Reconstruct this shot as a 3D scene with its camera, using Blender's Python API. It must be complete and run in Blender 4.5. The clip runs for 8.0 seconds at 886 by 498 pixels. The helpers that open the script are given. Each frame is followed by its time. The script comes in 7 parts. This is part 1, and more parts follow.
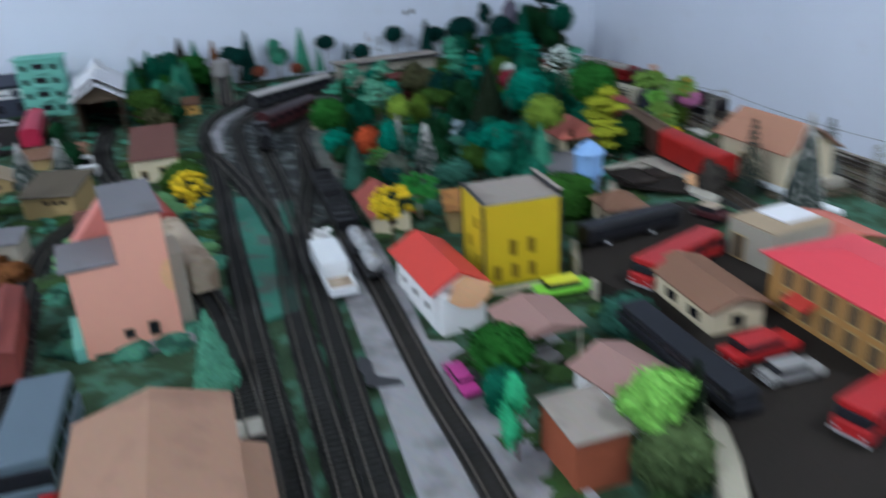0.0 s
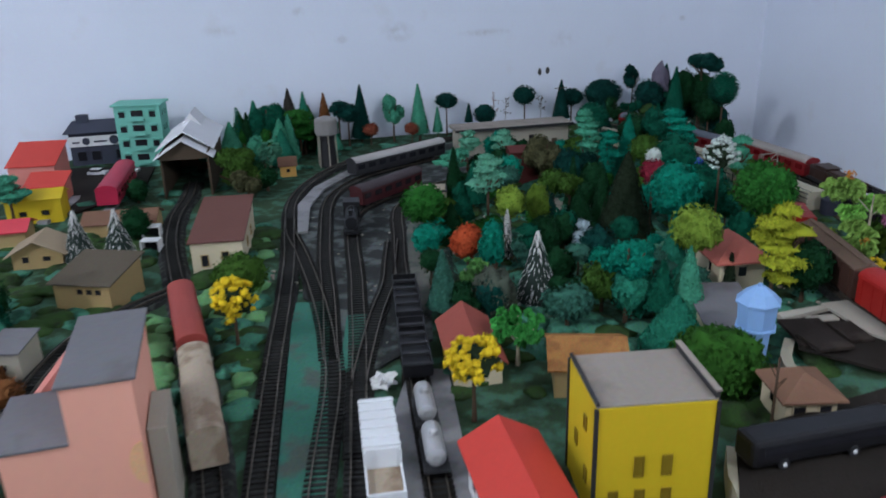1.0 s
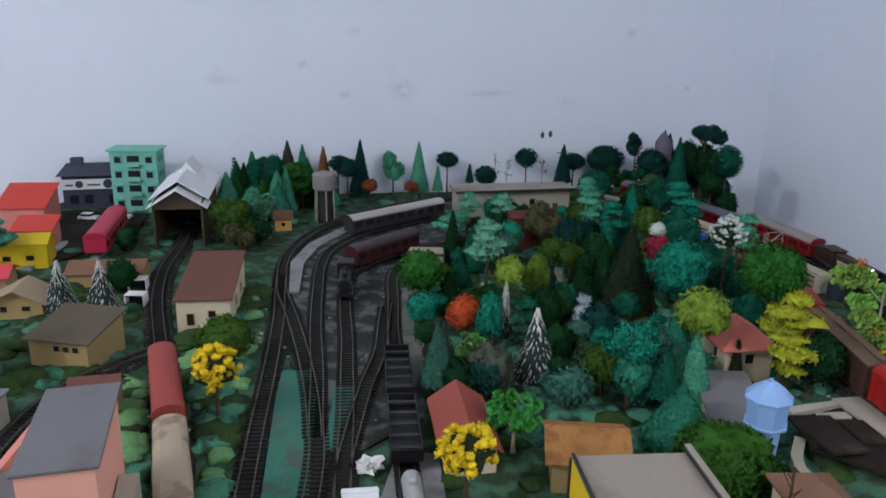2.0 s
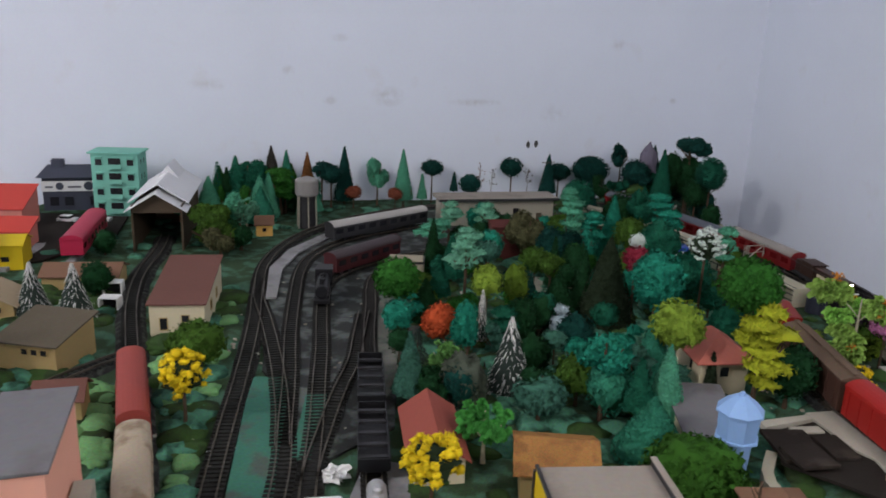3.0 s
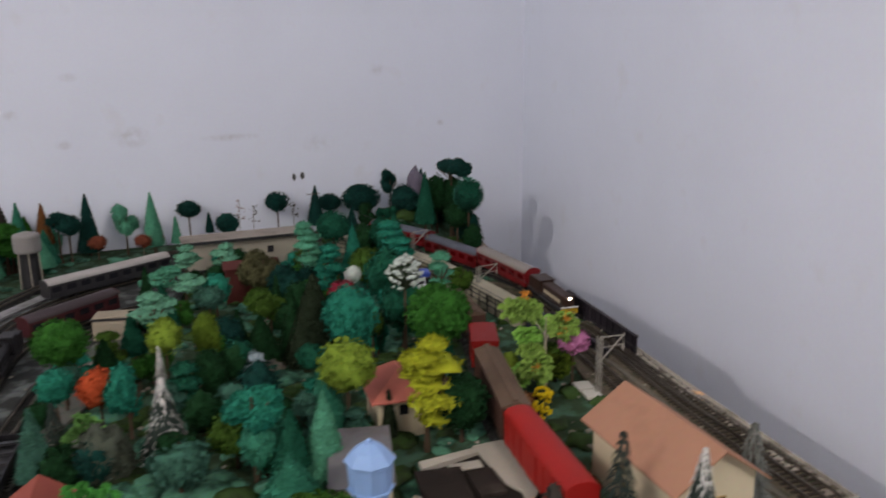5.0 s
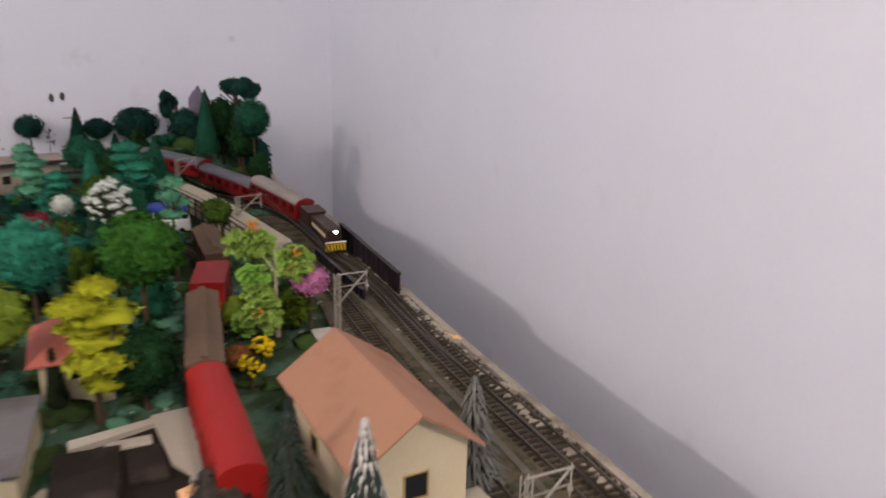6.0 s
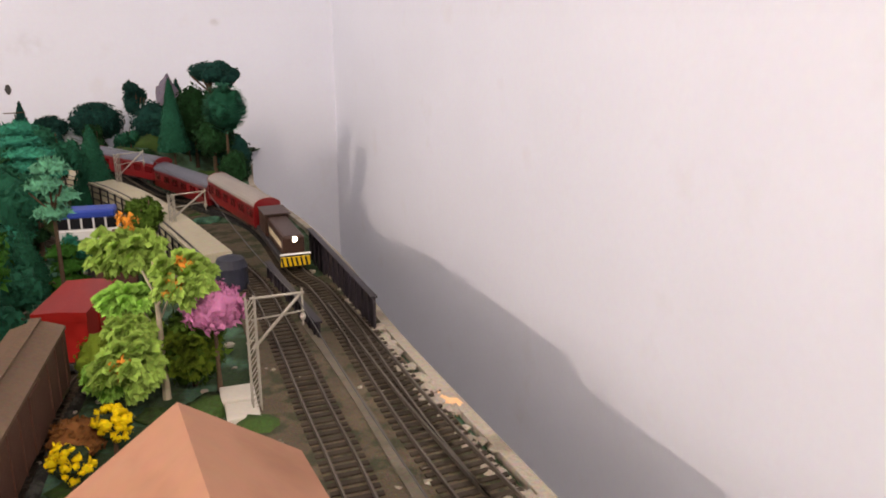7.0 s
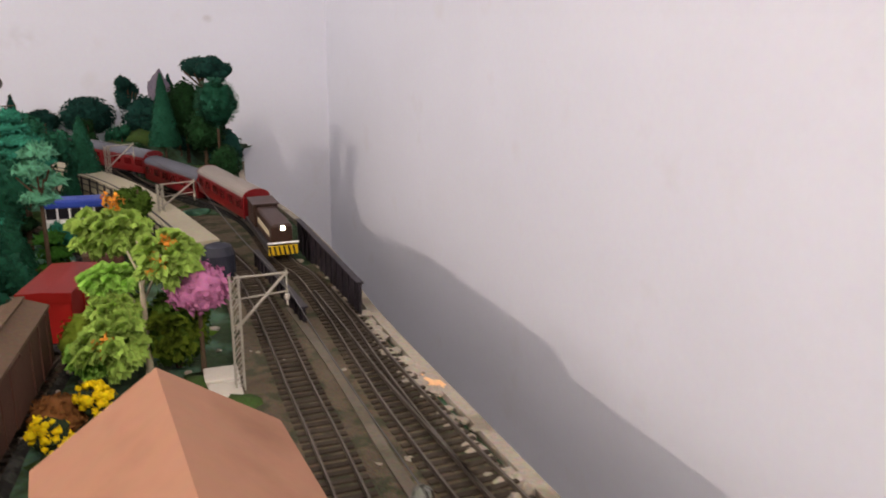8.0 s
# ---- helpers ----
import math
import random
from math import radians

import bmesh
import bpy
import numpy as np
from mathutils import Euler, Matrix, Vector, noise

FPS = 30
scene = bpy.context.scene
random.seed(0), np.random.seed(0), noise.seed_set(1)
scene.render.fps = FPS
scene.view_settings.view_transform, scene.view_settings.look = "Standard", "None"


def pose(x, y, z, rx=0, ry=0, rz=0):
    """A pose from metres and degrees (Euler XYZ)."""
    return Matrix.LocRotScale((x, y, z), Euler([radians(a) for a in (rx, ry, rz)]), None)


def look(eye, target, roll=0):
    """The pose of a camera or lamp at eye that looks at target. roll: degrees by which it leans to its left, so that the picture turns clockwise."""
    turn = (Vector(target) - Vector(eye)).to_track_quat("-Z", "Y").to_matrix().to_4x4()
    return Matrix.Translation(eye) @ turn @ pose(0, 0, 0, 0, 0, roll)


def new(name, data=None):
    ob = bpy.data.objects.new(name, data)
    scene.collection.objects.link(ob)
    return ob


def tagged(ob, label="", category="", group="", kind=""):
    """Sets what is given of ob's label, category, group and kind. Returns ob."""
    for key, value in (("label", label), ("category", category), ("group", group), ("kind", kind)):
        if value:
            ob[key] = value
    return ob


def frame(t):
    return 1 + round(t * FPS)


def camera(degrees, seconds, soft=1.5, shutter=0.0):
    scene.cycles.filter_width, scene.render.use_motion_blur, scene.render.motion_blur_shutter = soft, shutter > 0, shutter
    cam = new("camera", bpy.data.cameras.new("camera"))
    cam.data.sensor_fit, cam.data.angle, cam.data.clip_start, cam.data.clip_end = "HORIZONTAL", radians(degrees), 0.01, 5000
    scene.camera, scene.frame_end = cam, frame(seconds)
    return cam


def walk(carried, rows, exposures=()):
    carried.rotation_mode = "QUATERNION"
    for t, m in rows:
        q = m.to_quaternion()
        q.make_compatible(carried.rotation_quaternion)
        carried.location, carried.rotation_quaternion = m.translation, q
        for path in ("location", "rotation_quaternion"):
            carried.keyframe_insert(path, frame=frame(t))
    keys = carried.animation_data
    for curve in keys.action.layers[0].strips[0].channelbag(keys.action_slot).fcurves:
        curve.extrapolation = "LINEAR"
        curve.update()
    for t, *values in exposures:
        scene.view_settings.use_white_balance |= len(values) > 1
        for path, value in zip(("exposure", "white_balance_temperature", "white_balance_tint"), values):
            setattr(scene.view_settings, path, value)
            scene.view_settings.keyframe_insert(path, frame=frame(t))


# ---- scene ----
cam = camera(59.0, 8.0, soft=1.7, shutter=0.5)
PATH = [
    (0, (0.16, 0.298, 0.441), (0.069, 2.133, -0.35), -3.3),
    (0.4, (0.161, 0.447, 0.465), (-0.249, 2.266, -0.258), -4.0),
    (0.5, (0.161, 0.482, 0.466), (-0.257, 2.303, -0.246), -3.8),
    (1, (0.17, 0.624, 0.454), (-0.244, 2.454, -0.237), -1.7),
    (1.5, (0.152, 0.663, 0.467), (-0.243, 2.518, -0.167), -0.9),
    (1.7, (0.153, 0.667, 0.470), (-0.258, 2.532, -0.127), 0.4),
    (3, (0.174, 0.682, 0.466), (-0.213, 2.566, -0.084), 2.2),
    (3.5, (0.218, 0.705, 0.466), (-0.115, 2.604, -0.066), 2.1),
    (4, (0.273, 0.733, 0.468), (0.055, 2.642, -0.087), 0.4),
    (4.2, (0.293, 0.738, 0.465), (0.159, 2.656, -0.089), -0.5),
    (5.3, (0.503, 0.824, 0.469), (0.444, 2.760, 0.003), -0.2),
    (5.5, (0.537, 0.843, 0.469), (0.536, 2.78, -0.026), 0.7),
    (6, (0.618, 0.967, 0.397), (0.867, 2.853, -0.22), 1.4),
    (6.5, (0.673, 1.207, 0.332), (0.791, 3.15, -0.128), 2.8),
    (7, (0.699, 1.29, 0.275), (0.844, 3.207, -0.276), 0.0),
    (7.5, (0.695, 1.301, 0.265), (0.819, 3.225, -0.266), 0.2),
    (8, (0.705, 1.283, 0.26), (0.866, 3.203, -0.277), 0.6),
]
EXPO = [(0.0, -0.22, 5650, 3), (0.7, -0.3, 5750, 6), (1.5, -0.27, 5950, 8), (3.0, -0.28, 6700, 11), (4.0, -0.28, 7050, 13), (5.5, -0.25, 7400, 18), (6.0, 0.0, 7800, 21), (6.5, 0.33, 8200, 21), (7.0, 0.58, 8600, 21), (7.5, 0.55, 8600, 21), (8.0, 0.36, 8300, 20)]
walk(cam, [(t, look(eye, target, roll)) for t, eye, target, roll in PATH], EXPO)

# ---- light: a strong bare bulb far on the left, a weaker unseen fill lamp added near the open end ----
world = bpy.data.worlds.new("world")
scene.world = world
world.use_nodes = True
world.node_tree.nodes["Background"].inputs[0].default_value = (0.74, 0.69, 0.64, 1)
world.node_tree.nodes["Background"].inputs[1].default_value = 0.035


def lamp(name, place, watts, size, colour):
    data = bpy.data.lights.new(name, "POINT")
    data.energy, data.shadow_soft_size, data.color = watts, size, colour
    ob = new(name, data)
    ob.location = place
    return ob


lamp("bulb_light", (-1.91, -0.60, 1.90), 116, 0.014, (1.0, 0.985, 0.985))
# Unseen fill lamp, added to brighten the near end and the right wall.
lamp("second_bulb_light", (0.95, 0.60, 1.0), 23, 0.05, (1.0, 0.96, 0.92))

# ---- materials ----
def mat(name, colour, rough=0.7, vary=0.18, scale=60, bump=0.15, metal=0.0, island=0.0, each=0.0, second=None, amount=0.5, spec=None):
    """A painted, flocked or moulded surface: two scales of mottling, fine relief, and a change from piece to piece."""
    m = bpy.data.materials.new(name)
    m.use_nodes = True
    nt = m.node_tree
    nd, ln = nt.nodes, nt.links
    p = nd["Principled BSDF"]
    p.inputs["Roughness"].default_value = rough
    p.inputs["Metallic"].default_value = metal
    p.inputs["Specular IOR Level"].default_value = spec if spec is not None else 0.12 if rough >= 0.8 else 0.3
    co = nd.new("ShaderNodeTexCoord")
    big = nd.new("ShaderNodeTexNoise")
    big.inputs["Scale"].default_value, big.inputs["Detail"].default_value = scale * 0.25, 4
    fine = nd.new("ShaderNodeTexNoise")
    fine.inputs["Scale"].default_value, fine.inputs["Detail"].default_value = scale * 6, 6
    for n in (big, fine):
        ln.new(co.outputs["Object"], n.inputs["Vector"])
    dark = tuple(c * (1 - vary) for c in colour)
    light = tuple(min(1, c * (1 + vary)) for c in colour)
    ramp = nd.new("ShaderNodeMixRGB")
    ramp.inputs[1].default_value, ramp.inputs[2].default_value = (*dark, 1), (*light, 1)
    ln.new(big.outputs["Fac"], ramp.inputs[0])
    last = ramp.outputs[0]
    if second:
        st = nd.new("ShaderNodeTexNoise")
        st.inputs["Scale"].default_value, st.inputs["Detail"].default_value = scale * 0.5, 5
        ln.new(co.outputs["Object"], st.inputs["Vector"])
        cr = nd.new("ShaderNodeValToRGB")
        cr.color_ramp.elements[0].position, cr.color_ramp.elements[1].position = 0.62 - amount * 0.3, 0.72 - amount * 0.25
        ln.new(st.outputs["Fac"], cr.inputs[0])
        mx = nd.new("ShaderNodeMixRGB")
        mx.inputs[2].default_value = (*second, 1)
        ln.new(cr.outputs[0], mx.inputs[0])
        ln.new(last, mx.inputs[1])
        last = mx.outputs[0]
    gr = nd.new("ShaderNodeMixRGB")
    gr.blend_type = "MULTIPLY"
    gr.inputs[0].default_value = min(1.0, vary * 1.6)
    ln.new(last, gr.inputs[1])
    ln.new(fine.outputs["Color"], gr.inputs[2])
    hv = nd.new("ShaderNodeHueSaturation")
    ln.new(gr.outputs[0], hv.inputs["Color"])
    hv.inputs["Value"].default_value = 1.0 + vary * 0.7
    if island or each:
        src = nd.new("ShaderNodeNewGeometry").outputs["Random Per Island"] if island else nd.new("ShaderNodeObjectInfo").outputs["Random"]
        mr = nd.new("ShaderNodeMapRange")
        k = island or each
        mr.inputs["To Min"].default_value, mr.inputs["To Max"].default_value = 1 + vary * 0.7 - k, 1 + vary * 0.7 + k
        ln.new(src, mr.inputs["Value"])
        ln.new(mr.outputs[0], hv.inputs["Value"])
    ln.new(hv.outputs[0], p.inputs["Base Color"])
    if bump:
        bp = nd.new("ShaderNodeBump")
        bp.inputs["Strength"].default_value, bp.inputs["Distance"].default_value = bump, 0.002
        ln.new(fine.outputs["Fac"], bp.inputs["Height"])
        ln.new(bp.outputs[0], p.inputs["Normal"])
    return m


def leaf(name, colour, k=0.3):
    return mat(name, colour, rough=0.9, vary=0.25, scale=90, bump=0.3, island=k)


GREEN = leaf("leaf_green", (0.024, 0.115, 0.016))
GRASS = leaf("leaf_grass", (0.026, 0.085, 0.010))
BRIGHT = leaf("leaf_bright", (0.065, 0.310, 0.060))
BRIGHTLIME = leaf("leaf_bright_lime", (0.25, 0.54, 0.10), 0.3)
MINTBRIGHT = leaf("leaf_mint_bright", (0.070, 0.450, 0.200))
LIGHTGREEN = leaf("leaf_light_green", (0.120, 0.290, 0.075))
LIME = leaf("leaf_lime", (0.165, 0.250, 0.030))
YELLOWLIME = leaf("leaf_yellow_lime", (0.315, 0.345, 0.022))
LIMEORANGE = leaf("leaf_lime_orange", (0.26, 0.43, 0.09), 0.3)
OLIVE = leaf("leaf_olive", (0.072, 0.120, 0.012))
OLIVEGREEN = leaf("leaf_olive_green", (0.045, 0.100, 0.014))
OLIVEBROWN = leaf("leaf_olive_brown", (0.078, 0.078, 0.036))
SAGE = leaf("leaf_sage", (0.072, 0.108, 0.040))
OLIVEGREY = leaf("leaf_olive_grey", (0.060, 0.072, 0.054))
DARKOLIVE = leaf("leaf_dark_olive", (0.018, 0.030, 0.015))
MINT = leaf("leaf_mint", (0.130, 0.360, 0.235))
TEALL = leaf("leaf_teal_light", (0.075, 0.30, 0.185))
TEAL = leaf("leaf_teal", (0.012, 0.185, 0.120))
TEALG = leaf("leaf_teal_green", (0.028, 0.185, 0.115))
TEALD = leaf("leaf_teal_dark", (0.008, 0.088, 0.050))
TEALGREY = leaf("leaf_teal_grey", (0.040, 0.125, 0.090))
DARKTEAL = leaf("leaf_dark_teal", (0.005, 0.042, 0.034))
DARKGREEN = leaf("leaf_dark_green", (0.007, 0.040, 0.013))
DARKGREY = leaf("leaf_dark_grey", (0.024, 0.036, 0.030))
GREYWHITE = leaf("leaf_grey_white", (0.150, 0.162, 0.150))
GREYBROWN = leaf("leaf_grey_brown", (0.048, 0.042, 0.036))
SNOW = leaf("leaf_snow", (0.660, 0.650, 0.620), 0.2)
WHITE = leaf("leaf_white", (0.630, 0.702, 0.648), 0.25)
ORANGE = leaf("leaf_orange", (0.413, 0.068, 0.022))
RUST = leaf("leaf_rust", (0.192, 0.054, 0.030))
RUSTBROWN = leaf("leaf_rust_brown", (0.180, 0.072, 0.024))
MAROON = leaf("leaf_maroon", (0.210, 0.018, 0.036))
PINK = leaf("leaf_pink", (0.465, 0.165, 0.315))
YELLOW = leaf("leaf_yellow", (0.720, 0.522, 0.018))
FOLIAGE = {"leaf_green": "mid-green", "leaf_grass": "grass-green", "leaf_bright": "bright green", "leaf_bright_lime": "bright lime-green",
           "leaf_mint_bright": "bright mint-green", "leaf_light_green": "light green", "leaf_lime": "lime-green", "leaf_yellow_lime": "yellow-green",
           "leaf_lime_orange": "lime and orange", "leaf_orange_green": "orange and green", "leaf_olive": "olive", "leaf_olive_green": "olive-green",
           "leaf_olive_brown": "olive-brown", "leaf_sage": "sage green", "leaf_olive_grey": "grey-olive", "leaf_dark_olive": "very dark olive", "leaf_mint": "pale mint",
           "leaf_teal_light": "light teal", "leaf_teal": "bright teal", "leaf_teal_green": "teal-green", "leaf_teal_dark": "deep teal",
           "leaf_teal_grey": "grey-teal", "leaf_dark_teal": "dark teal", "leaf_dark_green": "dark green", "leaf_dark_grey": "dark grey-green",
           "leaf_grey_white": "greyish white", "leaf_grey_brown": "grey-brown", "leaf_snow": "snow-tipped", "leaf_white": "white",
           "leaf_orange": "orange-red", "leaf_rust": "rust-red", "leaf_rust_brown": "rust-brown", "leaf_maroon": "maroon", "leaf_pink": "pink", "leaf_yellow": "yellow", "leaf_frost": "frosted blue-grey"}
FROST = leaf("leaf_frost", (0.33, 0.41, 0.45), 0.25)
BARK = mat("bark", (0.09, 0.06, 0.04), 0.9, 0.3, 120, 0.4)
PALEBARK = mat("pale_bark", (0.45, 0.40, 0.30), 0.9, 0.3, 120, 0.4)

WALLPAINT = mat("wall_paint", (0.725, 0.765, 0.855), 0.85, 0.04, 22, 0.14, second=(0.708, 0.738, 0.812), amount=0.02)


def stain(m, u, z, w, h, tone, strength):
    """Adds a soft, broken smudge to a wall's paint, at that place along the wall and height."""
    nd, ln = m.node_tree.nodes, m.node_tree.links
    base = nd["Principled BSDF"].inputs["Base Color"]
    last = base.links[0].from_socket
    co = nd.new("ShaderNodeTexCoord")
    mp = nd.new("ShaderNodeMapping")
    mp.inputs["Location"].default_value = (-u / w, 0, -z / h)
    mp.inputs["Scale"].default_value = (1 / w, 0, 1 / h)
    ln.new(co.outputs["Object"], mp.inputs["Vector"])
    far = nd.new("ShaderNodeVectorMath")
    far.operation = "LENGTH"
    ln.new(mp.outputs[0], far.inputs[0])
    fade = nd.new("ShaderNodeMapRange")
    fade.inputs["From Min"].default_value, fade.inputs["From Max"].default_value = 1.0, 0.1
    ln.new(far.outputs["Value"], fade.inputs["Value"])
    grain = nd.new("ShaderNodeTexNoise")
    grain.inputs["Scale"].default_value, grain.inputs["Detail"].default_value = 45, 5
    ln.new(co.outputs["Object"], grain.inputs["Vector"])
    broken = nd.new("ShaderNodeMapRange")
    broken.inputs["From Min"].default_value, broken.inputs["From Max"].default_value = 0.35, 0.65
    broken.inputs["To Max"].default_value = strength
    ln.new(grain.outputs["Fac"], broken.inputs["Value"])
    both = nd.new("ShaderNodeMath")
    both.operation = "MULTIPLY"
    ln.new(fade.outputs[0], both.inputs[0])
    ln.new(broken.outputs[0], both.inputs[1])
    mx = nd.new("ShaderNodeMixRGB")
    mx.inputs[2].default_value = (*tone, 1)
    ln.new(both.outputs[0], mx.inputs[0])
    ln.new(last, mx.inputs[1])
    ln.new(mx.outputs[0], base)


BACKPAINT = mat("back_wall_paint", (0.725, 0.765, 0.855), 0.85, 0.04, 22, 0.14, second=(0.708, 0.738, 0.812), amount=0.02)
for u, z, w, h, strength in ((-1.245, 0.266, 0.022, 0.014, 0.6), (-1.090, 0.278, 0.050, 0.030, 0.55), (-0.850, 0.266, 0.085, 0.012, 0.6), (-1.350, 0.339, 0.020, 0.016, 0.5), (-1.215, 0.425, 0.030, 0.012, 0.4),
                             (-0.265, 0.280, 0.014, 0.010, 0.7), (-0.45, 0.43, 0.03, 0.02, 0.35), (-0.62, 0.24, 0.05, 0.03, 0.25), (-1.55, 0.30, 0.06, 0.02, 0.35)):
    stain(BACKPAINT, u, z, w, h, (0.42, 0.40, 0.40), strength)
CEILING = mat("ceiling_paint", (0.75, 0.75, 0.74), 0.9, 0.04, 5, 0.05)
FLOORMAT = mat("floor_cement", (0.16, 0.14, 0.13), 0.7, 0.2, 8, 0.2)
BOARD = mat("table_board", (0.25, 0.20, 0.15), 0.8, 0.25, 20, 0.2)
TURF = mat("turf", (0.040, 0.072, 0.037), 0.95, 0.4, 60, 0.8, second=(0.075, 0.165, 0.11), amount=0.5)
BALLAST = mat("ballast", (0.036, 0.037, 0.035), 0.95, 0.45, 160, 0.9, second=(0.085, 0.09, 0.083), amount=0.4)
SANDY = mat("sandy_ballast", (0.150, 0.122, 0.086), 0.95, 0.5, 130, 0.9, second=(0.070, 0.074, 0.046), amount=0.5)
PLASTER = mat("plaster", (0.37, 0.335, 0.28), 0.95, 0.3, 50, 0.6, second=(0.24, 0.21, 0.17), amount=0.35)
ASPHALT = mat("asphalt", (0.024, 0.020, 0.017), 0.9, 0.25, 60, 0.4)
PAVING = mat("paving", (0.27, 0.265, 0.275), 0.85, 0.2, 30, 0.3, second=(0.17, 0.165, 0.17), amount=0.4)
KERB = mat("kerb", (0.38, 0.35, 0.27), 0.85, 0.2, 60, 0.3)
WHITEPAVE = mat("white_paving", (0.42, 0.39, 0.33), 0.85, 0.2, 60, 0.3)
DUST = mat("dusty_plaster", (0.155, 0.135, 0.108), 0.95, 0.3, 60, 0.5, second=(0.12, 0.11, 0.085), amount=0.4)
BAREGROUND = mat("bare_grey_ground", (0.165, 0.165, 0.145), 0.95, 0.35, 50, 0.5, second=(0.10, 0.12, 0.10), amount=0.45)
PALESLAB = mat("pale_slab", (0.50, 0.48, 0.43), 0.8, 0.15, 60, 0.2)
MOSS = mat("moss_mint", (0.085, 0.25, 0.165), 0.95, 0.4, 70, 0.7, second=(0.03, 0.09, 0.06), amount=0.5)
MOSSG = mat("moss_green", (0.046, 0.095, 0.026), 0.95, 0.4, 70, 0.7, second=(0.035, 0.055, 0.025), amount=0.5)
MOSSL = mat("moss_light", (0.17, 0.36, 0.15), 0.95, 0.4, 70, 0.7)
ROCK = mat("rock_violet", (0.17, 0.15, 0.20), 0.9, 0.3, 60, 0.6)
RAIL = mat("rail_steel", (0.115, 0.098, 0.080), 0.5, 0.3, 90, 0.1, metal=0.4)
SLEEPER = mat("sleeper", (0.058, 0.046, 0.036), 0.85, 0.3, 120, 0.3, each=0.25)
DARKSLEEPER = mat("dark_sleeper", (0.030, 0.030, 0.029), 0.9, 0.3, 120, 0.3)
SHEET = mat("dark_sheet", (0.026, 0.020, 0.017), 0.8, 0.25, 50, 0.25, second=(0.05, 0.040, 0.033), amount=0.3)
YARD = mat("yard_cinders", (0.040, 0.043, 0.042), 0.8, 0.45, 60, 0.6, second=(0.13, 0.145, 0.14), amount=0.45)
BLACK = mat("black_paint", (0.012, 0.012, 0.014), 0.45, 0.2, 60, 0.05)
DARKMETAL = mat("dark_metal", (0.03, 0.03, 0.033), 0.5, 0.25, 80, 0.1)
SILVER = mat("silver_paint", (0.42, 0.42, 0.43), 0.4, 0.15, 50, 0.05, metal=0.3)
GREYROOF = mat("grey_roof_card", (0.165, 0.16, 0.17), 0.75, 0.16, 30, 0.15, second=(0.13, 0.12, 0.12), amount=0.3)
PALEROOF = mat("pale_grey_roof", (0.29, 0.25, 0.215), 0.75, 0.16, 30, 0.2, second=(0.20, 0.17, 0.145), amount=0.35)
BROWNROOF = mat("brown_roof", (0.20, 0.11, 0.072), 0.8, 0.15, 40, 0.2)
DARKROOF = mat("dark_brown_roof", (0.15, 0.068, 0.055), 0.8, 0.15, 40, 0.2)
KHAKIROOF = mat("khaki_roof", (0.11, 0.09, 0.065), 0.8, 0.2, 40, 0.3)
TANROOF = mat("tan_roof", (0.35, 0.27, 0.18), 0.8, 0.15, 40, 0.2)
THATCH = mat("orange_tan_roof", (0.42, 0.20, 0.065), 0.9, 0.4, 90, 0.9, second=(0.30, 0.14, 0.05), amount=0.4)
REDROOF = mat("red_roof", (0.55, 0.05, 0.035), 0.6, 0.12, 40, 0.1)
PINKROOF = mat("crimson_roof", (0.60, 0.055, 0.075), 0.6, 0.1, 30, 0.1)
CORALROOF = mat("coral_roof", (0.52, 0.15, 0.11), 0.7, 0.15, 40, 0.15)
PEACHROOF = mat("terracotta_card", (0.38, 0.198, 0.130), 0.8, 0.10, 20, 0.10, second=(0.30, 0.15, 0.098), amount=0.35)
ROSEROOF = mat("rose_brown_roof", (0.30, 0.18, 0.155), 0.75, 0.12, 30, 0.15)
BRICKROOF = mat("brick_red_roof", (0.30, 0.07, 0.05), 0.75, 0.15, 40, 0.2)
WHITEROOF = mat("white_roof", (0.70, 0.70, 0.72), 0.7, 0.1, 40, 0.1)
NAVYCOVER = mat("dark_navy_plastic", (0.022, 0.026, 0.042), 0.6, 0.2, 60, 0.1)
NAVYROOF = mat("slate_blue_roof", (0.05, 0.055, 0.08), 0.7, 0.2, 40, 0.2)
YELLOWWALL = mat("yellow_wall", (0.58, 0.42, 0.01), 0.6, 0.08, 40, 0.06)
PINKWALL = mat("salmon_wall", (0.80, 0.39, 0.285), 0.7, 0.05, 20, 0.05)
CORALWALL = mat("coral_wall", (0.60, 0.22, 0.18), 0.7, 0.08, 20, 0.05)
WHITEWALL = mat("white_card", (0.72, 0.72, 0.72), 0.75, 0.08, 40, 0.06)
CREAMWALL = mat("cream_card", (0.60, 0.52, 0.36), 0.75, 0.1, 40, 0.1)
TANWALL = mat("tan_wall", (0.38, 0.27, 0.12), 0.75, 0.15, 40, 0.15)
TANWALLPALE = mat("pale_tan_wall", (0.34, 0.29, 0.22), 0.8, 0.15, 50, 0.2)
STONEWALL = mat("stone_wall", (0.36, 0.33, 0.27), 0.8, 0.15, 50, 0.2)
BROWNWALL = mat("brown_board_wall", (0.085, 0.062, 0.042), 0.8, 0.2, 60, 0.2)
ORANGEWALL = mat("ochre_brick_wall", (0.38, 0.20, 0.06), 0.75, 0.2, 80, 0.3)
BRICKWALL = mat("red_brick_wall", (0.30, 0.085, 0.042), 0.8, 0.2, 80, 0.3)
GREENWALL = mat("mint_wall", (0.19, 0.50, 0.40), 0.7, 0.1, 40, 0.1)
NAVYWALL = mat("navy_wall", (0.045, 0.05, 0.075), 0.7, 0.15, 40, 0.1)
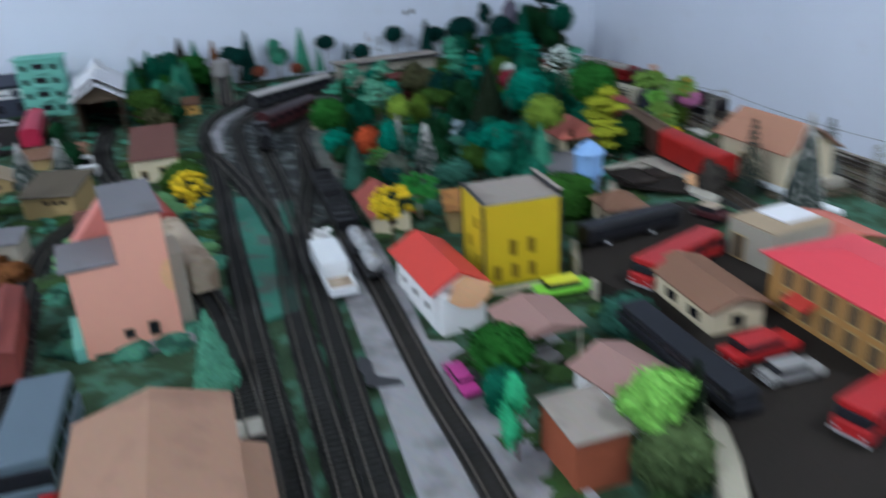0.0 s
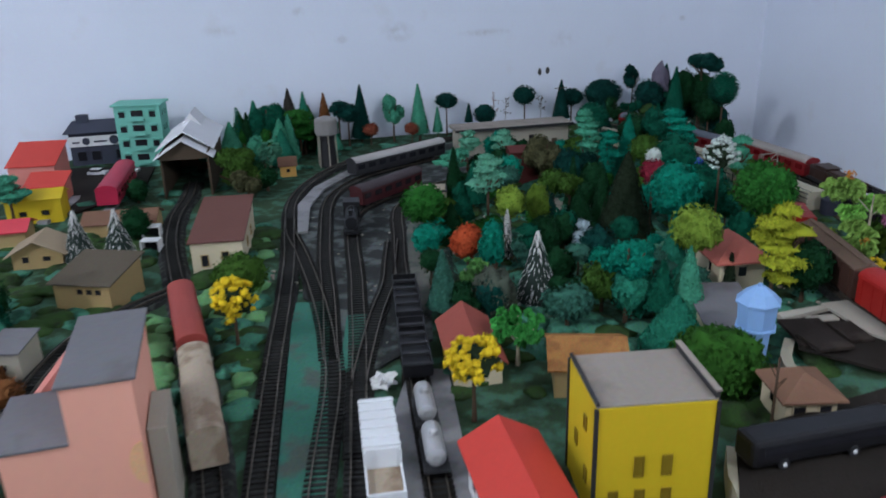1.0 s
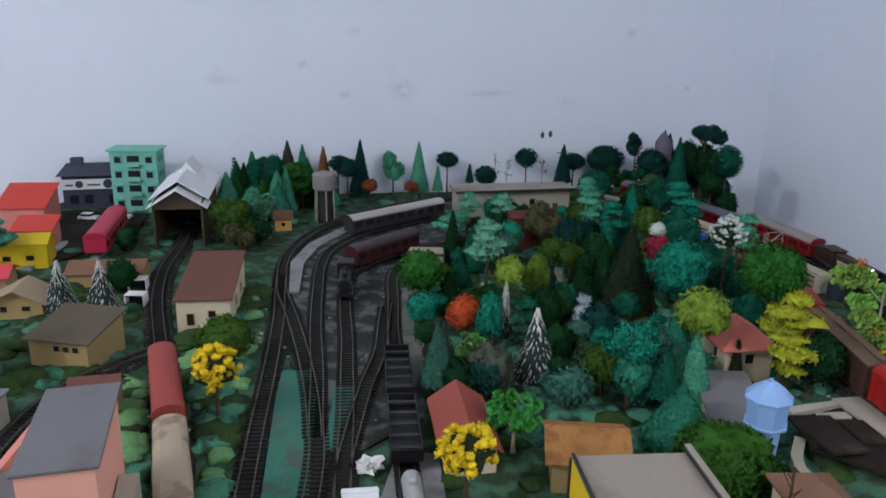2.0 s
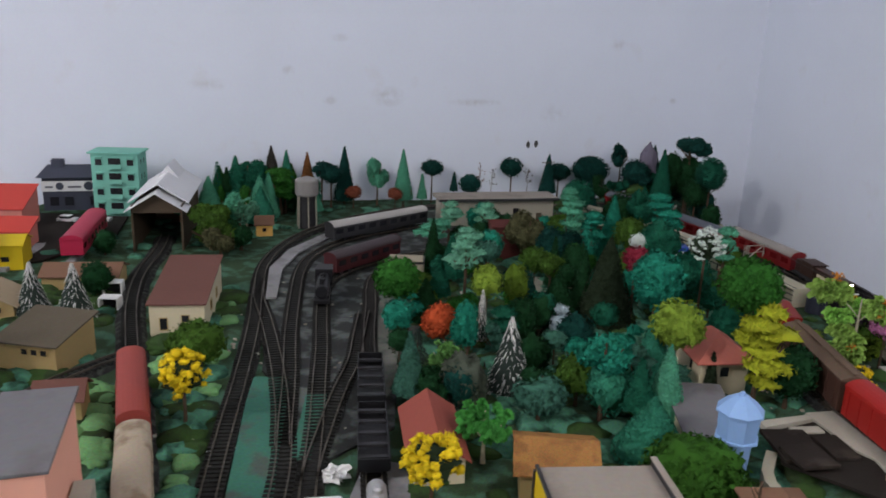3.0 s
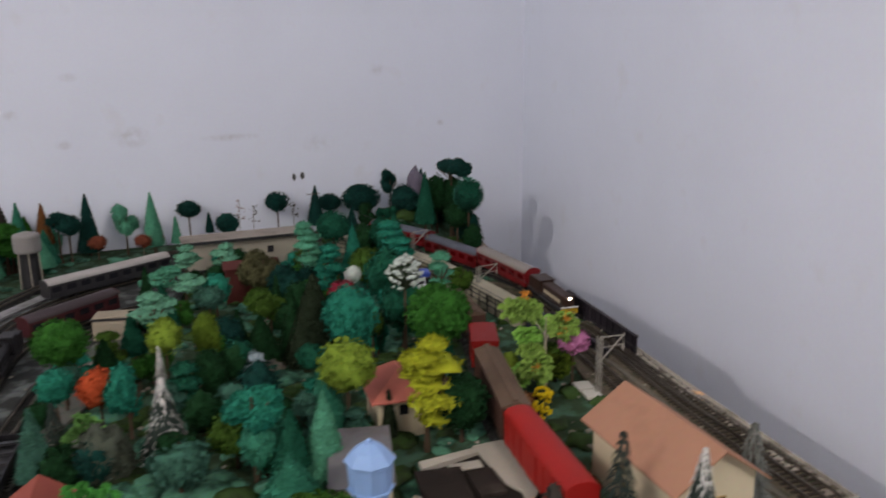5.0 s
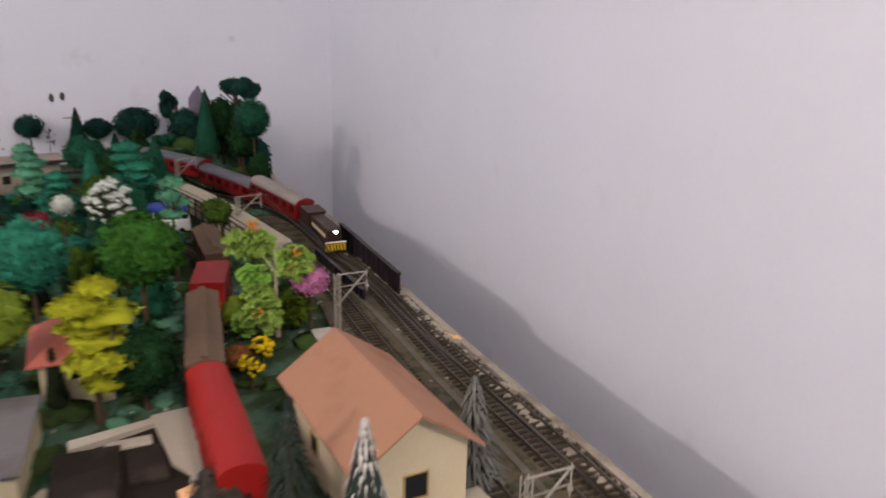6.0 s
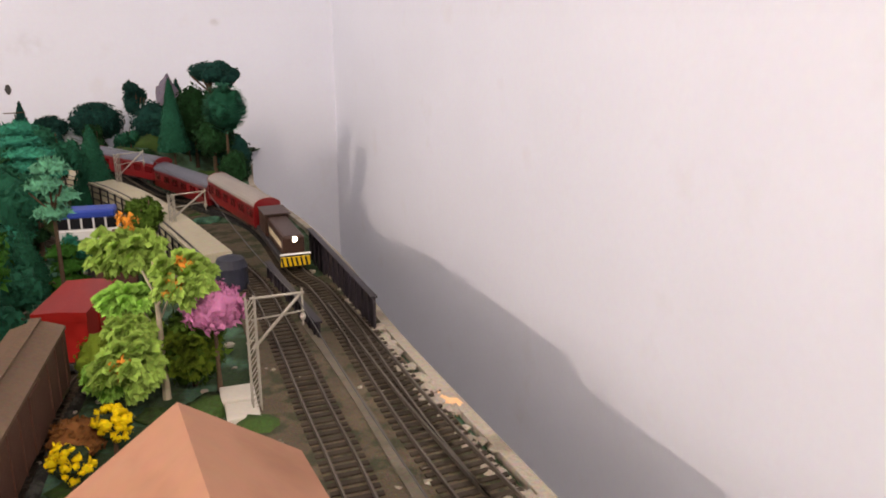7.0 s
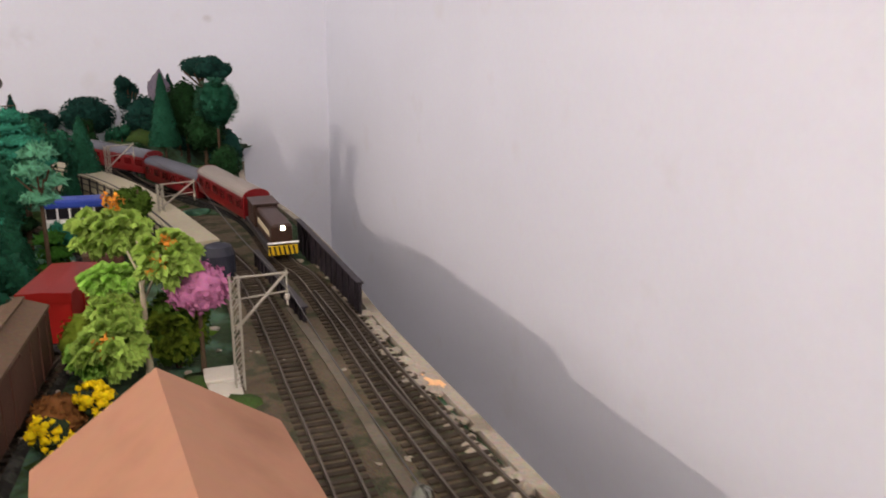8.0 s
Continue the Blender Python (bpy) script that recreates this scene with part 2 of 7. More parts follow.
MINTPAINT = mat("mint_painted_ground", (0.055, 0.18, 0.13), 0.9, 0.3, 40, 0.4, second=(0.09, 0.12, 0.10), amount=0.35)
HALLROOF = mat("tan_brown_card", (0.34, 0.205, 0.14), 0.8, 0.12, 25, 0.12, second=(0.27, 0.16, 0.115), amount=0.35)
PEACH = mat("peach_card", (0.78, 0.45, 0.24), 0.7, 0.2, 60, 0.1)
PANE = mat("window_dark", (0.02, 0.02, 0.025), 0.2, 0.2, 60, 0.0)
COACHPANE = mat("coach_window", (0.11, 0.007, 0.009), 0.25, 0.2, 60, 0.0)
BLOSSOM = leaf("orange_blossom", (0.58, 0.22, 0.035), 0.25)
LOCOBROWN = mat("loco_brown", (0.042, 0.020, 0.014), 0.5, 0.25, 60, 0.1)
OCHRE = mat("window_ochre", (0.22, 0.15, 0.01), 0.5, 0.2, 60, 0.0)
SUNYELLOW = mat("sun_yellow", (0.80, 0.45, 0.12), 0.6, 0.1, 60, 0.05)
COACHRED = mat("coach_red", (0.165, 0.008, 0.010), 0.3, 0.12, 40, 0.04)
COACHGREY = mat("coach_roof_grey", (0.10, 0.11, 0.14), 0.55, 0.12, 40, 0.05)
COACHCREAM = mat("coach_roof_cream", (0.25, 0.225, 0.205), 0.55, 0.12, 40, 0.05)
COACHWHITE = mat("coach_roof_white", (0.40, 0.375, 0.355), 0.55, 0.12, 40, 0.05)
WAGONRED = mat("wagon_red", (0.32, 0.012, 0.009), 0.5, 0.12, 40, 0.08)
WAGONBRICK = mat("wagon_brick_red", (0.30, 0.050, 0.038), 0.6, 0.15, 40, 0.08)
WAGONDULL = mat("wagon_dull_red", (0.21, 0.050, 0.040), 0.7, 0.15, 40, 0.08)
WAGONMAROON = mat("wagon_maroon", (0.055, 0.010, 0.012), 0.55, 0.2, 40, 0.08)
WAGONBROWN = mat("wagon_brown", (0.075, 0.032, 0.022), 0.7, 0.25, 60, 0.15)
WOODTOP = mat("wagon_wood", (0.145, 0.098, 0.070), 0.8, 0.3, 60, 0.3)
WAGONBEIGE = mat("wagon_beige", (0.42, 0.34, 0.25), 0.7, 0.25, 60, 0.15, second=(0.26, 0.19, 0.13), amount=0.35)
LIGHTBLUE = mat("light_blue_plastic", (0.25, 0.41, 0.70), 0.45, 0.08, 40, 0.03)
BLUEPAINT = mat("blue_paint", (0.03, 0.08, 0.45), 0.4, 0.1, 40, 0.03)
BUSBLUE = mat("grey_blue_paint", (0.10, 0.135, 0.165), 0.5, 0.1, 40, 0.03)
MAGENTA = mat("magenta_paint", (0.40, 0.04, 0.22), 0.5, 0.1, 40, 0.03)
CARGREEN = mat("lime_paint", (0.25, 0.65, 0.06), 0.4, 0.1, 40, 0.03)
CARYELLOW = mat("lemon_paint", (0.60, 0.62, 0.03), 0.4, 0.1, 40, 0.03)
CARWHITE = mat("white_paint", (0.72, 0.74, 0.76), 0.35, 0.06, 40, 0.03)
CARRED = mat("car_red", (0.36, 0.014, 0.016), 0.35, 0.1, 40, 0.03)
HAZARD = mat("hazard_yellow", (0.75, 0.48, 0.02), 0.5, 0.1, 40, 0.03)
GIRDER = mat("girder_black", (0.022, 0.018, 0.024), 0.5, 0.25, 60, 0.1)
MASTGREY = mat("mast_grey", (0.28, 0.265, 0.23), 0.6, 0.15, 60, 0.05)
DECK = mat("platform_deck", (0.40, 0.37, 0.28), 0.85, 0.2, 40, 0.2)
WIRE = mat("wire", (0.06, 0.06, 0.06), 0.5, 0.1, 60, 0.0)

GLOW = bpy.data.materials.new("headlight_glow")
GLOW.use_nodes = True
GLOW.node_tree.nodes["Principled BSDF"].inputs["Emission Color"].default_value = (1, 0.86, 0.66, 1)
GLOW.node_tree.nodes["Principled BSDF"].inputs["Emission Strength"].default_value = 30

# ---- mesh helpers ----
class Geo:
    """Vertices and faces of one mesh, gathered piece by piece."""

    def __init__(self):
        self.v, self.f = [], []

    def add(self, vs, fs, m=None):
        n = len(self.v)
        self.v += [tuple(m @ Vector(p)) for p in vs] if m else [tuple(p) for p in vs]
        self.f += [tuple(i + n for i in f) for f in fs]
        return self

    def box(self, x0, x1, y0, y1, z0, z1, m=None, b=0.0):
        if b <= 0:
            vs = [(x, y, z) for x in (x0, x1) for y in (y0, y1) for z in (z0, z1)]
            return self.add(vs, [(0, 1, 3, 2), (4, 6, 7, 5), (0, 4, 5, 1), (2, 3, 7, 6), (0, 2, 6, 4), (1, 5, 7, 3)], m)
        bm = bmesh.new()
        bmesh.ops.create_cube(bm, size=1.0)
        for q in bm.verts:
            q.co = ((x0 + x1) / 2 + q.co.x * (x1 - x0), (y0 + y1) / 2 + q.co.y * (y1 - y0), (z0 + z1) / 2 + q.co.z * (z1 - z0))
        bmesh.ops.bevel(bm, geom=bm.edges[:], offset=b, segments=2, affect="EDGES", profile=0.5)
        bm.verts.index_update()
        self.add([q.co.copy() for q in bm.verts], [[q.index for q in f.verts] for f in bm.faces], m)
        bm.free()
        return self

    def prism(self, pts, z0, z1, m=None):
        n = len(pts)
        vs = [(x, y, z0) for x, y in pts] + [(x, y, z1) for x, y in pts]
        fs = [tuple(range(n - 1, -1, -1)), tuple(range(n, 2 * n))] + [(i, (i + 1) % n, n + (i + 1) % n, n + i) for i in range(n)]
        return self.add(vs, fs, m)

    def rings(self, rows, n=12, m=None, cap=True, turn=0.0):
        """A turned shape from (radius, z) rows."""
        vs = [(r * math.cos(turn + 2 * math.pi * k / n), r * math.sin(turn + 2 * math.pi * k / n), z) for r, z in rows for k in range(n)]
        fs = [(j * n + k, j * n + (k + 1) % n, (j + 1) * n + (k + 1) % n, (j + 1) * n + k) for j in range(len(rows) - 1) for k in range(n)]
        if cap:
            fs += [tuple(range(n - 1, -1, -1)), tuple(range((len(rows) - 1) * n, len(rows) * n))]
        return self.add(vs, fs, m)

    def rod(self, a, b, r, n=6):
        a, b = Vector(a), Vector(b)
        q = (b - a).to_track_quat("Z", "Y").to_matrix().to_4x4()
        return self.rings([(r, 0), (r, (b - a).length)], n, Matrix.Translation(a) @ q)

    def sweep(self, line, profile, closed=True):
        """Carries a profile of (sideways, up) points along a line of points."""
        n, vs, fs = len(profile), [], []
        for i, p in enumerate(line):
            a, b = Vector(line[max(0, i - 1)]), Vector(line[min(len(line) - 1, i + 1)])
            d = (b - a).normalized()
            s = Vector((d.y, -d.x, 0)).normalized()
            vs += [Vector(p) + s * u + Vector((0, 0, w)) for u, w in profile]
        for i in range(len(line) - 1):
            for k in range(n if closed else n - 1):
                fs.append((i * n + k, (i + 1) * n + k, (i + 1) * n + (k + 1) % n, i * n + (k + 1) % n))
        if closed:
            fs += [tuple(range(n)), tuple(range(len(line) * n - 1, (len(line) - 1) * n - 1, -1))]
        return self.add(vs, fs)

    def blob(self, c, r, rng, amp=0.18, sub=2, freq=2.3):
        bm = bmesh.new()
        bmesh.ops.create_icosphere(bm, subdivisions=sub, radius=1.0)
        off = Vector((rng.uniform(-50, 50), rng.uniform(-50, 50), rng.uniform(-50, 50)))
        for q in bm.verts:
            k = 1 + amp * 1.6 * noise.noise(q.co * freq + off) + amp * 0.8 * noise.noise(q.co * freq * 2.7 - off)
            q.co = (c[0] + q.co.x * r[0] * k, c[1] + q.co.y * r[1] * k, c[2] + q.co.z * r[2] * k)
        bm.verts.index_update()
        self.add([q.co.copy() for q in bm.verts], [[q.index for q in f.verts] for f in bm.faces])
        bm.free()
        return self

    def mesh(self, name, material, smooth=False):
        me = bpy.data.meshes.new(name)
        me.from_pydata(self.v, [], self.f)
        me.materials.append(material)
        if smooth:
            me.polygons.foreach_set("use_smooth", [True] * len(me.polygons))
        me.update()
        return me


def part(name, geo, material, parent=None, label="", smooth=False, at=None):
    ob = new(name, geo.mesh(name, material, smooth) if isinstance(geo, Geo) else geo)
    if parent:
        ob.parent = parent
    if at is not None:
        ob.matrix_basis = at
    return tagged(ob, label)


def thing(name, label, category, at, group=""):
    ob = new(name)
    ob.empty_display_size = 0.01
    ob.matrix_basis = at
    return tagged(ob, label, category, group)


def smooth_line(pts, step=0.012):
    """A Catmull-Rom line through the points, in even steps."""
    p = [Vector(q) for q in pts]
    p = [p[0] * 2 - p[1]] + p + [p[-1] * 2 - p[-2]]
    out = []
    for i in range(1, len(p) - 2):
        for k in range(24):
            t = k / 24
            out.append(0.5 * (2 * p[i] + (p[i + 1] - p[i - 1]) * t + (2 * p[i - 1] - 5 * p[i] + 4 * p[i + 1] - p[i + 2]) * t * t
                              + (3 * p[i] - p[i - 1] - 3 * p[i + 1] + p[i + 2]) * t ** 3))
    out.append(p[-2])
    run = [0.0]
    for a, b in zip(out, out[1:]):
        run.append(run[-1] + (b - a).length)
    even, j = [], 0
    n = max(2, int(run[-1] / step))
    for k in range(n + 1):
        d = run[-1] * k / n
        while j < len(run) - 2 and run[j + 1] < d:
            j += 1
        u = (d - run[j]) / max(1e-9, run[j + 1] - run[j])
        even.append(out[j].lerp(out[j + 1], u))
    return even


def ease(a, b, x):
    t = min(1.0, max(0.0, (x - a) / (b - a)))
    return t * t * (3 - 2 * t)


def ground_z(x, y):
    """The height of the layout's ground."""
    hill = 0.06 * math.exp(-(((x - 0.27) * 0.78 + (y - 2.83) * 0.62) / 0.20) ** 2 - (((x - 0.27) * -0.62 + (y - 2.83) * 0.78) / 0.06) ** 2) if y > 2.4 else 0.0
    return 0.02 * ease(0.36, 0.50, x) + hill


def wall_y(x):
    """The back wall's line."""
    return 3.163 + 0.445 * (x - 0.587)


# ---- the room ----
COS, SIN = math.cos(radians(24)), math.sin(radians(24))


def room():
    floor_z, top = -0.85, 2.25
    back = Geo().box(-4.8, 0.1, 0.0, 0.12, floor_z, top)
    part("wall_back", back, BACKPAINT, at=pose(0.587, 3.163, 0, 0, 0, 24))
    right = Geo().box(0.0, 0.12, -5.6, 0.12, floor_z, top)
    part("wall_right", right, WALLPAINT, at=pose(0.587, 3.163, 0, 0, 0, 18))
    left = Geo().box(-0.12, 0.0, -5.6, 0.4, floor_z, top)
    part("wall_left", left, WALLPAINT, at=pose(-3.4, 1.40, 0, 0, 0, 20))
    front = Geo().box(-3.8, 4.6, -0.12, 0.0, floor_z, top)
    part("wall_front", front, WALLPAINT, at=pose(-0.6, -2.2, 0, 0, 0, 20))
    part("floor", Geo().box(-5, 5, -5, 5, floor_z - 0.1, floor_z), FLOORMAT)
    part("ceiling", Geo().box(-5, 5, -5, 5, top, top + 0.1), CEILING)
    for n in ("wall_back", "wall_right", "wall_left", "wall_front", "floor", "ceiling"):
        tagged(bpy.data.objects[n], {"floor": "dark cement floor under the layout", "ceiling": "plain white painted ceiling"}.get(n, "white painted plaster wall with faint stains"),
               {"floor": "floor", "ceiling": "ceiling"}.get(n, "wall"), kind="structure")


room()

# right-hand rim of the layout board, from near to far
RIM = smooth_line([(1.02, 0.95, 0), (0.93, 1.25, 0), (0.855, 1.47, 0), (0.777, 1.70, 0), (0.70, 1.937, 0), (0.655, 2.12, 0), (0.588, 2.32, 0), (0.532, 2.45, 0), (0.485, 2.58, 0), (0.455, 2.74, 0), (0.43, 2.9, 0), (0.42, 3.08, 0)], 0.02)


def rim_x(y):
    for a, b in zip(RIM, RIM[1:]):
        if a.y <= y <= b.y:
            return a.x + (b.x - a.x) * (y - a.y) / max(1e-6, b.y - a.y)
    return RIM[0].x + (RIM[0].y - y) * 0.25 if y < RIM[0].y else RIM[-1].x


# left-hand edge of the layout board, from near to far
LEFT = [(-0.56, 0.25), (-0.60, 0.50), (-0.67, 0.80), (-0.75, 1.10), (-0.83, 1.35), (-0.93, 1.60), (-1.03, 1.80), (-1.16, 2.05), (-1.20, 2.30), (-1.20, 3.2)]


def left_x(y):
    for (xa, ya), (xb, yb) in zip(LEFT, LEFT[1:]):
        if ya <= y <= yb:
            return xa + (xb - xa) * (y - ya) / (yb - ya)
    return LEFT[0][0]


def layout_board():
    g, rows, cols = Geo(), 170, 150
    vs, fs = [], []
    for i in range(rows + 1):
        y0 = 0.25 + (3.13 - 0.25) * i / rows
        xr = rim_x(y0)
        for k in range(cols + 1):
            x = left_x(y0) + (xr - left_x(y0)) * k / cols
            y = min(y0, wall_y(x) - 0.004)
            z = ground_z(x, y) + 0.0022 * noise.noise(Vector((x * 22, y * 22, 0))) + 0.0012 * noise.noise(Vector((x * 75, y * 75, 3)))
            vs.append((x, y, z - 0.003))
    w = cols + 1
    for i in range(rows):
        for k in range(cols):
            fs.append((i * w + k, i * w + k + 1, (i + 1) * w + k + 1, (i + 1) * w + k))
    g.add(vs, fs)
    tagged(part("ground", g, TURF, smooth=True), "green and grey flocked ground of the model layout", "ground", kind="structure")
    edge = Geo()
    edge.sweep([(p.x, p.y, min(0.02, ground_z(p.x - 0.02, p.y))) for p in RIM if p.y < 2.72], [(-0.0065, 0.003), (0.002, 0.003), (0.002, -0.06), (-0.0065, -0.06)])
    tagged(part("trim", edge, PLASTER), "chipped grey plaster rim along the board's edge", "trim", kind="structure")
    slab = Geo().prism([(rim_x(0.25) - 0.02, 0.25)] + [(p.x - 0.012, min(p.y, wall_y(p.x) - 0.004)) for p in RIM[::6]] + [(-1.195, wall_y(-1.195) - 0.004)] + [(x + 0.004, y) for x, y in LEFT[-2::-1]], -0.06, -0.02)
    side = Geo().sweep([(x, y, 0.0) for x, y in LEFT[:-1]], [(-0.002, 0.002), (0.008, 0.002), (0.008, -0.06), (-0.002, -0.06)])
    tagged(part("trim_2", side, PLASTER), "plain plaster edge on the far side of the board", "trim", kind="structure")
    tagged(part("baseboard", slab, BOARD), "thick wooden board that carries the layout", "board", kind="structure")


layout_board()
random.seed(5)

# ---- tracks ----
SLEEPER_MESH = Geo().box(-0.0145, 0.0145, -0.0019, 0.0019, 0.0, 0.0024).mesh("sleeper", SLEEPER)
RAILTOP = 0.0065
TRACKS = {}


def on_ground(pts, lift=0.0):
    return [(x, y, ground_z(x, y) + lift) for x, y in pts]


def track(key, pts, label, near=None, bed=0.024, stone=None, top=0.0012):
    line = smooth_line(on_ground(pts), 0.0085)
    TRACKS[key] = line
    tr = thing("railway_track", label, "railway track", pose(0, 0, 0), "tracks of the layout")
    part("ballast_bed", Geo().sweep(line, [(-bed, -0.004), (-bed + 0.006, top), (bed - 0.006, top), (bed, -0.004)]), stone or BALLAST, tr)
    for s in (-1, 1):
        u = s * 0.00825
        part("rail", Geo().sweep(line, [(u - 0.0007, 0.0034), (u + 0.0007, 0.0034), (u + 0.0007, RAILTOP), (u - 0.0007, RAILTOP)]), RAIL, tr)
    rest = Geo()
    for i in range(1, len(line) - 1):
        p, d = line[i], line[i + 1] - line[i - 1]
        m = Matrix.Translation(p + Vector((0, 0, 0.0011))) @ Matrix.Rotation(math.atan2(d.y, d.x) - math.pi / 2 + random.uniform(-0.03, 0.03), 4, "Z")
        if near and near(p):
            part("sleeper", SLEEPER_MESH, SLEEPER, tr, at=m)
        else:
            rest.box(-0.0145, 0.0145, -0.0019, 0.0019, 0.0, 0.0024, m)
    if rest.v:
        tagged(part("sleeper_rest", rest, SLEEPER if key in "RTW" else DARKSLEEPER, tr), kind="stuff")
    return tr


track("A", [(0.09, 0.55), (0.0, 0.81), (-0.105, 1.09), (-0.212, 1.38), (-0.28, 1.575), (-0.345, 1.75), (-0.412, 1.91), (-0.462, 2.05), (-0.482, 2.20), (-0.462, 2.36), (-0.40, 2.50),
            (-0.31, 2.62), (-0.20, 2.71), (-0.08, 2.765), (0.05, 2.785), (0.19, 2.725), (0.327, 2.60), (0.452, 2.434), (0.54, 2.274), (0.602, 2.092), (0.632, 2.03), (0.667, 1.92), (0.695, 1.819), (0.728, 1.71), (0.80, 1.50), (0.88, 1.26), (0.96, 1.0)],
      "outer oval of model railway track on dark ballast", bed=0.018, near=lambda p: p.x > 0.55 and 1.45 < p.y < 2.2)
track("B", [(0.13, 0.55), (0.045, 0.81), (-0.07, 1.15), (-0.128, 1.354), (-0.170, 1.464), (-0.218, 1.59), (-0.275, 1.73), (-0.334, 1.891), (-0.378, 2.023), (-0.395, 2.13), (-0.375, 2.25), (-0.31, 2.36), (-0.227, 2.46), (-0.10, 2.56)],
      "second curved model railway track through the yard", bed=0.0165)
track("C", [(0.17, 0.55), (0.075, 0.81), (-0.04, 1.18), (-0.099, 1.362), (-0.135, 1.475), (-0.175, 1.59), (-0.21, 1.691), (-0.262, 1.83), (-0.303, 1.96), (-0.295, 2.05), (-0.245, 2.15), (-0.15, 2.26)],
      "third model railway track with worn rails", bed=0.0165)
track("D", [(0.27, 0.50), (0.162, 0.82), (0.108, 0.965), (0.034, 1.187), (-0.033, 1.377), (-0.107, 1.602), (-0.155, 1.747), (-0.195, 1.886), (-0.222, 1.975), (-0.232, 2.05), (-0.205, 2.14)],
      "straight siding let into grey paving", bed=0.019, stone=ASPHALT, top=0.0032)
track("E", [(0.02, 0.70), (-0.055, 0.90), (-0.12, 1.05), (-0.18, 1.17), (-0.29, 1.345), (-0.40, 1.51), (-0.478, 1.626), (-0.575, 1.775), (-0.65, 1.92), (-0.70, 2.06), (-0.75, 2.17)],
      "siding that runs into the white-roofed shed")
track("F", [(-0.17, 0.62), (-0.25, 0.80), (-0.335, 0.97), (-0.41, 1.13), (-0.475, 1.29), (-0.505, 1.42), (-0.49, 1.52), (-0.46, 1.60)], "short outer siding beside the salmon house")
track("R", [(0.86, 1.05), (0.78, 1.32), (0.715, 1.55), (0.675, 1.694), (0.65, 1.778), (0.626, 1.863), (0.60, 1.95), (0.562, 2.06), (0.49, 2.20), (0.395, 2.37), (0.27, 2.53), (0.13, 2.64), (0.0, 2.67)],
      "inner track along the board's rim, with dark sleepers", near=lambda p: p.x > 0.52 and 1.45 < p.y < 2.15, stone=SANDY)
track("T", [(0.652, 1.985), (0.685, 1.885), (0.712, 1.80), (0.742, 1.715), (0.79, 1.585), (0.85, 1.40)], "turnout track along the rim", bed=0.02, near=lambda p: p.y > 1.5, stone=SANDY)
track("X", [(-0.196, 1.85), (-0.172, 1.75), (-0.15, 1.66), (-0.137, 1.56), (-0.12, 1.46), (-0.10, 1.365), (-0.06, 1.24)], "crossover between two yard tracks", bed=0.018)
track("Y", [(-0.425, 1.945), (-0.388, 1.862), (-0.339, 1.780), (-0.282, 1.680), (-0.234, 1.591), (-0.190, 1.502), (-0.152, 1.414)], "turnout that leaves the outer oval for the yard", bed=0.0155)
track("W", [(0.63, 1.05), (0.585, 1.25), (0.545, 1.45), (0.492, 1.63), (0.46, 1.81), (0.456, 1.90), (0.435, 2.05), (0.37, 2.20), (0.24, 2.33)], "siding that holds the goods wagons")


def ride(key, start, length):
    """The pose of a vehicle whose middle stands that far along a track."""
    line = TRACKS[key]
    step = (line[1] - line[0]).length
    def at(d):
        i = min(len(line) - 2, max(0, int(d / step)))
        return line[i].lerp(line[i + 1], d / step - i)
    a, b = at(start - length * 0.36), at(start + length * 0.36)
    c, d = (a + b) / 2, b - a
    return Matrix.Translation(c + Vector((0, 0, RAILTOP))) @ Matrix.Rotation(math.atan2(d.y, d.x) - math.pi / 2, 4, "Z")


def along(key, y, side=None):
    """How far along a track it first reaches that y."""
    line = TRACKS[key]
    step = (line[1] - line[0]).length
    best = [i for i in range(len(line)) if side is None or side(line[i])]
    return step * min(best, key=lambda i: abs(line[i].y - y))

# ---- paving, roads, patches of moss ----
def patch(name, pts, z, material, label, category, thick=0.004):
    g = Geo().prism(pts, z - thick, z)
    return tagged(part(name, g, material), label, category, kind="structure")


patch("pavement", [(-0.045, 1.30), (-0.012, 1.18), (0.05, 0.98), (0.10, 0.815), (0.19, 0.55), (0.36, 0.55), (0.25, 0.80), (0.20, 0.90), (0.16, 1.0), (0.13, 1.055), (0.10, 1.06), (0.066, 1.187), (0.03, 1.30), (-0.008, 1.42), (-0.055, 1.42)],
      0.0021, PAVING, "smooth grey cement paving on both sides of the siding", "pavement")
patch("pavement_3", [(0.60, 1.42), (0.85, 1.42), (0.772, 1.67), (0.695, 1.91), (0.645, 2.09), (0.61, 2.06), (0.55, 2.02), (0.585, 1.90), (0.605, 1.80)], 0.0222, SANDY, "sandy gravel between the tracks along the rim", "gravel bed")
patch("pavement_4", [(-0.44, 2.02), (-0.375, 1.86), (-0.36, 1.87), (-0.413, 2.02), (-0.428, 2.14), (-0.405, 2.28), (-0.33, 2.40), (-0.345, 2.41), (-0.43, 2.29), (-0.455, 2.15)], 0.0058, PAVING, "curved grey strip of paving between the tracks", "pavement")
patch("pavement_2", [(-0.098, 1.12), (-0.060, 1.15), (-0.103, 1.27), (-0.150, 1.40), (-0.190, 1.515), (-0.216, 1.59), (-0.262, 1.575), (-0.242, 1.51), (-0.196, 1.385), (-0.150, 1.26)], 0.0022, MINTPAINT, "mint-painted strip of ground between the tracks", "painted ground")
patch("pavement_10", [(-0.176, 1.545), (-0.150, 1.552), (-0.128, 1.455), (-0.112, 1.40), (-0.138, 1.40), (-0.152, 1.46)], 0.0026, MINTPAINT, "mint-painted strip of ground beside the turnout", "painted ground")
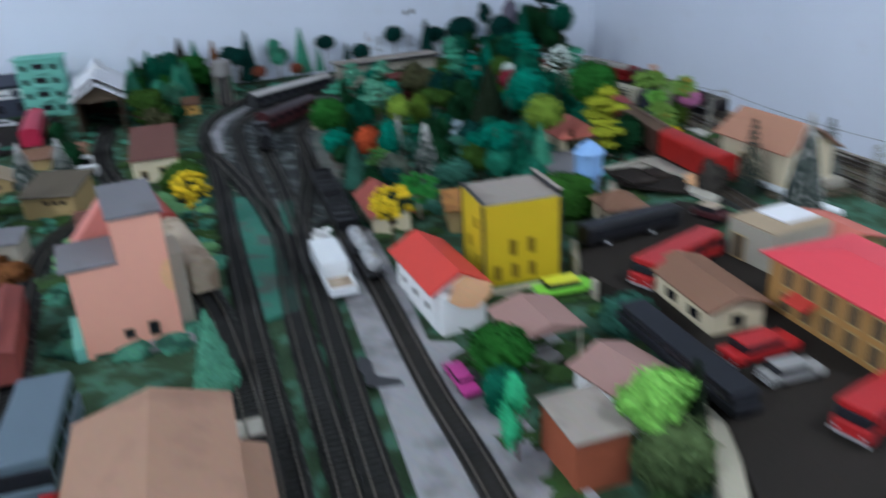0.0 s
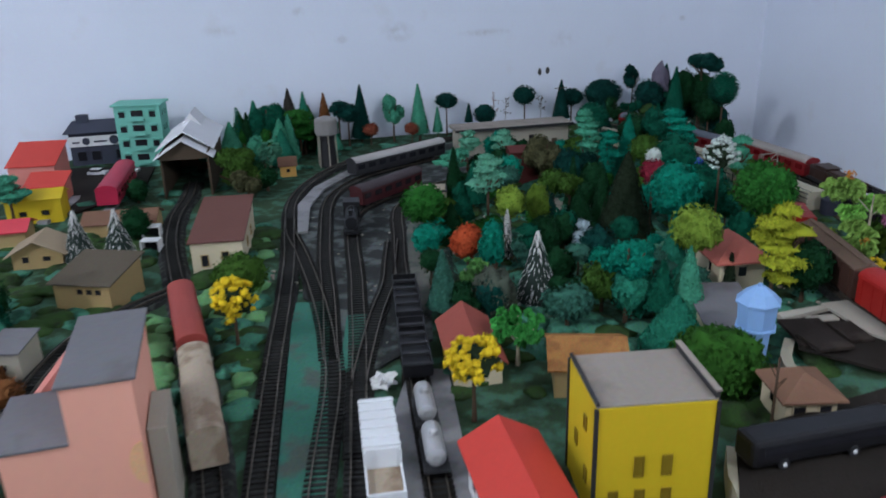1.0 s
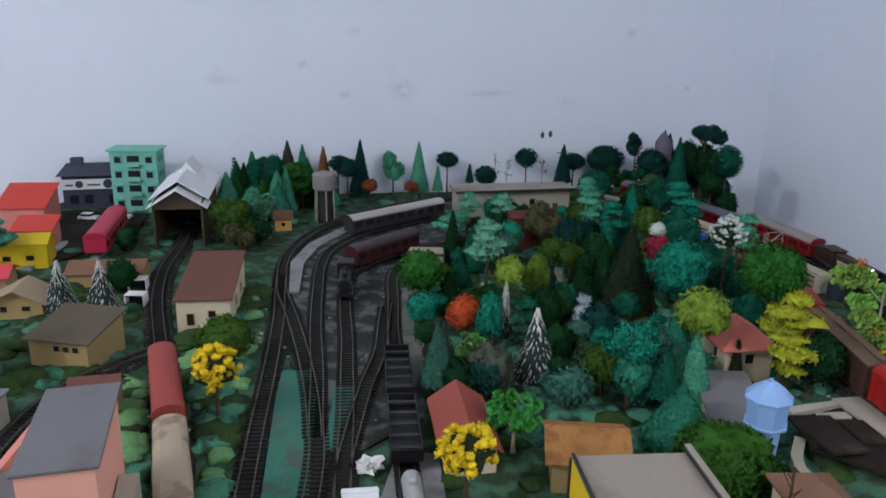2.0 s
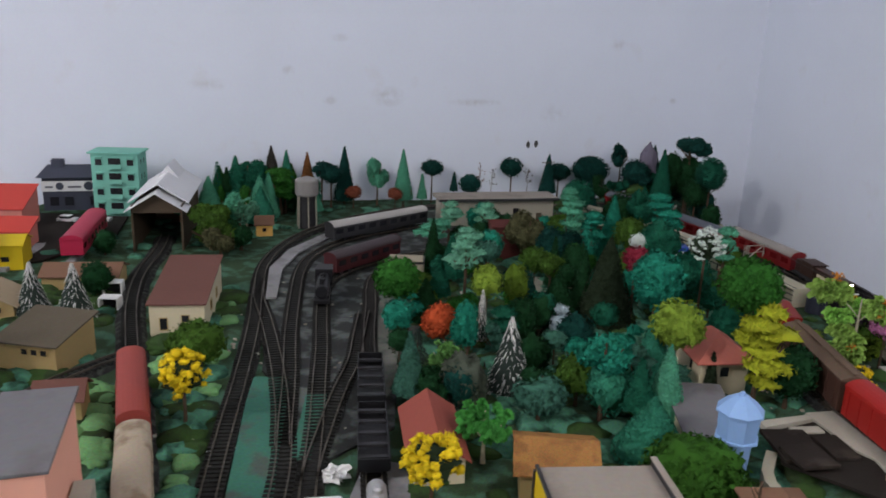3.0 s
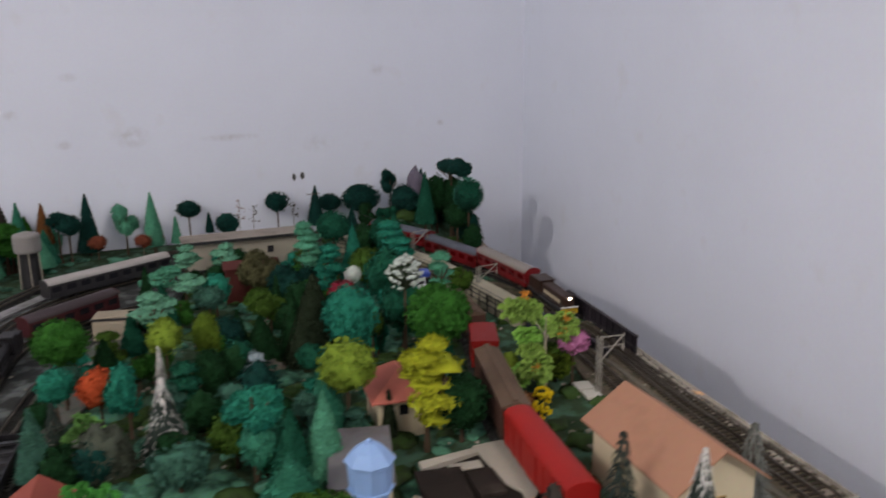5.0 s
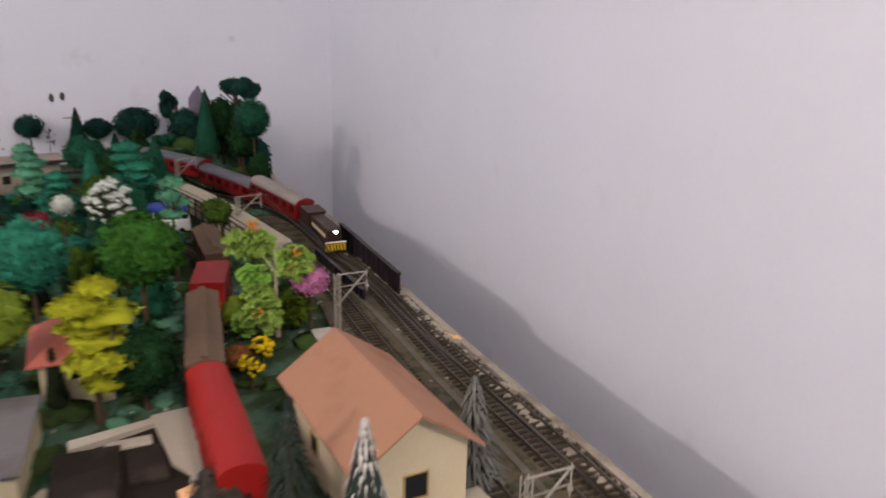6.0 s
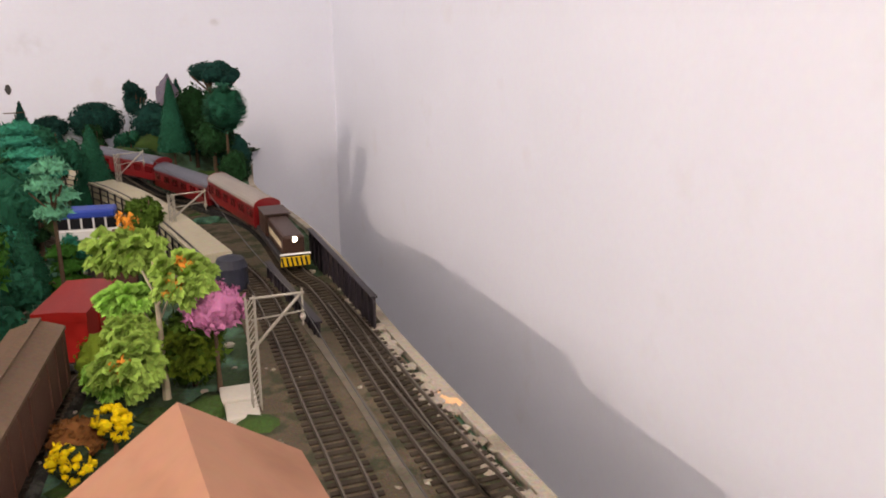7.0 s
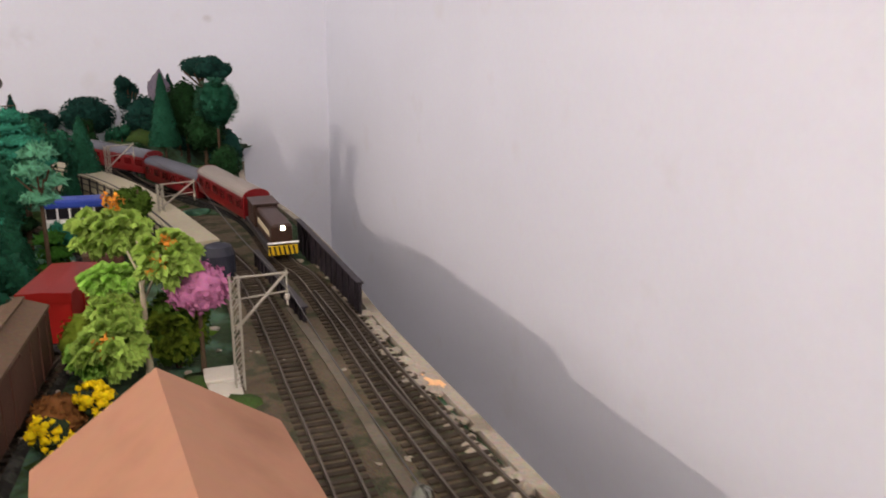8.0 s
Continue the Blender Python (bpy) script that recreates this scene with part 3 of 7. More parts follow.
patch("pavement_11", [(-0.196, 2.012), (-0.160, 2.03), (-0.118, 1.93), (-0.092, 1.82), (-0.095, 1.69), (-0.070, 1.60), (-0.078, 1.555), (-0.100, 1.575), (-0.132, 1.66), (-0.166, 1.80), (-0.185, 1.90)], 0.0032, BAREGROUND, "pale grey bare ground along the wood", "bare ground")
patch("pavement_9", [(-0.262, 1.60), (-0.325, 1.76), (-0.39, 1.91), (-0.44, 2.05), (-0.458, 2.20), (-0.44, 2.35), (-0.385, 2.48), (-0.29, 2.60), (-0.20, 2.66), (-0.12, 2.60), (-0.17, 2.46), (-0.15, 2.30), (-0.115, 2.13), (-0.165, 2.02), (-0.165, 1.88), (-0.118, 1.75), (-0.075, 1.62), (-0.045, 1.50), (-0.10, 1.40), (-0.15, 1.42), (-0.19, 1.53)],
      0.0009, YARD, "dark cinder ground of the railway yard", "yard ground")
patch("road", [(0.355, 0.60), (0.62, 0.60), (0.62, 0.95), (0.47, 1.30), (0.53, 1.36), (0.46, 1.42), (0.30, 1.31), (0.285, 1.19), (0.335, 1.10), (0.37, 0.90)], 0.0235, ASPHALT, "dark asphalt street between the houses", "road", 0.024)
patch("road_2", [(0.39, 1.50), (0.50, 1.44), (0.505, 1.53), (0.47, 1.625), (0.40, 1.575)], 0.024, ASPHALT, "square dark asphalt yard", "road")
patch("road_3", [(-1.05, 1.98), (-0.96, 1.83), (-0.87, 1.93), (-0.83, 2.10), (-0.92, 2.29), (-1.14, 2.25)], 0.003, ASPHALT, "small grey street by the shop", "road")


def kerb(pts, label, width=0.012, height=0.006, material=None):
    line = smooth_line([(x, y, ground_z(x, y)) for x, y in pts], 0.02)
    g = Geo().sweep(line, [(-width / 2, -0.003), (-width / 2, height), (width / 2, height), (width / 2, -0.003)])
    tagged(part("kerb", g, material or KERB), label, "kerb", kind="structure")


# Thin blackish patch lying on the paving.
patch("pavement_12", [(0.026, 1.030), (0.040, 1.020), (0.048, 0.990), (0.076, 0.982), (0.078, 0.972), (0.056, 0.968), (0.040, 0.972), (0.036, 0.992), (0.022, 1.012)], 0.0026, DARKMETAL, "dark flat patch on the grey paving", "stain", 0.0015)
kerb([(0.335, 0.70), (0.352, 0.798), (0.36, 0.86), (0.345, 0.90)], "cream kerb with a rounded corner", 0.02, 0.022)
kerb([(0.290, 1.285), (0.287, 1.23), (0.303, 1.178), (0.298, 1.152)], "cream kerb round the yellow house", 0.0085, 0.022)
kerb([(0.385, 1.525), (0.372, 1.47), (0.387, 1.42)], "cream kerb beside the blue water tower", 0.012, 0.02)
patch("pavement_5", [(0.385, 1.573), (0.47, 1.628), (0.475, 1.64), (0.38, 1.588)], 0.0262, WHITEPAVE, "cream strip of paving along the yard", "pavement", 0.006)
patch("pavement_6", [(0.440, 1.625), (0.475, 1.64), (0.512, 1.535), (0.497, 1.50), (0.492, 1.53), (0.475, 1.545)], 0.027, WHITEPAVE, "cream loading platform beside the wagons", "pavement", 0.006)
patch("pavement_7", [(0.485, 1.455), (0.50, 1.495), (0.525, 1.42), (0.51, 1.40)], 0.0262, WHITEPAVE, "broken cream paving by the yard", "pavement", 0.006)
kerb([(0.625, 1.945), (0.661, 1.841), (0.687, 1.76), (0.708, 1.689), (0.745, 1.575), (0.79, 1.43)], "low grey plaster strip between the two rim tracks", 0.007, 0.0035, DUST)
kerb([(-0.90, 1.86), (-0.93, 1.99), (-0.95, 2.03)], "pale kerb along the small street", 0.02, 0.004, PAVING)
kerb([(-0.80, 1.90), (-0.835, 2.0)], "pale kerb along the small street", 0.016, 0.004, PAVING)


def moss(n, x0, x1, y0, y1, material, label, size=0.02, seed=1, tall=0.35, keep=None):
    """Low lumps of flock."""
    rng, g = random.Random(seed), Geo()
    for _ in range(n):
        x, y = rng.uniform(x0, x1), rng.uniform(y0, y1)
        if x > rim_x(y) - 0.05 or x < left_x(y) + 0.03 or y > wall_y(x) - 0.03 or (keep and not keep(x, y)):
            continue
        if 1.58 < y < 2.45 and -0.47 + max(0.0, 1.95 - y) * 0.42 < x < -0.13:
            continue
        if any((Vector((x, y)) - Vector((p.x, p.y))).length < 0.034 for line in TRACKS.values() for p in line[::3]):
            continue
        r = size * rng.uniform(0.5, 1.3)
        g.blob((x, y, ground_z(x, y) - r * 0.1), (r, r * rng.uniform(0.7, 1.2), r * tall), rng, 0.35, 2, 3.0)
    if g.v:
        tagged(part("moss", g, material, smooth=True), label, "moss", kind="stuff")


street = lambda x, y: not (0.27 < x < 0.64 and y < 1.45)
moss(330, -0.45, 0.45, 1.35, 2.45, MOSSG, "low clumps of dark green flock on the ground", 0.022, 1)
moss(240, -0.9, 0.5, 1.2, 2.6, MOSS, "low clumps of mint-green flock on the ground", 0.022, 2, keep=street)
moss(130, -0.34, -0.16, 1.05, 1.75, MOSS, "mint-green flock between the tracks", 0.02, 3, 0.5)
moss(190, -0.50, -0.33, 1.33, 1.60, MOSSL, "pale green flock beside the siding", 0.018, 4, 0.5)
moss(200, -0.95, -0.4, 1.1, 1.9, MOSSG, "dark green flock round the cottages", 0.028, 5)
moss(70, 0.38, 0.62, 1.55, 2.3, MOSSG, "dark green flock beside the goods wagons", 0.016, 6)
moss(110, -0.6, 0.0, 0.7, 1.3, MOSS, "mint-green flock round the salmon house", 0.016, 7, keep=lambda x, y: not (-0.31 < x < -0.12 and 0.93 < y < 1.25))
moss(60, 0.13, 0.36, 0.75, 1.2, MOSSG, "dark green flock round the small houses", 0.018, 8, keep=lambda x, y: x < 0.33)
moss(50, 0.05, 0.45, 2.60, 3.0, MOSSG, "dark green flock on the hill", 0.03, 9, 0.5)


def stones(n, x0, x1, y0, y1, seed, material, label, size=0.004):
    rng, g = random.Random(seed), Geo()
    for _ in range(n):
        x, y = rng.uniform(x0, x1), rng.uniform(y0, y1)
        if x > rim_x(y) - 0.03 or y > wall_y(x) - 0.03:
            continue
        r = size * rng.uniform(0.4, 1.3)
        g.blob((x, y, ground_z(x, y)), (r, r, r * 0.6), rng, 0.3, 1)
    tagged(part("gravel", g, material), label, "gravel", kind="stuff")


moss(170, -0.46, -0.2, 1.3, 1.9, MOSSL, "light green flock between the tracks", 0.014, 31, 0.4)
moss(160, 0.0, 0.42, 1.5, 2.3, MOSS, "mint-green flock among the trees", 0.024, 32, 0.4)
patch("pavement_8", [(0.04, 2.17), (0.075, 2.03), (0.10, 1.90), (0.135, 1.885), (0.155, 1.93), (0.145, 2.05), (0.12, 2.16), (0.08, 2.20)], 0.003, PLASTER, "pale bare plaster between the trees", "bare ground")
line = smooth_line([(x, y, ground_z(x, y)) for x, y in ((0.60, 2.02), (0.582, 2.075), (0.515, 2.237), (0.425, 2.40), (0.30, 2.565), (0.19, 2.66))], 0.015)
tagged(part("gravel_bed", Geo().sweep(line, [(-0.045, -0.006), (-0.04, 0.0016), (0.04, 0.0016), (0.045, -0.006)]), SANDY), "dusty grey-brown bed of the curved tracks", "gravel bed", kind="structure")
stones(160, -0.42, -0.02, 1.35, 2.1, 11, PLASTER, "pale crumbs of plaster and grit between the tracks", 0.0035)
rng, g = random.Random(41), Geo()
for p in RIM:
    if 1.4 < p.y < 2.15:
        for _ in range(4):
            r = 0.004 * rng.uniform(0.4, 1.4)
            g.blob((p.x - rng.uniform(0.008, 0.024), p.y + rng.uniform(-0.01, 0.01), 0.0215), (r * 1.3, r * 1.6, r * 0.55), rng, 0.4, 1)
tagged(part("plaster_crumb", g, PLASTER), "crumbled plaster along the rim", "gravel", kind="stuff")
stones(160, 0.56, 0.76, 1.5, 2.15, 12, PLASTER, "pale crumbs of plaster along the inner track", 0.004)
stones(140, 0.0, 0.5, 1.5, 2.2, 14, PLASTER, "pale grit among the trees", 0.003)

lump = thing("paper_lump", "crumpled white lump beside the open wagons", "lump", pose(-0.075, 1.372, 0.003))
part("crumple", Geo().blob((0, 0, 0.005), (0.012, 0.009, 0.008), random.Random(3), 0.7, 3, 4), WHITEWALL, lump)
chip = thing("plaster_chip", "sandy broken piece of plaster on the rim", "plaster", pose(0.742, 1.785, 0.021, 0, 0, 20))
part("piece", Geo().blob((0, 0, 0), (0.007, 0.014, 0.003), random.Random(6), 0.5, 2, 3), PEACH, chip)

# ---- trees ----
TREES = {"ball": "round foam tree", "clump": "clumped sponge tree", "tiers": "layered tree", "scone": "cone-shaped fir", "fir": "bristly fir", "snowfir": "bottle-brush fir",
         "umbrella": "umbrella-shaped pine", "pad": "rounded layered tree", "dome": "low rounded bush", "leafy": "plastic broad-leaved tree", "flower": "flowering bush", "blossom": "flecked tree with dark gaps"}


def flake(g, p, n, size, rng, long=1.3):
    """One small leaf or tuft, bent along its middle."""
    n = (n + Vector((rng.uniform(-.8, .8), rng.uniform(-.8, .8), rng.uniform(-.6, .8)))).normalized()
    t = n.orthogonal().normalized()
    t.rotate(Matrix.Rotation(rng.uniform(0, 6.28), 3, n))
    s = n.cross(t)
    a, b = size * long * rng.uniform(0.6, 1.3), size * rng.uniform(0.35, 0.7)
    g.add([p - s * b, p - t * a * 0.4 + n * b * 0.3, p + s * b, p + t * a + n * a * 0.25], [(0, 1, 2, 3)])


def crown(kind, r, h, rng):
    """A crown round its own middle, r wide and h tall each way from it."""
    g = Geo()
    k = max(0.6, min(1.6, r / 0.035))
    if kind in ("flower", "blossom"):
        for i in range(int((72 if kind == "flower" else 100) * k)):
            d = Vector((rng.gauss(0, 1), rng.gauss(0, 1), rng.gauss(0.25, 0.8))).normalized()
            c = Vector((d.x * r, d.y * r, d.z * h)) * rng.uniform(0.62, 0.98)
            q = min(0.0050, r * 0.2) * rng.uniform(0.7, 1.25) * (1.0 if kind == "flower" else 0.7)
            g.blob(c, (q, q, q * (0.8 if kind == "flower" else 0.45)), rng, 0.5, 1, 3)
            for _ in range(16):
                o = Vector((rng.gauss(0, 1), rng.gauss(0, 1), rng.gauss(0, 1))).normalized()
                flake(g, c + o * q * 0.95, o, q * 0.45, rng)
    elif kind in ("ball", "clump", "dome"):
        n = {"ball": 1, "clump": 6, "dome": 1}[kind]
        lumps = [(Vector((0, 0, 0)), 1.0)] if n == 1 else []
        for i in range(n if n > 1 else 5):
            d = Vector((rng.gauss(0, 1), rng.gauss(0, 1), rng.gauss(0, 0.8))).normalized()
            lumps.append((d * (0.55 if n > 1 else 0.45), rng.uniform(0.38, 0.55) if n > 1 else rng.uniform(0.45, 0.6)))
        for c, q in lumps:
            centre = Vector((c.x * r, c.y * r, max(c.z, -0.4) * h))
            if kind == "dome":
                centre.z = abs(centre.z) * 0.3 - h * 0.3
            g.blob(centre, (r * q * 0.8, r * q * 0.8, h * q * (1.15 if kind == "dome" else 0.8)), rng, 0.25, 3 if r * q > 0.016 else 2, 2.6)
            for _ in range(int(620 * q * k * k)):
                d = Vector((rng.gauss(0, 1), rng.gauss(0, 1), rng.gauss(0, 1))).normalized()
                p = centre + Vector((d.x * r * q, d.y * r * q, d.z * h * q * (1.2 if kind == "dome" else 1.0))) * rng.uniform(0.78, 1.04)
                flake(g, p, d, min(0.0042, r * 0.14), rng)
    elif kind == "pad":
        for _ in range(int(1300 * k)):
            d = Vector((rng.gauss(0, 1), rng.gauss(0, 1), rng.gauss(0, 0.9))).normalized()
            p = Vector((d.x * r, d.y * r, d.z * h)) * rng.uniform(0.84, 1.08)
            o = Vector((d.x, d.y, 0.15)).normalized()
            s = Vector((-o.y, o.x, 0))
            a, b = 0.0046 * rng.uniform(0.6, 1.2), 0.0024 * rng.uniform(0.6, 1.2)
            g.add([p - o * a - s * b, p - o * a + s * b, p + o * a + s * b + Vector((0, 0, -0.0008)), p + o * a - s * b + Vector((0, 0, -0.0008))], [(0, 1, 2, 3)])
    elif kind == "umbrella":
        for i in range(11):
            a, e = rng.uniform(0, 6.283), rng.uniform(0.05, 0.72)
            c = Vector((math.cos(a) * r * e, math.sin(a) * r * e, h * (0.5 - 0.9 * e * e + rng.uniform(-0.25, 0.25))))
            g.blob(c, (r * 0.34, r * 0.34, h * 0.42), rng, 0.35, 2, 3)
            for _ in range(260):
                d = Vector((rng.gauss(0, 1), rng.gauss(0, 1), rng.gauss(0, 0.8))).normalized()
                flake(g, c + Vector((d.x * r * 0.34, d.y * r * 0.34, d.z * h * 0.45)) * rng.uniform(0.8, 1.1), d, 0.0045, rng)
    elif kind == "scone":
        rows = [(r * (1 - i / 9) ** 0.85 * rng.uniform(0.86, 0.98), -h + 2 * h * i / 9) for i in range(9)] + [(r * 0.03, h)]
        g.rings(rows, 14)
        for _ in range(int(2000 * k)):
            u = rng.random() ** 1.4
            a, q = rng.uniform(0, 6.283), r * (1 - u) ** 0.85
            d = Vector((math.cos(a), math.sin(a), 0.2))
            flake(g, Vector((d.x * q, d.y * q, -h + 2 * h * u)), d, 0.0024, rng, 1.5)
    elif kind in ("fir", "snowfir"):
        rows = 27 if kind == "snowfir" else 13
        for i in range(rows):
            u = i / rows
            q, z = r * (1 - u) ** 0.9 + 0.002, -h + 2 * h * u
            m = int(8 + (28 if kind == "snowfir" else 24) * (1 - u) * k)
            for j in range(m):
                a = 6.283 * j / m + rng.uniform(-0.2, 0.2)
                w = rng.uniform(0.75, 1.1)
                d = Vector((math.cos(a), math.sin(a), 0))
                s = Vector((-d.y, d.x, 0)) * ((0.00115 if kind == "snowfir" else 0.0016) * k)
                tip = d * q * w + Vector((0, 0, z - 0.006 * k))
                root = 0.66 if kind == "snowfir" else 0.15
                g.add([d * q * root + Vector((0, 0, z + 0.005)) - s * 0.5, d * q * 0.6 * w + Vector((0, 0, z + 0.003)) - s, tip, d * q * 0.6 * w + Vector((0, 0, z + 0.003)) + s], [(0, 1, 2, 3)])
    elif kind == "tiers":
        m = max(4, int(h / 0.0062))
        for i in range(m):
            u = i / max(1, m - 1)
            wide = 0.5 + 0.5 * math.sin(math.pi * (0.12 + 0.74 * u))
            q = r * rng.uniform(0.52, 0.82) * wide
            turn, off = rng.uniform(0, 6.283), rng.uniform(0.1, 0.42) * r * wide
            c = Vector((math.cos(turn) * off, math.sin(turn) * off, -h * 0.85 + 1.7 * h * u))
            t = max(0.0042, 1.7 * h / m * 0.72)
            g.blob(c, (q * 0.95, q * rng.uniform(0.7, 0.95), t * 0.75), rng, 0.35, 2, 3)
            for _ in range(int(190 * k)):
                a, e = rng.uniform(0, 6.283), rng.random() ** 0.5
                flake(g, c + Vector((math.cos(a) * q * e, math.sin(a) * q * e, t * (1 - e * e) * rng.choice((-.6, .8, .9)))), Vector((math.cos(a), math.sin(a), 0.5)), 0.0036, rng, 1.8)
    elif kind == "leafy":
        for i in range(int(48 * k) + 30):
            d = Vector((rng.gauss(0, 1), rng.gauss(0, 1), rng.gauss(0, 0.75))).normalized()
            c = Vector((d.x * r, d.y * r, d.z * h)) * rng.uniform(0.3, 0.85)
            for _ in range(26):
                o = (d + Vector((rng.gauss(0, .6), rng.gauss(0, .6), rng.gauss(0, .35)))).normalized()
                side = o.orthogonal().normalized()
                side.rotate(Matrix.Rotation(rng.uniform(-0.7, 0.7), 3, o))
                a, b = min(0.0098, r * 0.45) * rng.uniform(0.6, 1.0), min(0.0046, r * 0.19) * rng.uniform(0.55, 1.0)
                g.add([c, c + o * a * 0.5 + side * b, c + o * a + Vector((0, 0, -a * 0.25)), c + o * a * 0.5 - side * b], [(0, 1, 2, 3)])
    return g


COUNT = [0]


def tree(kind, material, x, y, z, r, h, base=None):
    """A model tree whose crown's middle stands at that height."""
    COUNT[0] += 1
    rng = random.Random(COUNT[0] * 7 + 3)
    g0 = ground_z(x, y) - 0.002 if base is None else base
    r, h = r * 1.12, h * 1.06
    if kind in ("scone", "fir", "snowfir", "dome"):
        low = max(g0 + (0.0 if kind == "dome" else 0.006), z - h)
        top = z + h
        z, h = (low + top) / 2, (top - low) / 2
    elif z - h < g0:
        top = z + h
        z, h = (g0 + top) / 2, (top - g0) / 2
    word = FOLIAGE[material.name]
    name = "bush" if kind in ("dome", "flower") else "fir_tree" if kind in ("scone", "fir", "snowfir") else "tree"
    ob = thing(name, f"{word} {TREES[kind]} on the flocked ground", "bush" if name == "bush" else "tree", pose(x, y, g0, 0, 0, rng.uniform(0, 360)), "model trees")
    zc = z - g0
    lean = Vector((rng.uniform(-.08, .08), rng.uniform(-.08, .08), 0))
    trunk = Geo()
    w = max(0.0014, r * 0.07)
    trunk.rings([(w * 1.5, 0.0), (w, zc * 0.3), (w * 0.8, zc), (w * 0.4, zc + h * 0.5)], 7)
    if kind in ("ball", "clump", "leafy", "tiers", "flower", "blossom", "umbrella", "pad"):
        for i in range(5):
            a = rng.uniform(0, 6.283)
            lo = max(zc - h * 0.9, zc * 0.35)
            trunk.rod((0, 0, lo), (math.cos(a) * r * 0.6, math.sin(a) * r * 0.6, zc + rng.uniform(-.2, .4) * h), w * 0.45, 5)
    part("trunk", trunk, PALEBARK if kind == "leafy" else BARK, ob)
    part("crown", crown(kind, r, h, rng), material, ob, smooth=True, at=Matrix.Translation((0, 0, zc)))
    if kind == "snowfir":
        inner = Geo().rings([(r * 0.87, -h), (r * 0.52, -h * 0.1), (r * 0.06, h * 0.92)], 12)
        part("needles", inner, DARKGREY, ob, "dark needles under the white tips", at=Matrix.Translation((0, 0, zc)))
    # The darker core colours in shade lines between the layers.
    if kind == "pad":
        inner = Geo().blob((0, 0, 0), (r * 0.86, r * 0.86, h * 0.86), rng, 0.2, 3, 2.6)
        part("leaf_core", inner, TEALD if material is not WHITE else GREYWHITE, ob, "darker core as painted shade between the layers", smooth=True, at=Matrix.Translation((0, 0, zc)))
    # A near-black core puts the shade of the gaps into the colour.
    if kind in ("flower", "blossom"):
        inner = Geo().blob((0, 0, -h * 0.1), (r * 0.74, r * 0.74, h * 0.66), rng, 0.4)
        part("leaf_core", inner, DARKOLIVE, ob, "dark core for the shaded gaps between the blossoms", at=Matrix.Translation((0, 0, zc)))
    return ob


tree("ball", GREEN, -0.120, 1.775, 0.095, 0.033, 0.030)
tree("tiers", MINT, -0.035, 1.890, 0.104, 0.036, 0.019)
tree("tiers", MINT, -0.154, 2.336, 0.070, 0.030, 0.018)
tree("tiers", MINT, -0.076, 2.352, 0.070, 0.033, 0.018)
tree("tiers", TEALL, -0.167, 2.248, 0.050, 0.041, 0.015)
tree("scone", DARKGREEN, -0.138, 2.103, 0.055, 0.020, 0.052)
tree("ball", LIME, 0.015, 1.800, 0.095, 0.022, 0.025)
tree("ball", OLIVE, 0.052, 1.860, 0.075, 0.019, 0.036)
tree("ball", ORANGE, -0.037, 1.706, 0.060, 0.023, 0.025)
tree("leafy", LIGHTGREEN, -0.009, 1.607, 0.050, 0.021, 0.022)
tree("fir", DARKGREY, -0.046, 1.611, 0.040, 0.026, 0.043)
tree("snowfir", SNOW, 0.074, 1.638, 0.050, 0.031, 0.050)
tree("snowfir", SNOW, 0.012, 1.782, 0.050, 0.011, 0.037)
tree("ball", TEALGREY, 0.121, 1.555, 0.040, 0.030, 0.022)
tree("leafy", BRIGHT, 0.070, 1.452, 0.050, 0.028, 0.024)
tree("dome", OLIVEGREY, 0.019, 1.589, 0.030, 0.031, 0.037)
tree("clump", TEAL, 0.195, 1.590, 0.088, 0.031, 0.027)
tree("ball", TEALG, 0.203, 1.600, 0.042, 0.026, 0.036)
tree("scone", TEALG, 0.258, 1.693, 0.055, 0.026, 0.060)
tree("scone", TEALG, 0.253, 1.515, 0.030, 0.040, 0.040)
tree("scone", TEALL, 0.272, 1.600, 0.050, 0.026, 0.050)
tree("scone", DARKOLIVE, 0.194, 1.942, 0.050, 0.046, 0.089)
tree("scone", DARKGREEN, 0.155, 1.960, 0.050, 0.025, 0.060)
tree("ball", TEAL, 0.266, 1.850, 0.110, 0.036, 0.042)
tree("ball", MAROON, 0.237, 1.955, 0.109, 0.021, 0.021)
tree("blossom", WHITE, 0.338, 1.920, 0.152, 0.027, 0.027)
tree("ball", WHITE, 0.240, 2.045, 0.116, 0.013, 0.014)
tree("tiers", FROST, 0.130, 1.842, 0.026, 0.020, 0.024)
tree("ball", GREEN, 0.393, 1.824, 0.122, 0.040, 0.040)
tree("ball", LIME, 0.286, 1.690, 0.100, 0.032, 0.031)
tree("tiers", YELLOWLIME, 0.385, 1.660, 0.093, 0.040, 0.050)
tree("ball", DARKGREEN, 0.427, 1.672, 0.060, 0.030, 0.033)
tree("tiers", TEALL, 0.111, 2.280, 0.090, 0.034, 0.062)
tree("scone", TEAL, 0.199, 2.313, 0.070, 0.032, 0.065)
tree("tiers", TEAL, 0.156, 2.266, 0.060, 0.029, 0.049)
tree("dome", GRASS, 0.295, 1.449, 0.030, 0.050, 0.033)
tree("clump", OLIVEBROWN, 0.033, 2.249, 0.060, 0.043, 0.051)
tree("scone", DARKGREEN, 0.096, 2.095, 0.050, 0.015, 0.046)
tree("ball", DARKGREEN, 0.135, 2.096, 0.050, 0.024, 0.040)
tree("ball", TEALD, 0.285, 2.150, 0.085, 0.038, 0.046)
tree("ball", TEALD, 0.097, 1.859, 0.040, 0.022, 0.028)
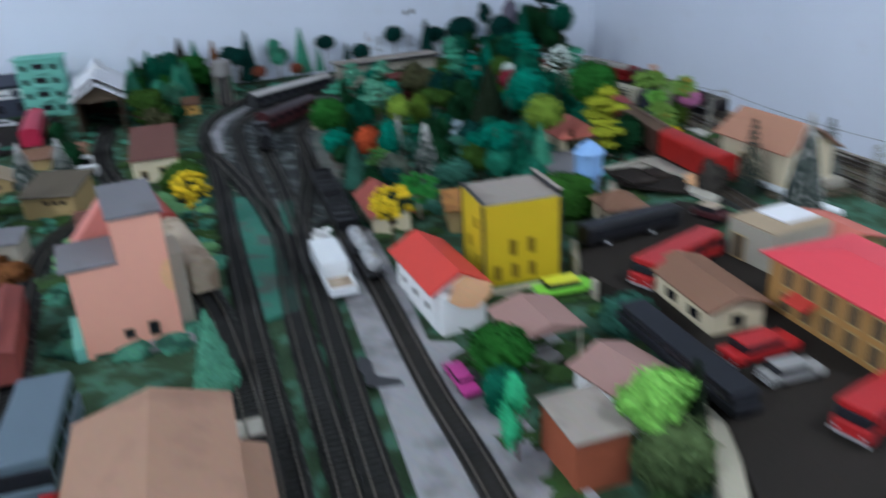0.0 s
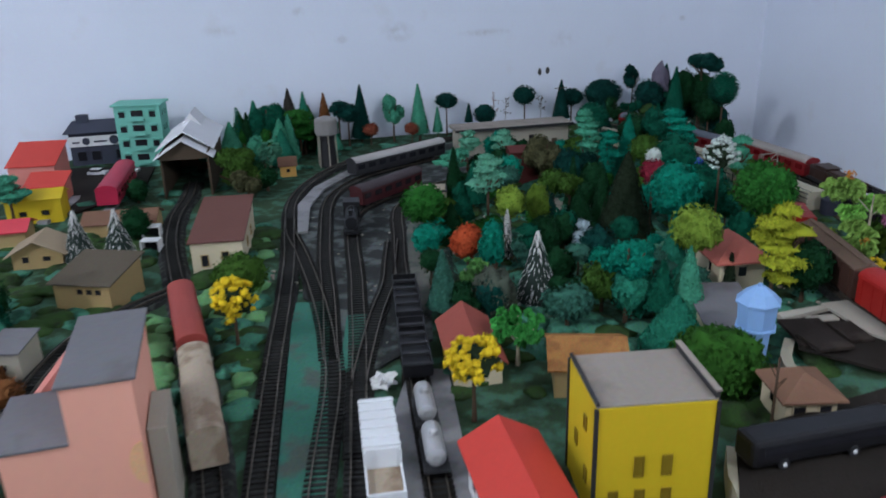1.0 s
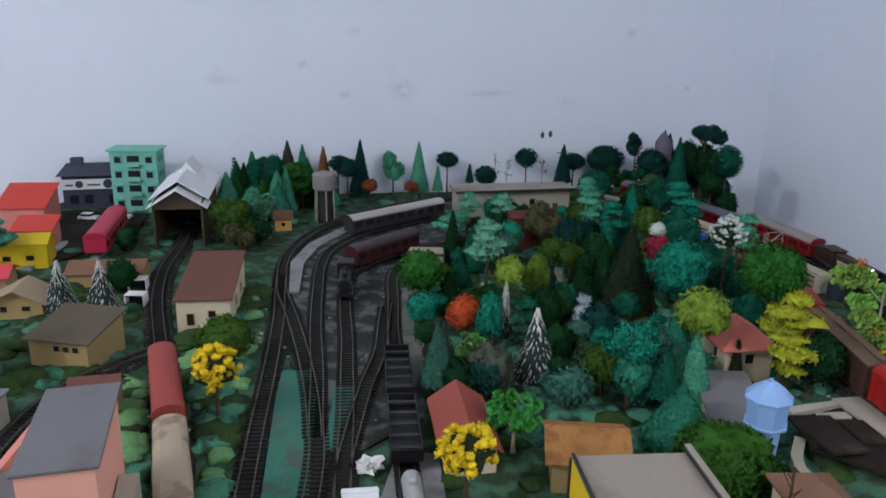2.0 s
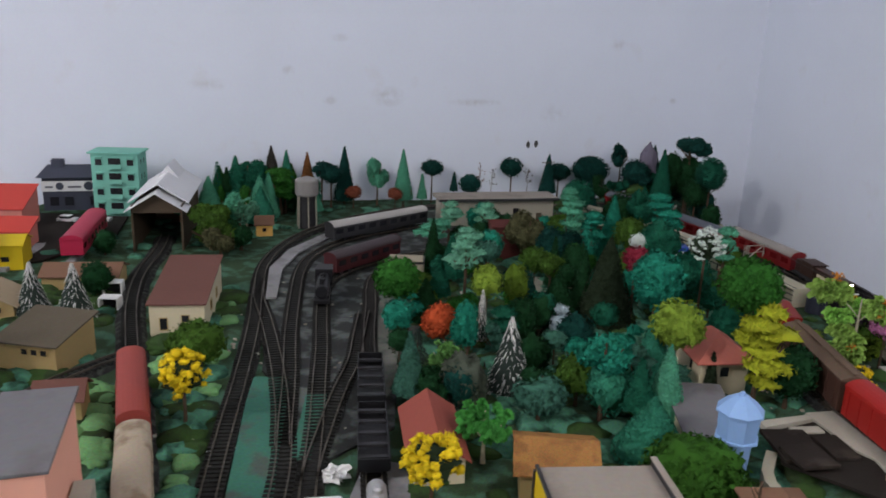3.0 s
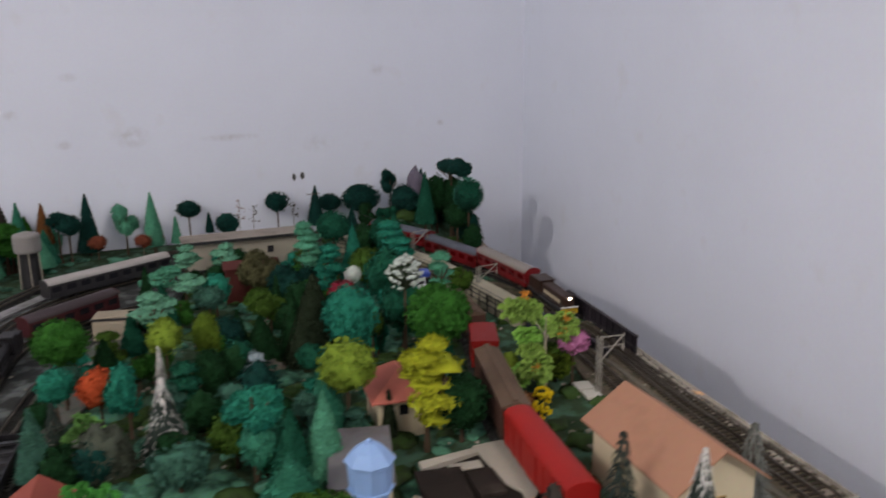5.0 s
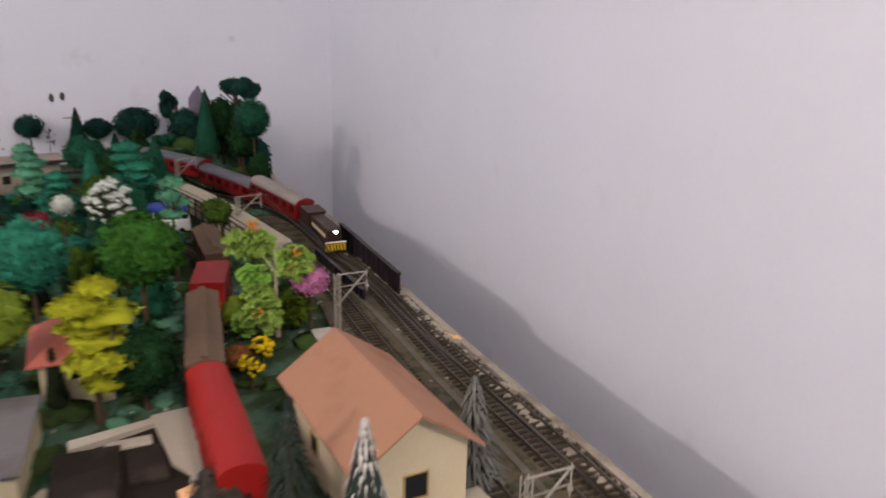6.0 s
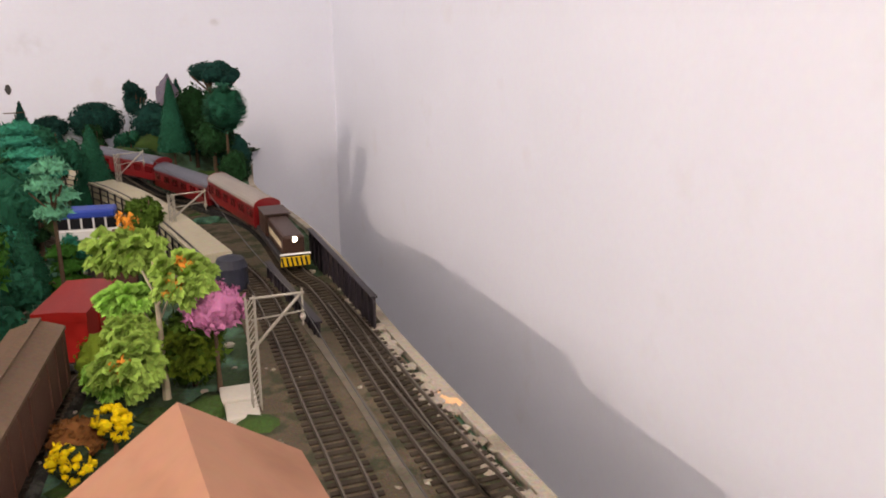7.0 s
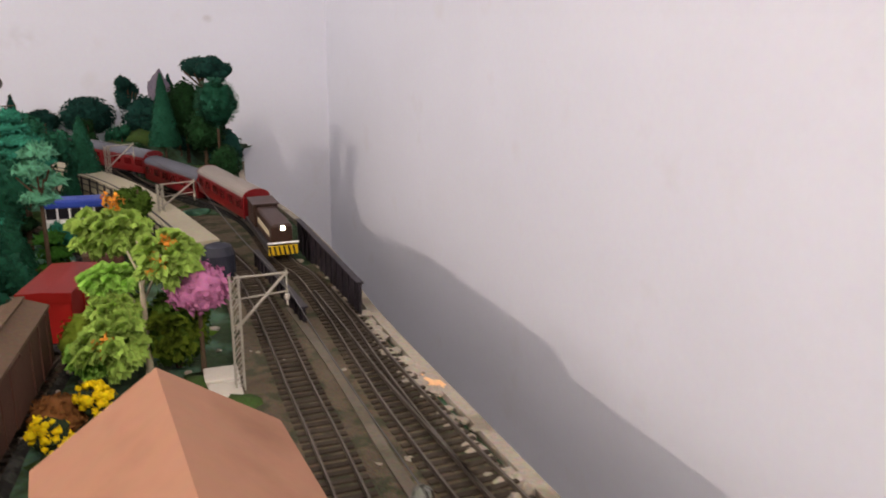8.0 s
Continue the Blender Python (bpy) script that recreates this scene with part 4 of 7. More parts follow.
tree("ball", DARKGREEN, 0.097, 1.701, 0.030, 0.024, 0.027)
tree("scone", TEALD, 0.265, 2.484, 0.060, 0.035, 0.069)
tree("leafy", MINT, -0.575, 2.205, 0.068, 0.024, 0.028)
tree("clump", OLIVEBROWN, -0.570, 2.075, 0.040, 0.034, 0.030)
tree("scone", GREYBROWN, -0.670, 2.550, 0.095, 0.026, 0.053)
tree("scone", TEALG, -0.634, 2.562, 0.095, 0.018, 0.044)
tree("scone", RUSTBROWN, -0.584, 2.580, 0.088, 0.020, 0.045)
tree("scone", DARKTEAL, -0.497, 2.622, 0.082, 0.026, 0.066)
tree("clump", TEALL, -0.412, 2.640, 0.085, 0.030, 0.040)
tree("scone", TEALL, -0.338, 2.625, 0.090, 0.024, 0.060)
tree("ball", RUST, -0.461, 2.589, 0.040, 0.020, 0.016)
tree("ball", RUST, -0.337, 2.635, 0.040, 0.020, 0.012)
tree("ball", DARKTEAL, -0.284, 2.725, 0.095, 0.027, 0.020)
tree("scone", DARKTEAL, -0.209, 2.656, 0.075, 0.009, 0.022)
tree("dome", DARKTEAL, -0.169, 2.671, 0.075, 0.026, 0.019)
tree("ball", DARKTEAL, -0.081, 2.825, 0.095, 0.027, 0.025)
tree("scone", DARKTEAL, 0.021, 2.826, 0.085, 0.022, 0.049)
tree("scone", TEALG, -0.746, 2.500, 0.075, 0.028, 0.050)
tree("clump", TEALD, -0.699, 2.473, 0.080, 0.045, 0.059)
tree("tiers", GREEN, -0.606, 2.459, 0.075, 0.049, 0.033)
tree("clump", TEALL, -0.654, 2.287, 0.050, 0.030, 0.037)
tree("clump", OLIVEGREEN, -0.612, 2.120, 0.048, 0.060, 0.046)
tree("clump", DARKGREEN, -0.555, 2.135, 0.040, 0.036, 0.032)
tree("ball", DARKTEAL, -0.510, 2.555, 0.090, 0.027, 0.022)
tree("fir", TEALD, -0.766, 2.442, 0.060, 0.033, 0.062)
tree("ball", OLIVEGREEN, -0.346, 1.577, 0.040, 0.035, 0.029)
tree("flower", YELLOW, -0.283, 1.436, 0.068, 0.028, 0.028)
tree("flower", YELLOW, 0.040, 1.324, 0.074, 0.028, 0.024)
tree("snowfir", SNOW, -0.692, 1.690, 0.035, 0.027, 0.048)
tree("snowfir", SNOW, -0.615, 1.689, 0.040, 0.030, 0.049)
tree("ball", DARKGREEN, -0.661, 1.807, 0.025, 0.024, 0.034)
tree("ball", DARKGREEN, -0.789, 2.013, 0.025, 0.020, 0.026)
tree("tiers", TEALL, -0.945, 1.842, 0.070, 0.036, 0.023)
tree("clump", DARKTEAL, 0.213, 2.900, 0.135, 0.027, 0.036)
tree("umbrella", DARKTEAL, 0.383, 2.782, 0.180, 0.050, 0.027)
tree("pad", TEALG, 0.428, 2.675, 0.138, 0.030, 0.038)
tree("scone", TEALD, 0.318, 2.745, 0.118, 0.026, 0.060)
tree("ball", DARKTEAL, 0.133, 2.895, 0.092, 0.046, 0.034)
tree("ball", DARKGREEN, 0.345, 2.800, 0.115, 0.035, 0.050)
tree("ball", DARKTEAL, 0.255, 2.850, 0.095, 0.036, 0.040)
tree("scone", DARKTEAL, 0.300, 2.870, 0.120, 0.024, 0.050)
tree("ball", DARKTEAL, 0.045, 2.890, 0.080, 0.030, 0.022)
tree("ball", DARKGREEN, 0.388, 2.795, 0.108, 0.034, 0.052)
tree("ball", DARKGREEN, 0.400, 2.700, 0.085, 0.032, 0.036)
tree("scone", TEALD, -0.640, 1.393, 0.075, 0.044, 0.102)
tree("clump", MINT, -0.705, 1.440, 0.105, 0.036, 0.034)
tree("tiers", MINT, -0.668, 1.335, 0.060, 0.042, 0.028)
tree("tiers", TEALL, -0.612, 1.285, 0.045, 0.038, 0.024)
tree("dome", RUSTBROWN, -0.535, 1.285, 0.014, 0.026, 0.018)
tree("dome", RUSTBROWN, -0.492, 1.268, 0.012, 0.024, 0.014)
tree("tiers", MINT, -0.700, 1.375, 0.075, 0.038, 0.030)
tree("scone", MINT, -0.116, 0.983, 0.040, 0.021, 0.046)
tree("clump", MINTBRIGHT, 0.187, 0.851, 0.050, 0.015, 0.037)
tree("clump", BRIGHTLIME, 0.301, 0.848, 0.062, 0.033, 0.027)
tree("ball", SAGE, 0.311, 0.819, 0.030, 0.030, 0.031)
tree("scone", DARKOLIVE, 0.340, 0.868, 0.048, 0.013, 0.036)
tree("ball", GREEN, 0.178, 0.987, 0.030, 0.030, 0.027)
tree("ball", TEALD, 0.178, 0.922, 0.020, 0.020, 0.029)
tree("ball", TEALGREY, 0.322, 1.068, 0.020, 0.029, 0.024)
tree("dome", GREYBROWN, 0.526, 1.462, 0.045, 0.022, 0.03)
tree("fir", DARKGREY, 0.578, 1.452, 0.075, 0.028, 0.060)
tree("snowfir", SNOW, 0.628, 1.375, 0.090, 0.030, 0.066)
tree("fir", GREYWHITE, 0.718, 1.512, 0.050, 0.029, 0.063)
tree("ball", PINK, 0.578, 1.815, 0.086, 0.020, 0.018)
tree("ball", OLIVEGREEN, 0.556, 1.833, 0.050, 0.023, 0.027)
tree("ball", LIME, 0.491, 1.829, 0.040, 0.015, 0.023)
tree("ball", RUSTBROWN, 0.507, 1.734, 0.030, 0.016, 0.013)
tree("flower", YELLOW, 0.524, 1.685, 0.045, 0.0115, 0.012)
tree("flower", YELLOW, 0.531, 1.733, 0.042, 0.0115, 0.011)
tree("scone", DARKOLIVE, 0.336, 1.692, 0.030, 0.009, 0.032)
tree("tiers", MINT, -0.085, 2.149, 0.068, 0.032, 0.014)
tree("dome", DARKTEAL, 0.425, 2.735, 0.055, 0.030, 0.030)
tree("dome", DARKGREEN, 0.438, 2.665, 0.040, 0.024, 0.026)
tree("tiers", TEALL, 0.385, 2.040, 0.125, 0.028, 0.024)
tree("ball", TEALD, 0.328, 1.995, 0.078, 0.034, 0.040)
tree("ball", TEALD, 0.115, 2.560, 0.085, 0.034, 0.034)
tree("clump", TEALD, 0.262, 2.372, 0.115, 0.033, 0.040)
tree("ball", DARKGREEN, 0.215, 2.400, 0.085, 0.036, 0.040)
tree("tiers", TEAL, 0.292, 2.215, 0.128, 0.040, 0.036)
tree("ball", OLIVEGREEN, 0.235, 2.250, 0.075, 0.032, 0.034)


def thicket(n, x0, x1, y0, y1, seed, kinds, colours, zlo, zhi, rlo, rhi, keep=lambda x, y: True):
    """Fills a stretch of wood with trees that stand apart from the tracks."""
    rng, placed = random.Random(seed), []
    tries = 0
    while len(placed) < n and tries < n * 60:
        tries += 1
        x, y = rng.uniform(x0, x1), rng.uniform(y0, y1)
        r = rng.uniform(rlo, rhi)
        if not keep(x, y) or x < left_x(y) + r * 0.8 or x > rim_x(y) - r or y > wall_y(x) - r * 0.7:
            continue
        if any((Vector((x, y)) - Vector((p.x, p.y))).length < 0.02 + r for line in TRACKS.values() for p in line[::2]):
            continue
        if any((Vector((x, y)) - Vector(q)).length < r * 0.9 for q in placed):
            continue
        placed.append((x, y))
        h = r * rng.uniform(0.7, 1.5)
        kind = rng.choice(kinds)
        tree(kind, rng.choice(colours), x, y, ground_z(x, y) + max(h * 0.9, rng.uniform(zlo, zhi)), r, h * (1.5 if kind in ("scone", "fir") else 1.0))


in_wood = lambda x, y: not any(abs(x - a) < b and abs(y - c) < d for a, b, c, d in ((0.345, 0.05, 1.715, 0.095), (0.312, 0.05, 1.562, 0.06), (0.012, 0.05, 1.452, 0.08), (0.15, 0.05, 1.428, 0.06), (0.352, 0.04, 1.508, 0.05), (-0.005, 0.05, 2.29, 0.05), (0.318, 0.06, 2.298, 0.05), (0.43, 0.06, 1.58, 0.08), (-0.178, 0.05, 2.055, 0.05)))
thicket(75, -0.13, 0.43, 1.55, 2.45, 21, ("ball", "ball", "scone", "tiers", "clump"), (DARKGREEN, DARKGREEN, TEALD, TEALGREY, GREEN, OLIVEGREEN, DARKTEAL, TEAL), 0.02, 0.06, 0.016, 0.03, in_wood)
thicket(26, -0.82, -0.52, 2.25, 2.62, 22, ("scone", "scone", "clump"), (TEALD, TEALG, TEALL, DARKGREEN, GREEN), 0.03, 0.06, 0.02, 0.035, lambda x, y: not (abs(x + 0.5) < 0.05 and y < 2.42) and not (x > -0.60 and y < 2.36) and y > 2.30 + (x + 0.7) * 0.2)
thicket(16, 0.12, 0.44, 2.68, 2.99, 23, ("ball", "clump", "scone"), (DARKTEAL, TEALD, DARKTEAL, DARKGREEN), 0.01, 0.03, 0.018, 0.028, lambda x, y: ground_z(x, y) > 0.02)
thicket(18, -0.9, -0.56, 1.2, 1.5, 24, ("ball", "clump", "tiers"), (TEALL, DARKGREEN, MINT, TEALD), 0.02, 0.04, 0.02, 0.035)

tree("tiers", DARKTEAL, -0.535, 2.555, 0.100, 0.030, 0.016)
tree("ball", RUST, -0.348, 2.585, 0.045, 0.018, 0.016)
tree("scone", TEALL, -0.295, 2.66, 0.055, 0.012, 0.030)
tree("tiers", GREEN, -0.60, 2.47, 0.075, 0.046, 0.026)


def plastic_tree(x, y, z0):
    """A forked plastic tree with sprays of lime leaves and orange blossoms."""
    rng = random.Random(77)
    ob = thing("tree", "lime-green plastic tree with orange blossoms beside the mast", "tree", pose(x, y, z0), "model trees")
    part("trunk", Geo().rings([(0.0032, -0.004), (0.0022, 0.03), (0.0018, 0.075), (0.001, 0.10)], 8), PALEBARK, ob)
    sprays = [(-0.030, 0.040, 0.098, 0.031, 0.020, LIMEORANGE), (0.022, -0.012, 0.092, 0.022, 0.020, LIMEORANGE), (0.010, 0.030, 0.080, 0.019, 0.012, BRIGHTLIME), (-0.024, 0.012, 0.070, 0.019, 0.010, BRIGHTLIME),
              (-0.020, 0.000, 0.052, 0.018, 0.010, LIMEORANGE), (-0.014, -0.028, 0.036, 0.022, 0.024, LIMEORANGE), (-0.034, -0.018, 0.024, 0.015, 0.016, BRIGHTLIME), (0.020, 0.004, 0.034, 0.019, 0.022, OLIVE)]
    for u, v, w, r, h, m in sprays:
        r, h = r * 1.06, h * 1.0
        part("branch", Geo().rod((0, 0, max(0.01, w - 0.025)), (u * 0.8, v * 0.8, w), 0.0009, 5), PALEBARK, ob)
        part("leaf_spray", crown("leafy", r, h, rng), m, ob, smooth=True, at=pose(u, v, w))
    for u, v, w, r in ((-0.014, -0.042, 0.040, 0.0085), (0.018, -0.026, 0.090, 0.009), (0.026, -0.020, 0.104, 0.006), (-0.026, 0.036, 0.120, 0.009)):
        g = Geo()
        for _ in range(50):
            d = Vector((rng.gauss(0, 1), rng.gauss(0, 1), rng.gauss(0, 1))).normalized()
            flake(g, d * r * rng.uniform(0.3, 1.0), d, 0.0026, rng)
        part("blossom", g, BLOSSOM, ob, "orange blossoms", at=pose(u, v, w))


plastic_tree(0.540, 1.815, 0.02)

# ---- buildings ----
def window(parent, m, w, h, frame_mat, pane_mat=None, arched=False, sill=True):
    """A window on a wall's outside: m puts its middle there, looking along -y."""
    f = Geo()
    t = 0.0012
    f.box(-w / 2 - t, -w / 2, -0.0014, 0.0004, -h / 2 - t, h / 2 + t).box(w / 2, w / 2 + t, -0.0014, 0.0004, -h / 2 - t, h / 2 + t)
    f.box(-w / 2, w / 2, -0.0014, 0.0004, h / 2, h / 2 + t).box(-w / 2, w / 2, -0.0014, 0.0004, -h / 2 - t, -h / 2)
    win = part("window", f, frame_mat, parent, at=m)
    part("pane", Geo().box(-w / 2, w / 2, -0.0005, 0.0003, -h / 2, h / 2), pane_mat or PANE, win)
    return win


def face(side, w, d, u, z):
    """The pose of something on one of a house's walls; u runs along the wall from its middle."""
    return {"front": pose(u, -d / 2, z), "back": pose(u, d / 2, z, 0, 0, 180), "left": pose(-w / 2, u, z, 0, 0, -90), "right": pose(w / 2, u, z, 0, 0, 90)}[side]


def house(name, label, x, y, rz, w, d, h, rise, walls, roof, kind="gable_y", over=0.006, windows=(), door=None, frame_mat=None, pane_mat=None, base=None, category="house", chimney=None, sink=0.01):
    """A card house: walls, roof with thickness, windows, door. kind: gable_x, gable_y (the ridge's way), hip, flat, lean (rising to the back)."""
    z0 = ground_z(x, y) if base is None else base
    ob = thing(name, label, category, pose(x, y, z0, 0, 0, rz))
    g = Geo()
    a, b, t = w / 2, d / 2, 0.0022
    if kind == "gable_y":
        g.add([(-a, -b, -sink), (a, -b, -sink), (a, b, -sink), (-a, b, -sink), (-a, -b, h), (a, -b, h), (a, b, h), (-a, b, h), (0, -b, h + rise), (0, b, h + rise)],
              [(0, 1, 5, 8, 4), (2, 3, 7, 9, 6), (1, 2, 6, 5), (3, 0, 4, 7), (3, 2, 1, 0), (4, 8, 9, 7), (8, 5, 6, 9)])
    elif kind == "gable_x":
        g.add([(-a, -b, -sink), (a, -b, -sink), (a, b, -sink), (-a, b, -sink), (-a, -b, h), (a, -b, h), (a, b, h), (-a, b, h), (-a, 0, h + rise), (a, 0, h + rise)],
              [(0, 1, 5, 4), (2, 3, 7, 6), (1, 2, 6, 9, 5), (3, 0, 4, 8, 7), (3, 2, 1, 0), (4, 5, 9, 8), (8, 9, 6, 7)])
    elif kind == "lean":
        g.add([(-a, -b, -sink), (a, -b, -sink), (a, b, -sink), (-a, b, -sink), (-a, -b, h), (a, -b, h), (a, b, h + rise), (-a, b, h + rise)],
              [(0, 1, 5, 4), (2, 3, 7, 6), (1, 2, 6, 5), (3, 0, 4, 7), (3, 2, 1, 0), (4, 5, 6, 7)])
    else:
        g.box(-a, a, -b, b, -sink, h, b=0.0008)
    part("wall", g, walls, ob)
    r = Geo()
    o = over
    if kind == "gable_y":
        k = rise / a
        for s in (-1, 1):
            e = [(0, -b - o, h + rise + 0.0005), (s * (a + o), -b - o, h - o * k + 0.0005), (s * (a + o), b + o, h - o * k + 0.0005), (0, b + o, h + rise + 0.0005)]
            top = [(p[0], p[1], p[2] + t) for p in e]
            r.add(e + top, [(0, 1, 2, 3), (7, 6, 5, 4), (0, 4, 5, 1), (1, 5, 6, 2), (2, 6, 7, 3), (3, 7, 4, 0)])
    elif kind == "gable_x":
        k = rise / b
        for s in (-1, 1):
            e = [(-a - o, 0, h + rise + 0.0005), (-a - o, s * (b + o), h - o * k + 0.0005), (a + o, s * (b + o), h - o * k + 0.0005), (a + o, 0, h + rise + 0.0005)]
            top = [(p[0], p[1], p[2] + t) for p in e]
            r.add(e + top, [(0, 1, 2, 3), (7, 6, 5, 4), (0, 4, 5, 1), (1, 5, 6, 2), (2, 6, 7, 3), (3, 7, 4, 0)])
    elif kind == "lean":
        k = rise / d
        e = [(-a - o, -b - o, h - o * k + 0.0005), (a + o, -b - o, h - o * k + 0.0005), (a + o, b + o, h + rise + o * k + 0.0005), (-a - o, b + o, h + rise + o * k + 0.0005)]
        top = [(p[0], p[1], p[2] + t) for p in e]
        r.add(e + top, [(3, 2, 1, 0), (4, 5, 6, 7), (0, 1, 5, 4), (1, 2, 6, 5), (2, 3, 7, 6), (3, 0, 4, 7)])
    elif kind == "hip":
        q = min(a, b)
        rx, ry = (a - q * 0.85, 0) if a >= b else (0, b - q * 0.85)
        e = [(-a - o, -b - o, h), (a + o, -b - o, h), (a + o, b + o, h), (-a - o, b + o, h)]
        top = [(p[0], p[1], p[2] + t) for p in e]
        ridge = [(-rx, -ry, h + rise), (rx, ry, h + rise)]
        fs = [(3, 2, 1, 0), (0, 1, 5, 4), (1, 2, 6, 5), (2, 3, 7, 6), (3, 0, 4, 7)]
        fs += [(4, 5, 9, 8), (5, 6, 9), (6, 7, 8, 9), (7, 4, 8)] if a >= b else [(4, 5, 8), (5, 6, 9, 8), (6, 7, 9), (7, 4, 8, 9)]
        r.add(e + top + ridge, fs)
    else:
        r.box(-a - o, a + o, -b - o, b + o, h + 0.0004, h + 0.0004 + t, b=0.0006)
    part("roof", r, roof, ob)
    for side, u, z, ww, hh in windows:
        window(ob, face(side, w, d, u, z), ww, hh, frame_mat or walls, pane_mat)
    if door:
        side, u, ww, hh, dm = door
        part("door", Geo().box(-ww / 2, ww / 2, -0.0012, 0.0004, 0, hh, b=0.0003), dm, ob, at=face(side, w, d, u, 0.0))
    if chimney:
        cx, cy, cz, cw = chimney
        part("chimney", Geo().box(cx - cw, cx + cw, cy - cw, cy + cw, h, cz, b=0.0008), walls, ob)
    return ob


# yellow house in the middle of the town
yh = house("yellow_house", "tall yellow card house with a flat grey roof", 0.202, 1.239, 17.5, 0.102, 0.088, 0.112, 0, YELLOWWALL, PALEROOF, "flat", 0.0,
           windows=[("front", -0.013, 0.054, 0.0065, 0.018), ("front", 0.011, 0.054, 0.0065, 0.018), ("front", -0.034, 0.022, 0.0065, 0.016), ("front", -0.011, 0.022, 0.0065, 0.016),
                    ("front", 0.012, 0.022, 0.0065, 0.016), ("left", -0.015, 0.082, 0.006, 0.012), ("left", 0.012, 0.050, 0.006, 0.012), ("left", -0.02, 0.033, 0.006, 0.012)],
           frame_mat=OCHRE, pane_mat=OCHRE)
part("parapet", Geo().box(-0.0515, -0.0485, -0.0445, 0.0445, 0.1145, 0.1175, b=0.0006), DARKMETAL, yh, "thin dark parapet")
part("parapet", Geo().box(0.0475, 0.0515, -0.0445, 0.0445, 0.1145, 0.1205, b=0.0006), DARKMETAL, yh, "dark parapet with a grey top")
part("parapet_top", Geo().box(0.0468, 0.0525, -0.045, 0.045, 0.1208, 0.1225, b=0.0005), PALEROOF, yh)
for sx, sy in ((-1, -1), (1, -1), (-1, 1), (1, 1)):
    part("corner_strip", Geo().box(sx * 0.051 - 0.0016, sx * 0.051 + 0.0016, sy * 0.044 - 0.0016, sy * 0.044 + 0.0016, -0.01, 0.1118), DARKMETAL, yh, "black corner strip")
part("base_strip", Geo().box(-0.054, 0.054, -0.053, -0.0445, -0.01, 0.006, b=0.001), OLIVE, yh, "green strip of lawn at the foot")
part("front_step", Geo().box(-0.048, 0.030, -0.065, -0.0535, -0.01, 0.007, b=0.001), KERB, yh, "cream step along the lawn")

# salmon house
ph = thing("salmon_house", "tall salmon card house with stepped grey flat roofs", "house", pose(-0.237, 1.074, 0, 0, 0, 28))
part("facade", Geo().prism([(-0.0535, -0.01), (0.0525, -0.01), (0.0525, 0.1535), (-0.0008, 0.1535), (-0.0008, 0.104), (-0.0535, 0.104)], 0.0003, 0.0012, pose(0, 0, 0, 90)), PINKWALL, ph)
part("wall", Geo().box(-0.0005, 0.052, 0.0, 0.130, -0.01, 0.1535, b=0.0006), PINKWALL, ph)
part("side_wing", Geo().box(-0.053, -0.001, 0.0006, 0.094, -0.01, 0.104, b=0.0006), PINKWALL, ph)
part("roof", Geo().box(-0.004, 0.056, -0.003, 0.134, 0.154, 0.157, b=0.0006), GREYROOF, ph)
part("wing_roof", Geo().box(-0.062, -0.0012, -0.003, 0.091, 0.1045, 0.1075, b=0.0006), GREYROOF, ph)
part("gable", Geo().add([(-0.052, 0.0945, 0.09), (-0.001, 0.0945, 0.09), (-0.001, 0.0945, 0.148), (-0.052, 0.128, 0.09), (-0.001, 0.128, 0.09), (-0.001, 0.128, 0.148)],
                        [(0, 1, 2), (5, 4, 3), (0, 2, 5, 3), (1, 4, 5, 2), (0, 3, 4, 1)]), CORALWALL, ph, "coral sloping gable")
part("pavement_slab", Geo().box(-0.012, 0.062, -0.022, -0.0005, -0.012, 0.003, b=0.001), PAVING, ph, "grey cement step")
for u, ww, hh in ((-0.005, 0.010, 0.011), (0.022, 0.011, 0.018)):
    window(ph, pose(u, -0.0014, 0.018), ww * 0.85, hh * 0.85, KHAKIROOF)
sun = Geo().prism([(0.012 * math.cos(a), 0.02 * math.sin(a)) for a in [math.pi / 2 + math.pi * i / 14 for i in range(15)]], 0, 0.0012, pose(0.052, -0.0013, 0.078, 90))
part("sun_emblem", sun, PEACH, ph, "half-round peach-yellow emblem at the corner")
part("side_strip", Geo().box(-0.066, -0.0538, 0.0, 0.09, -0.01, 0.014, b=0.001), GREENWALL, ph, "mint strip along the side wall")
part("side_shed", Geo().box(0.0535, 0.070, 0.02, 0.085, -0.01, 0.095, b=0.001), STONEWALL, ph, "grey lean-to on the side")

# the big brown-roofed hall and its neighbours in the foreground
hall = house("hall", "large hall with a plain brown gable roof", -0.088, 0.755, 20, 0.115, 0.20, 0.062, 0.018, CREAMWALL, HALLROOF, "gable_y", 0.008, windows=[("back", 0.02, 0.03, 0.012, 0.012)])
part("lean_to", Geo().add([(0.058, -0.10, -0.01), (0.088, -0.10, -0.01), (0.088, 0.062, -0.01), (0.058, 0.062, -0.01), (0.058, -0.10, 0.044), (0.088, -0.10, 0.032), (0.088, 0.062, 0.032), (0.058, 0.062, 0.044)], [(3, 2, 1, 0), (4, 5, 6, 7), (0, 1, 5, 4), (1, 2, 6, 5), (2, 3, 7, 6), (3, 0, 4, 7)]), HALLROOF, hall, "low brown lean-to")

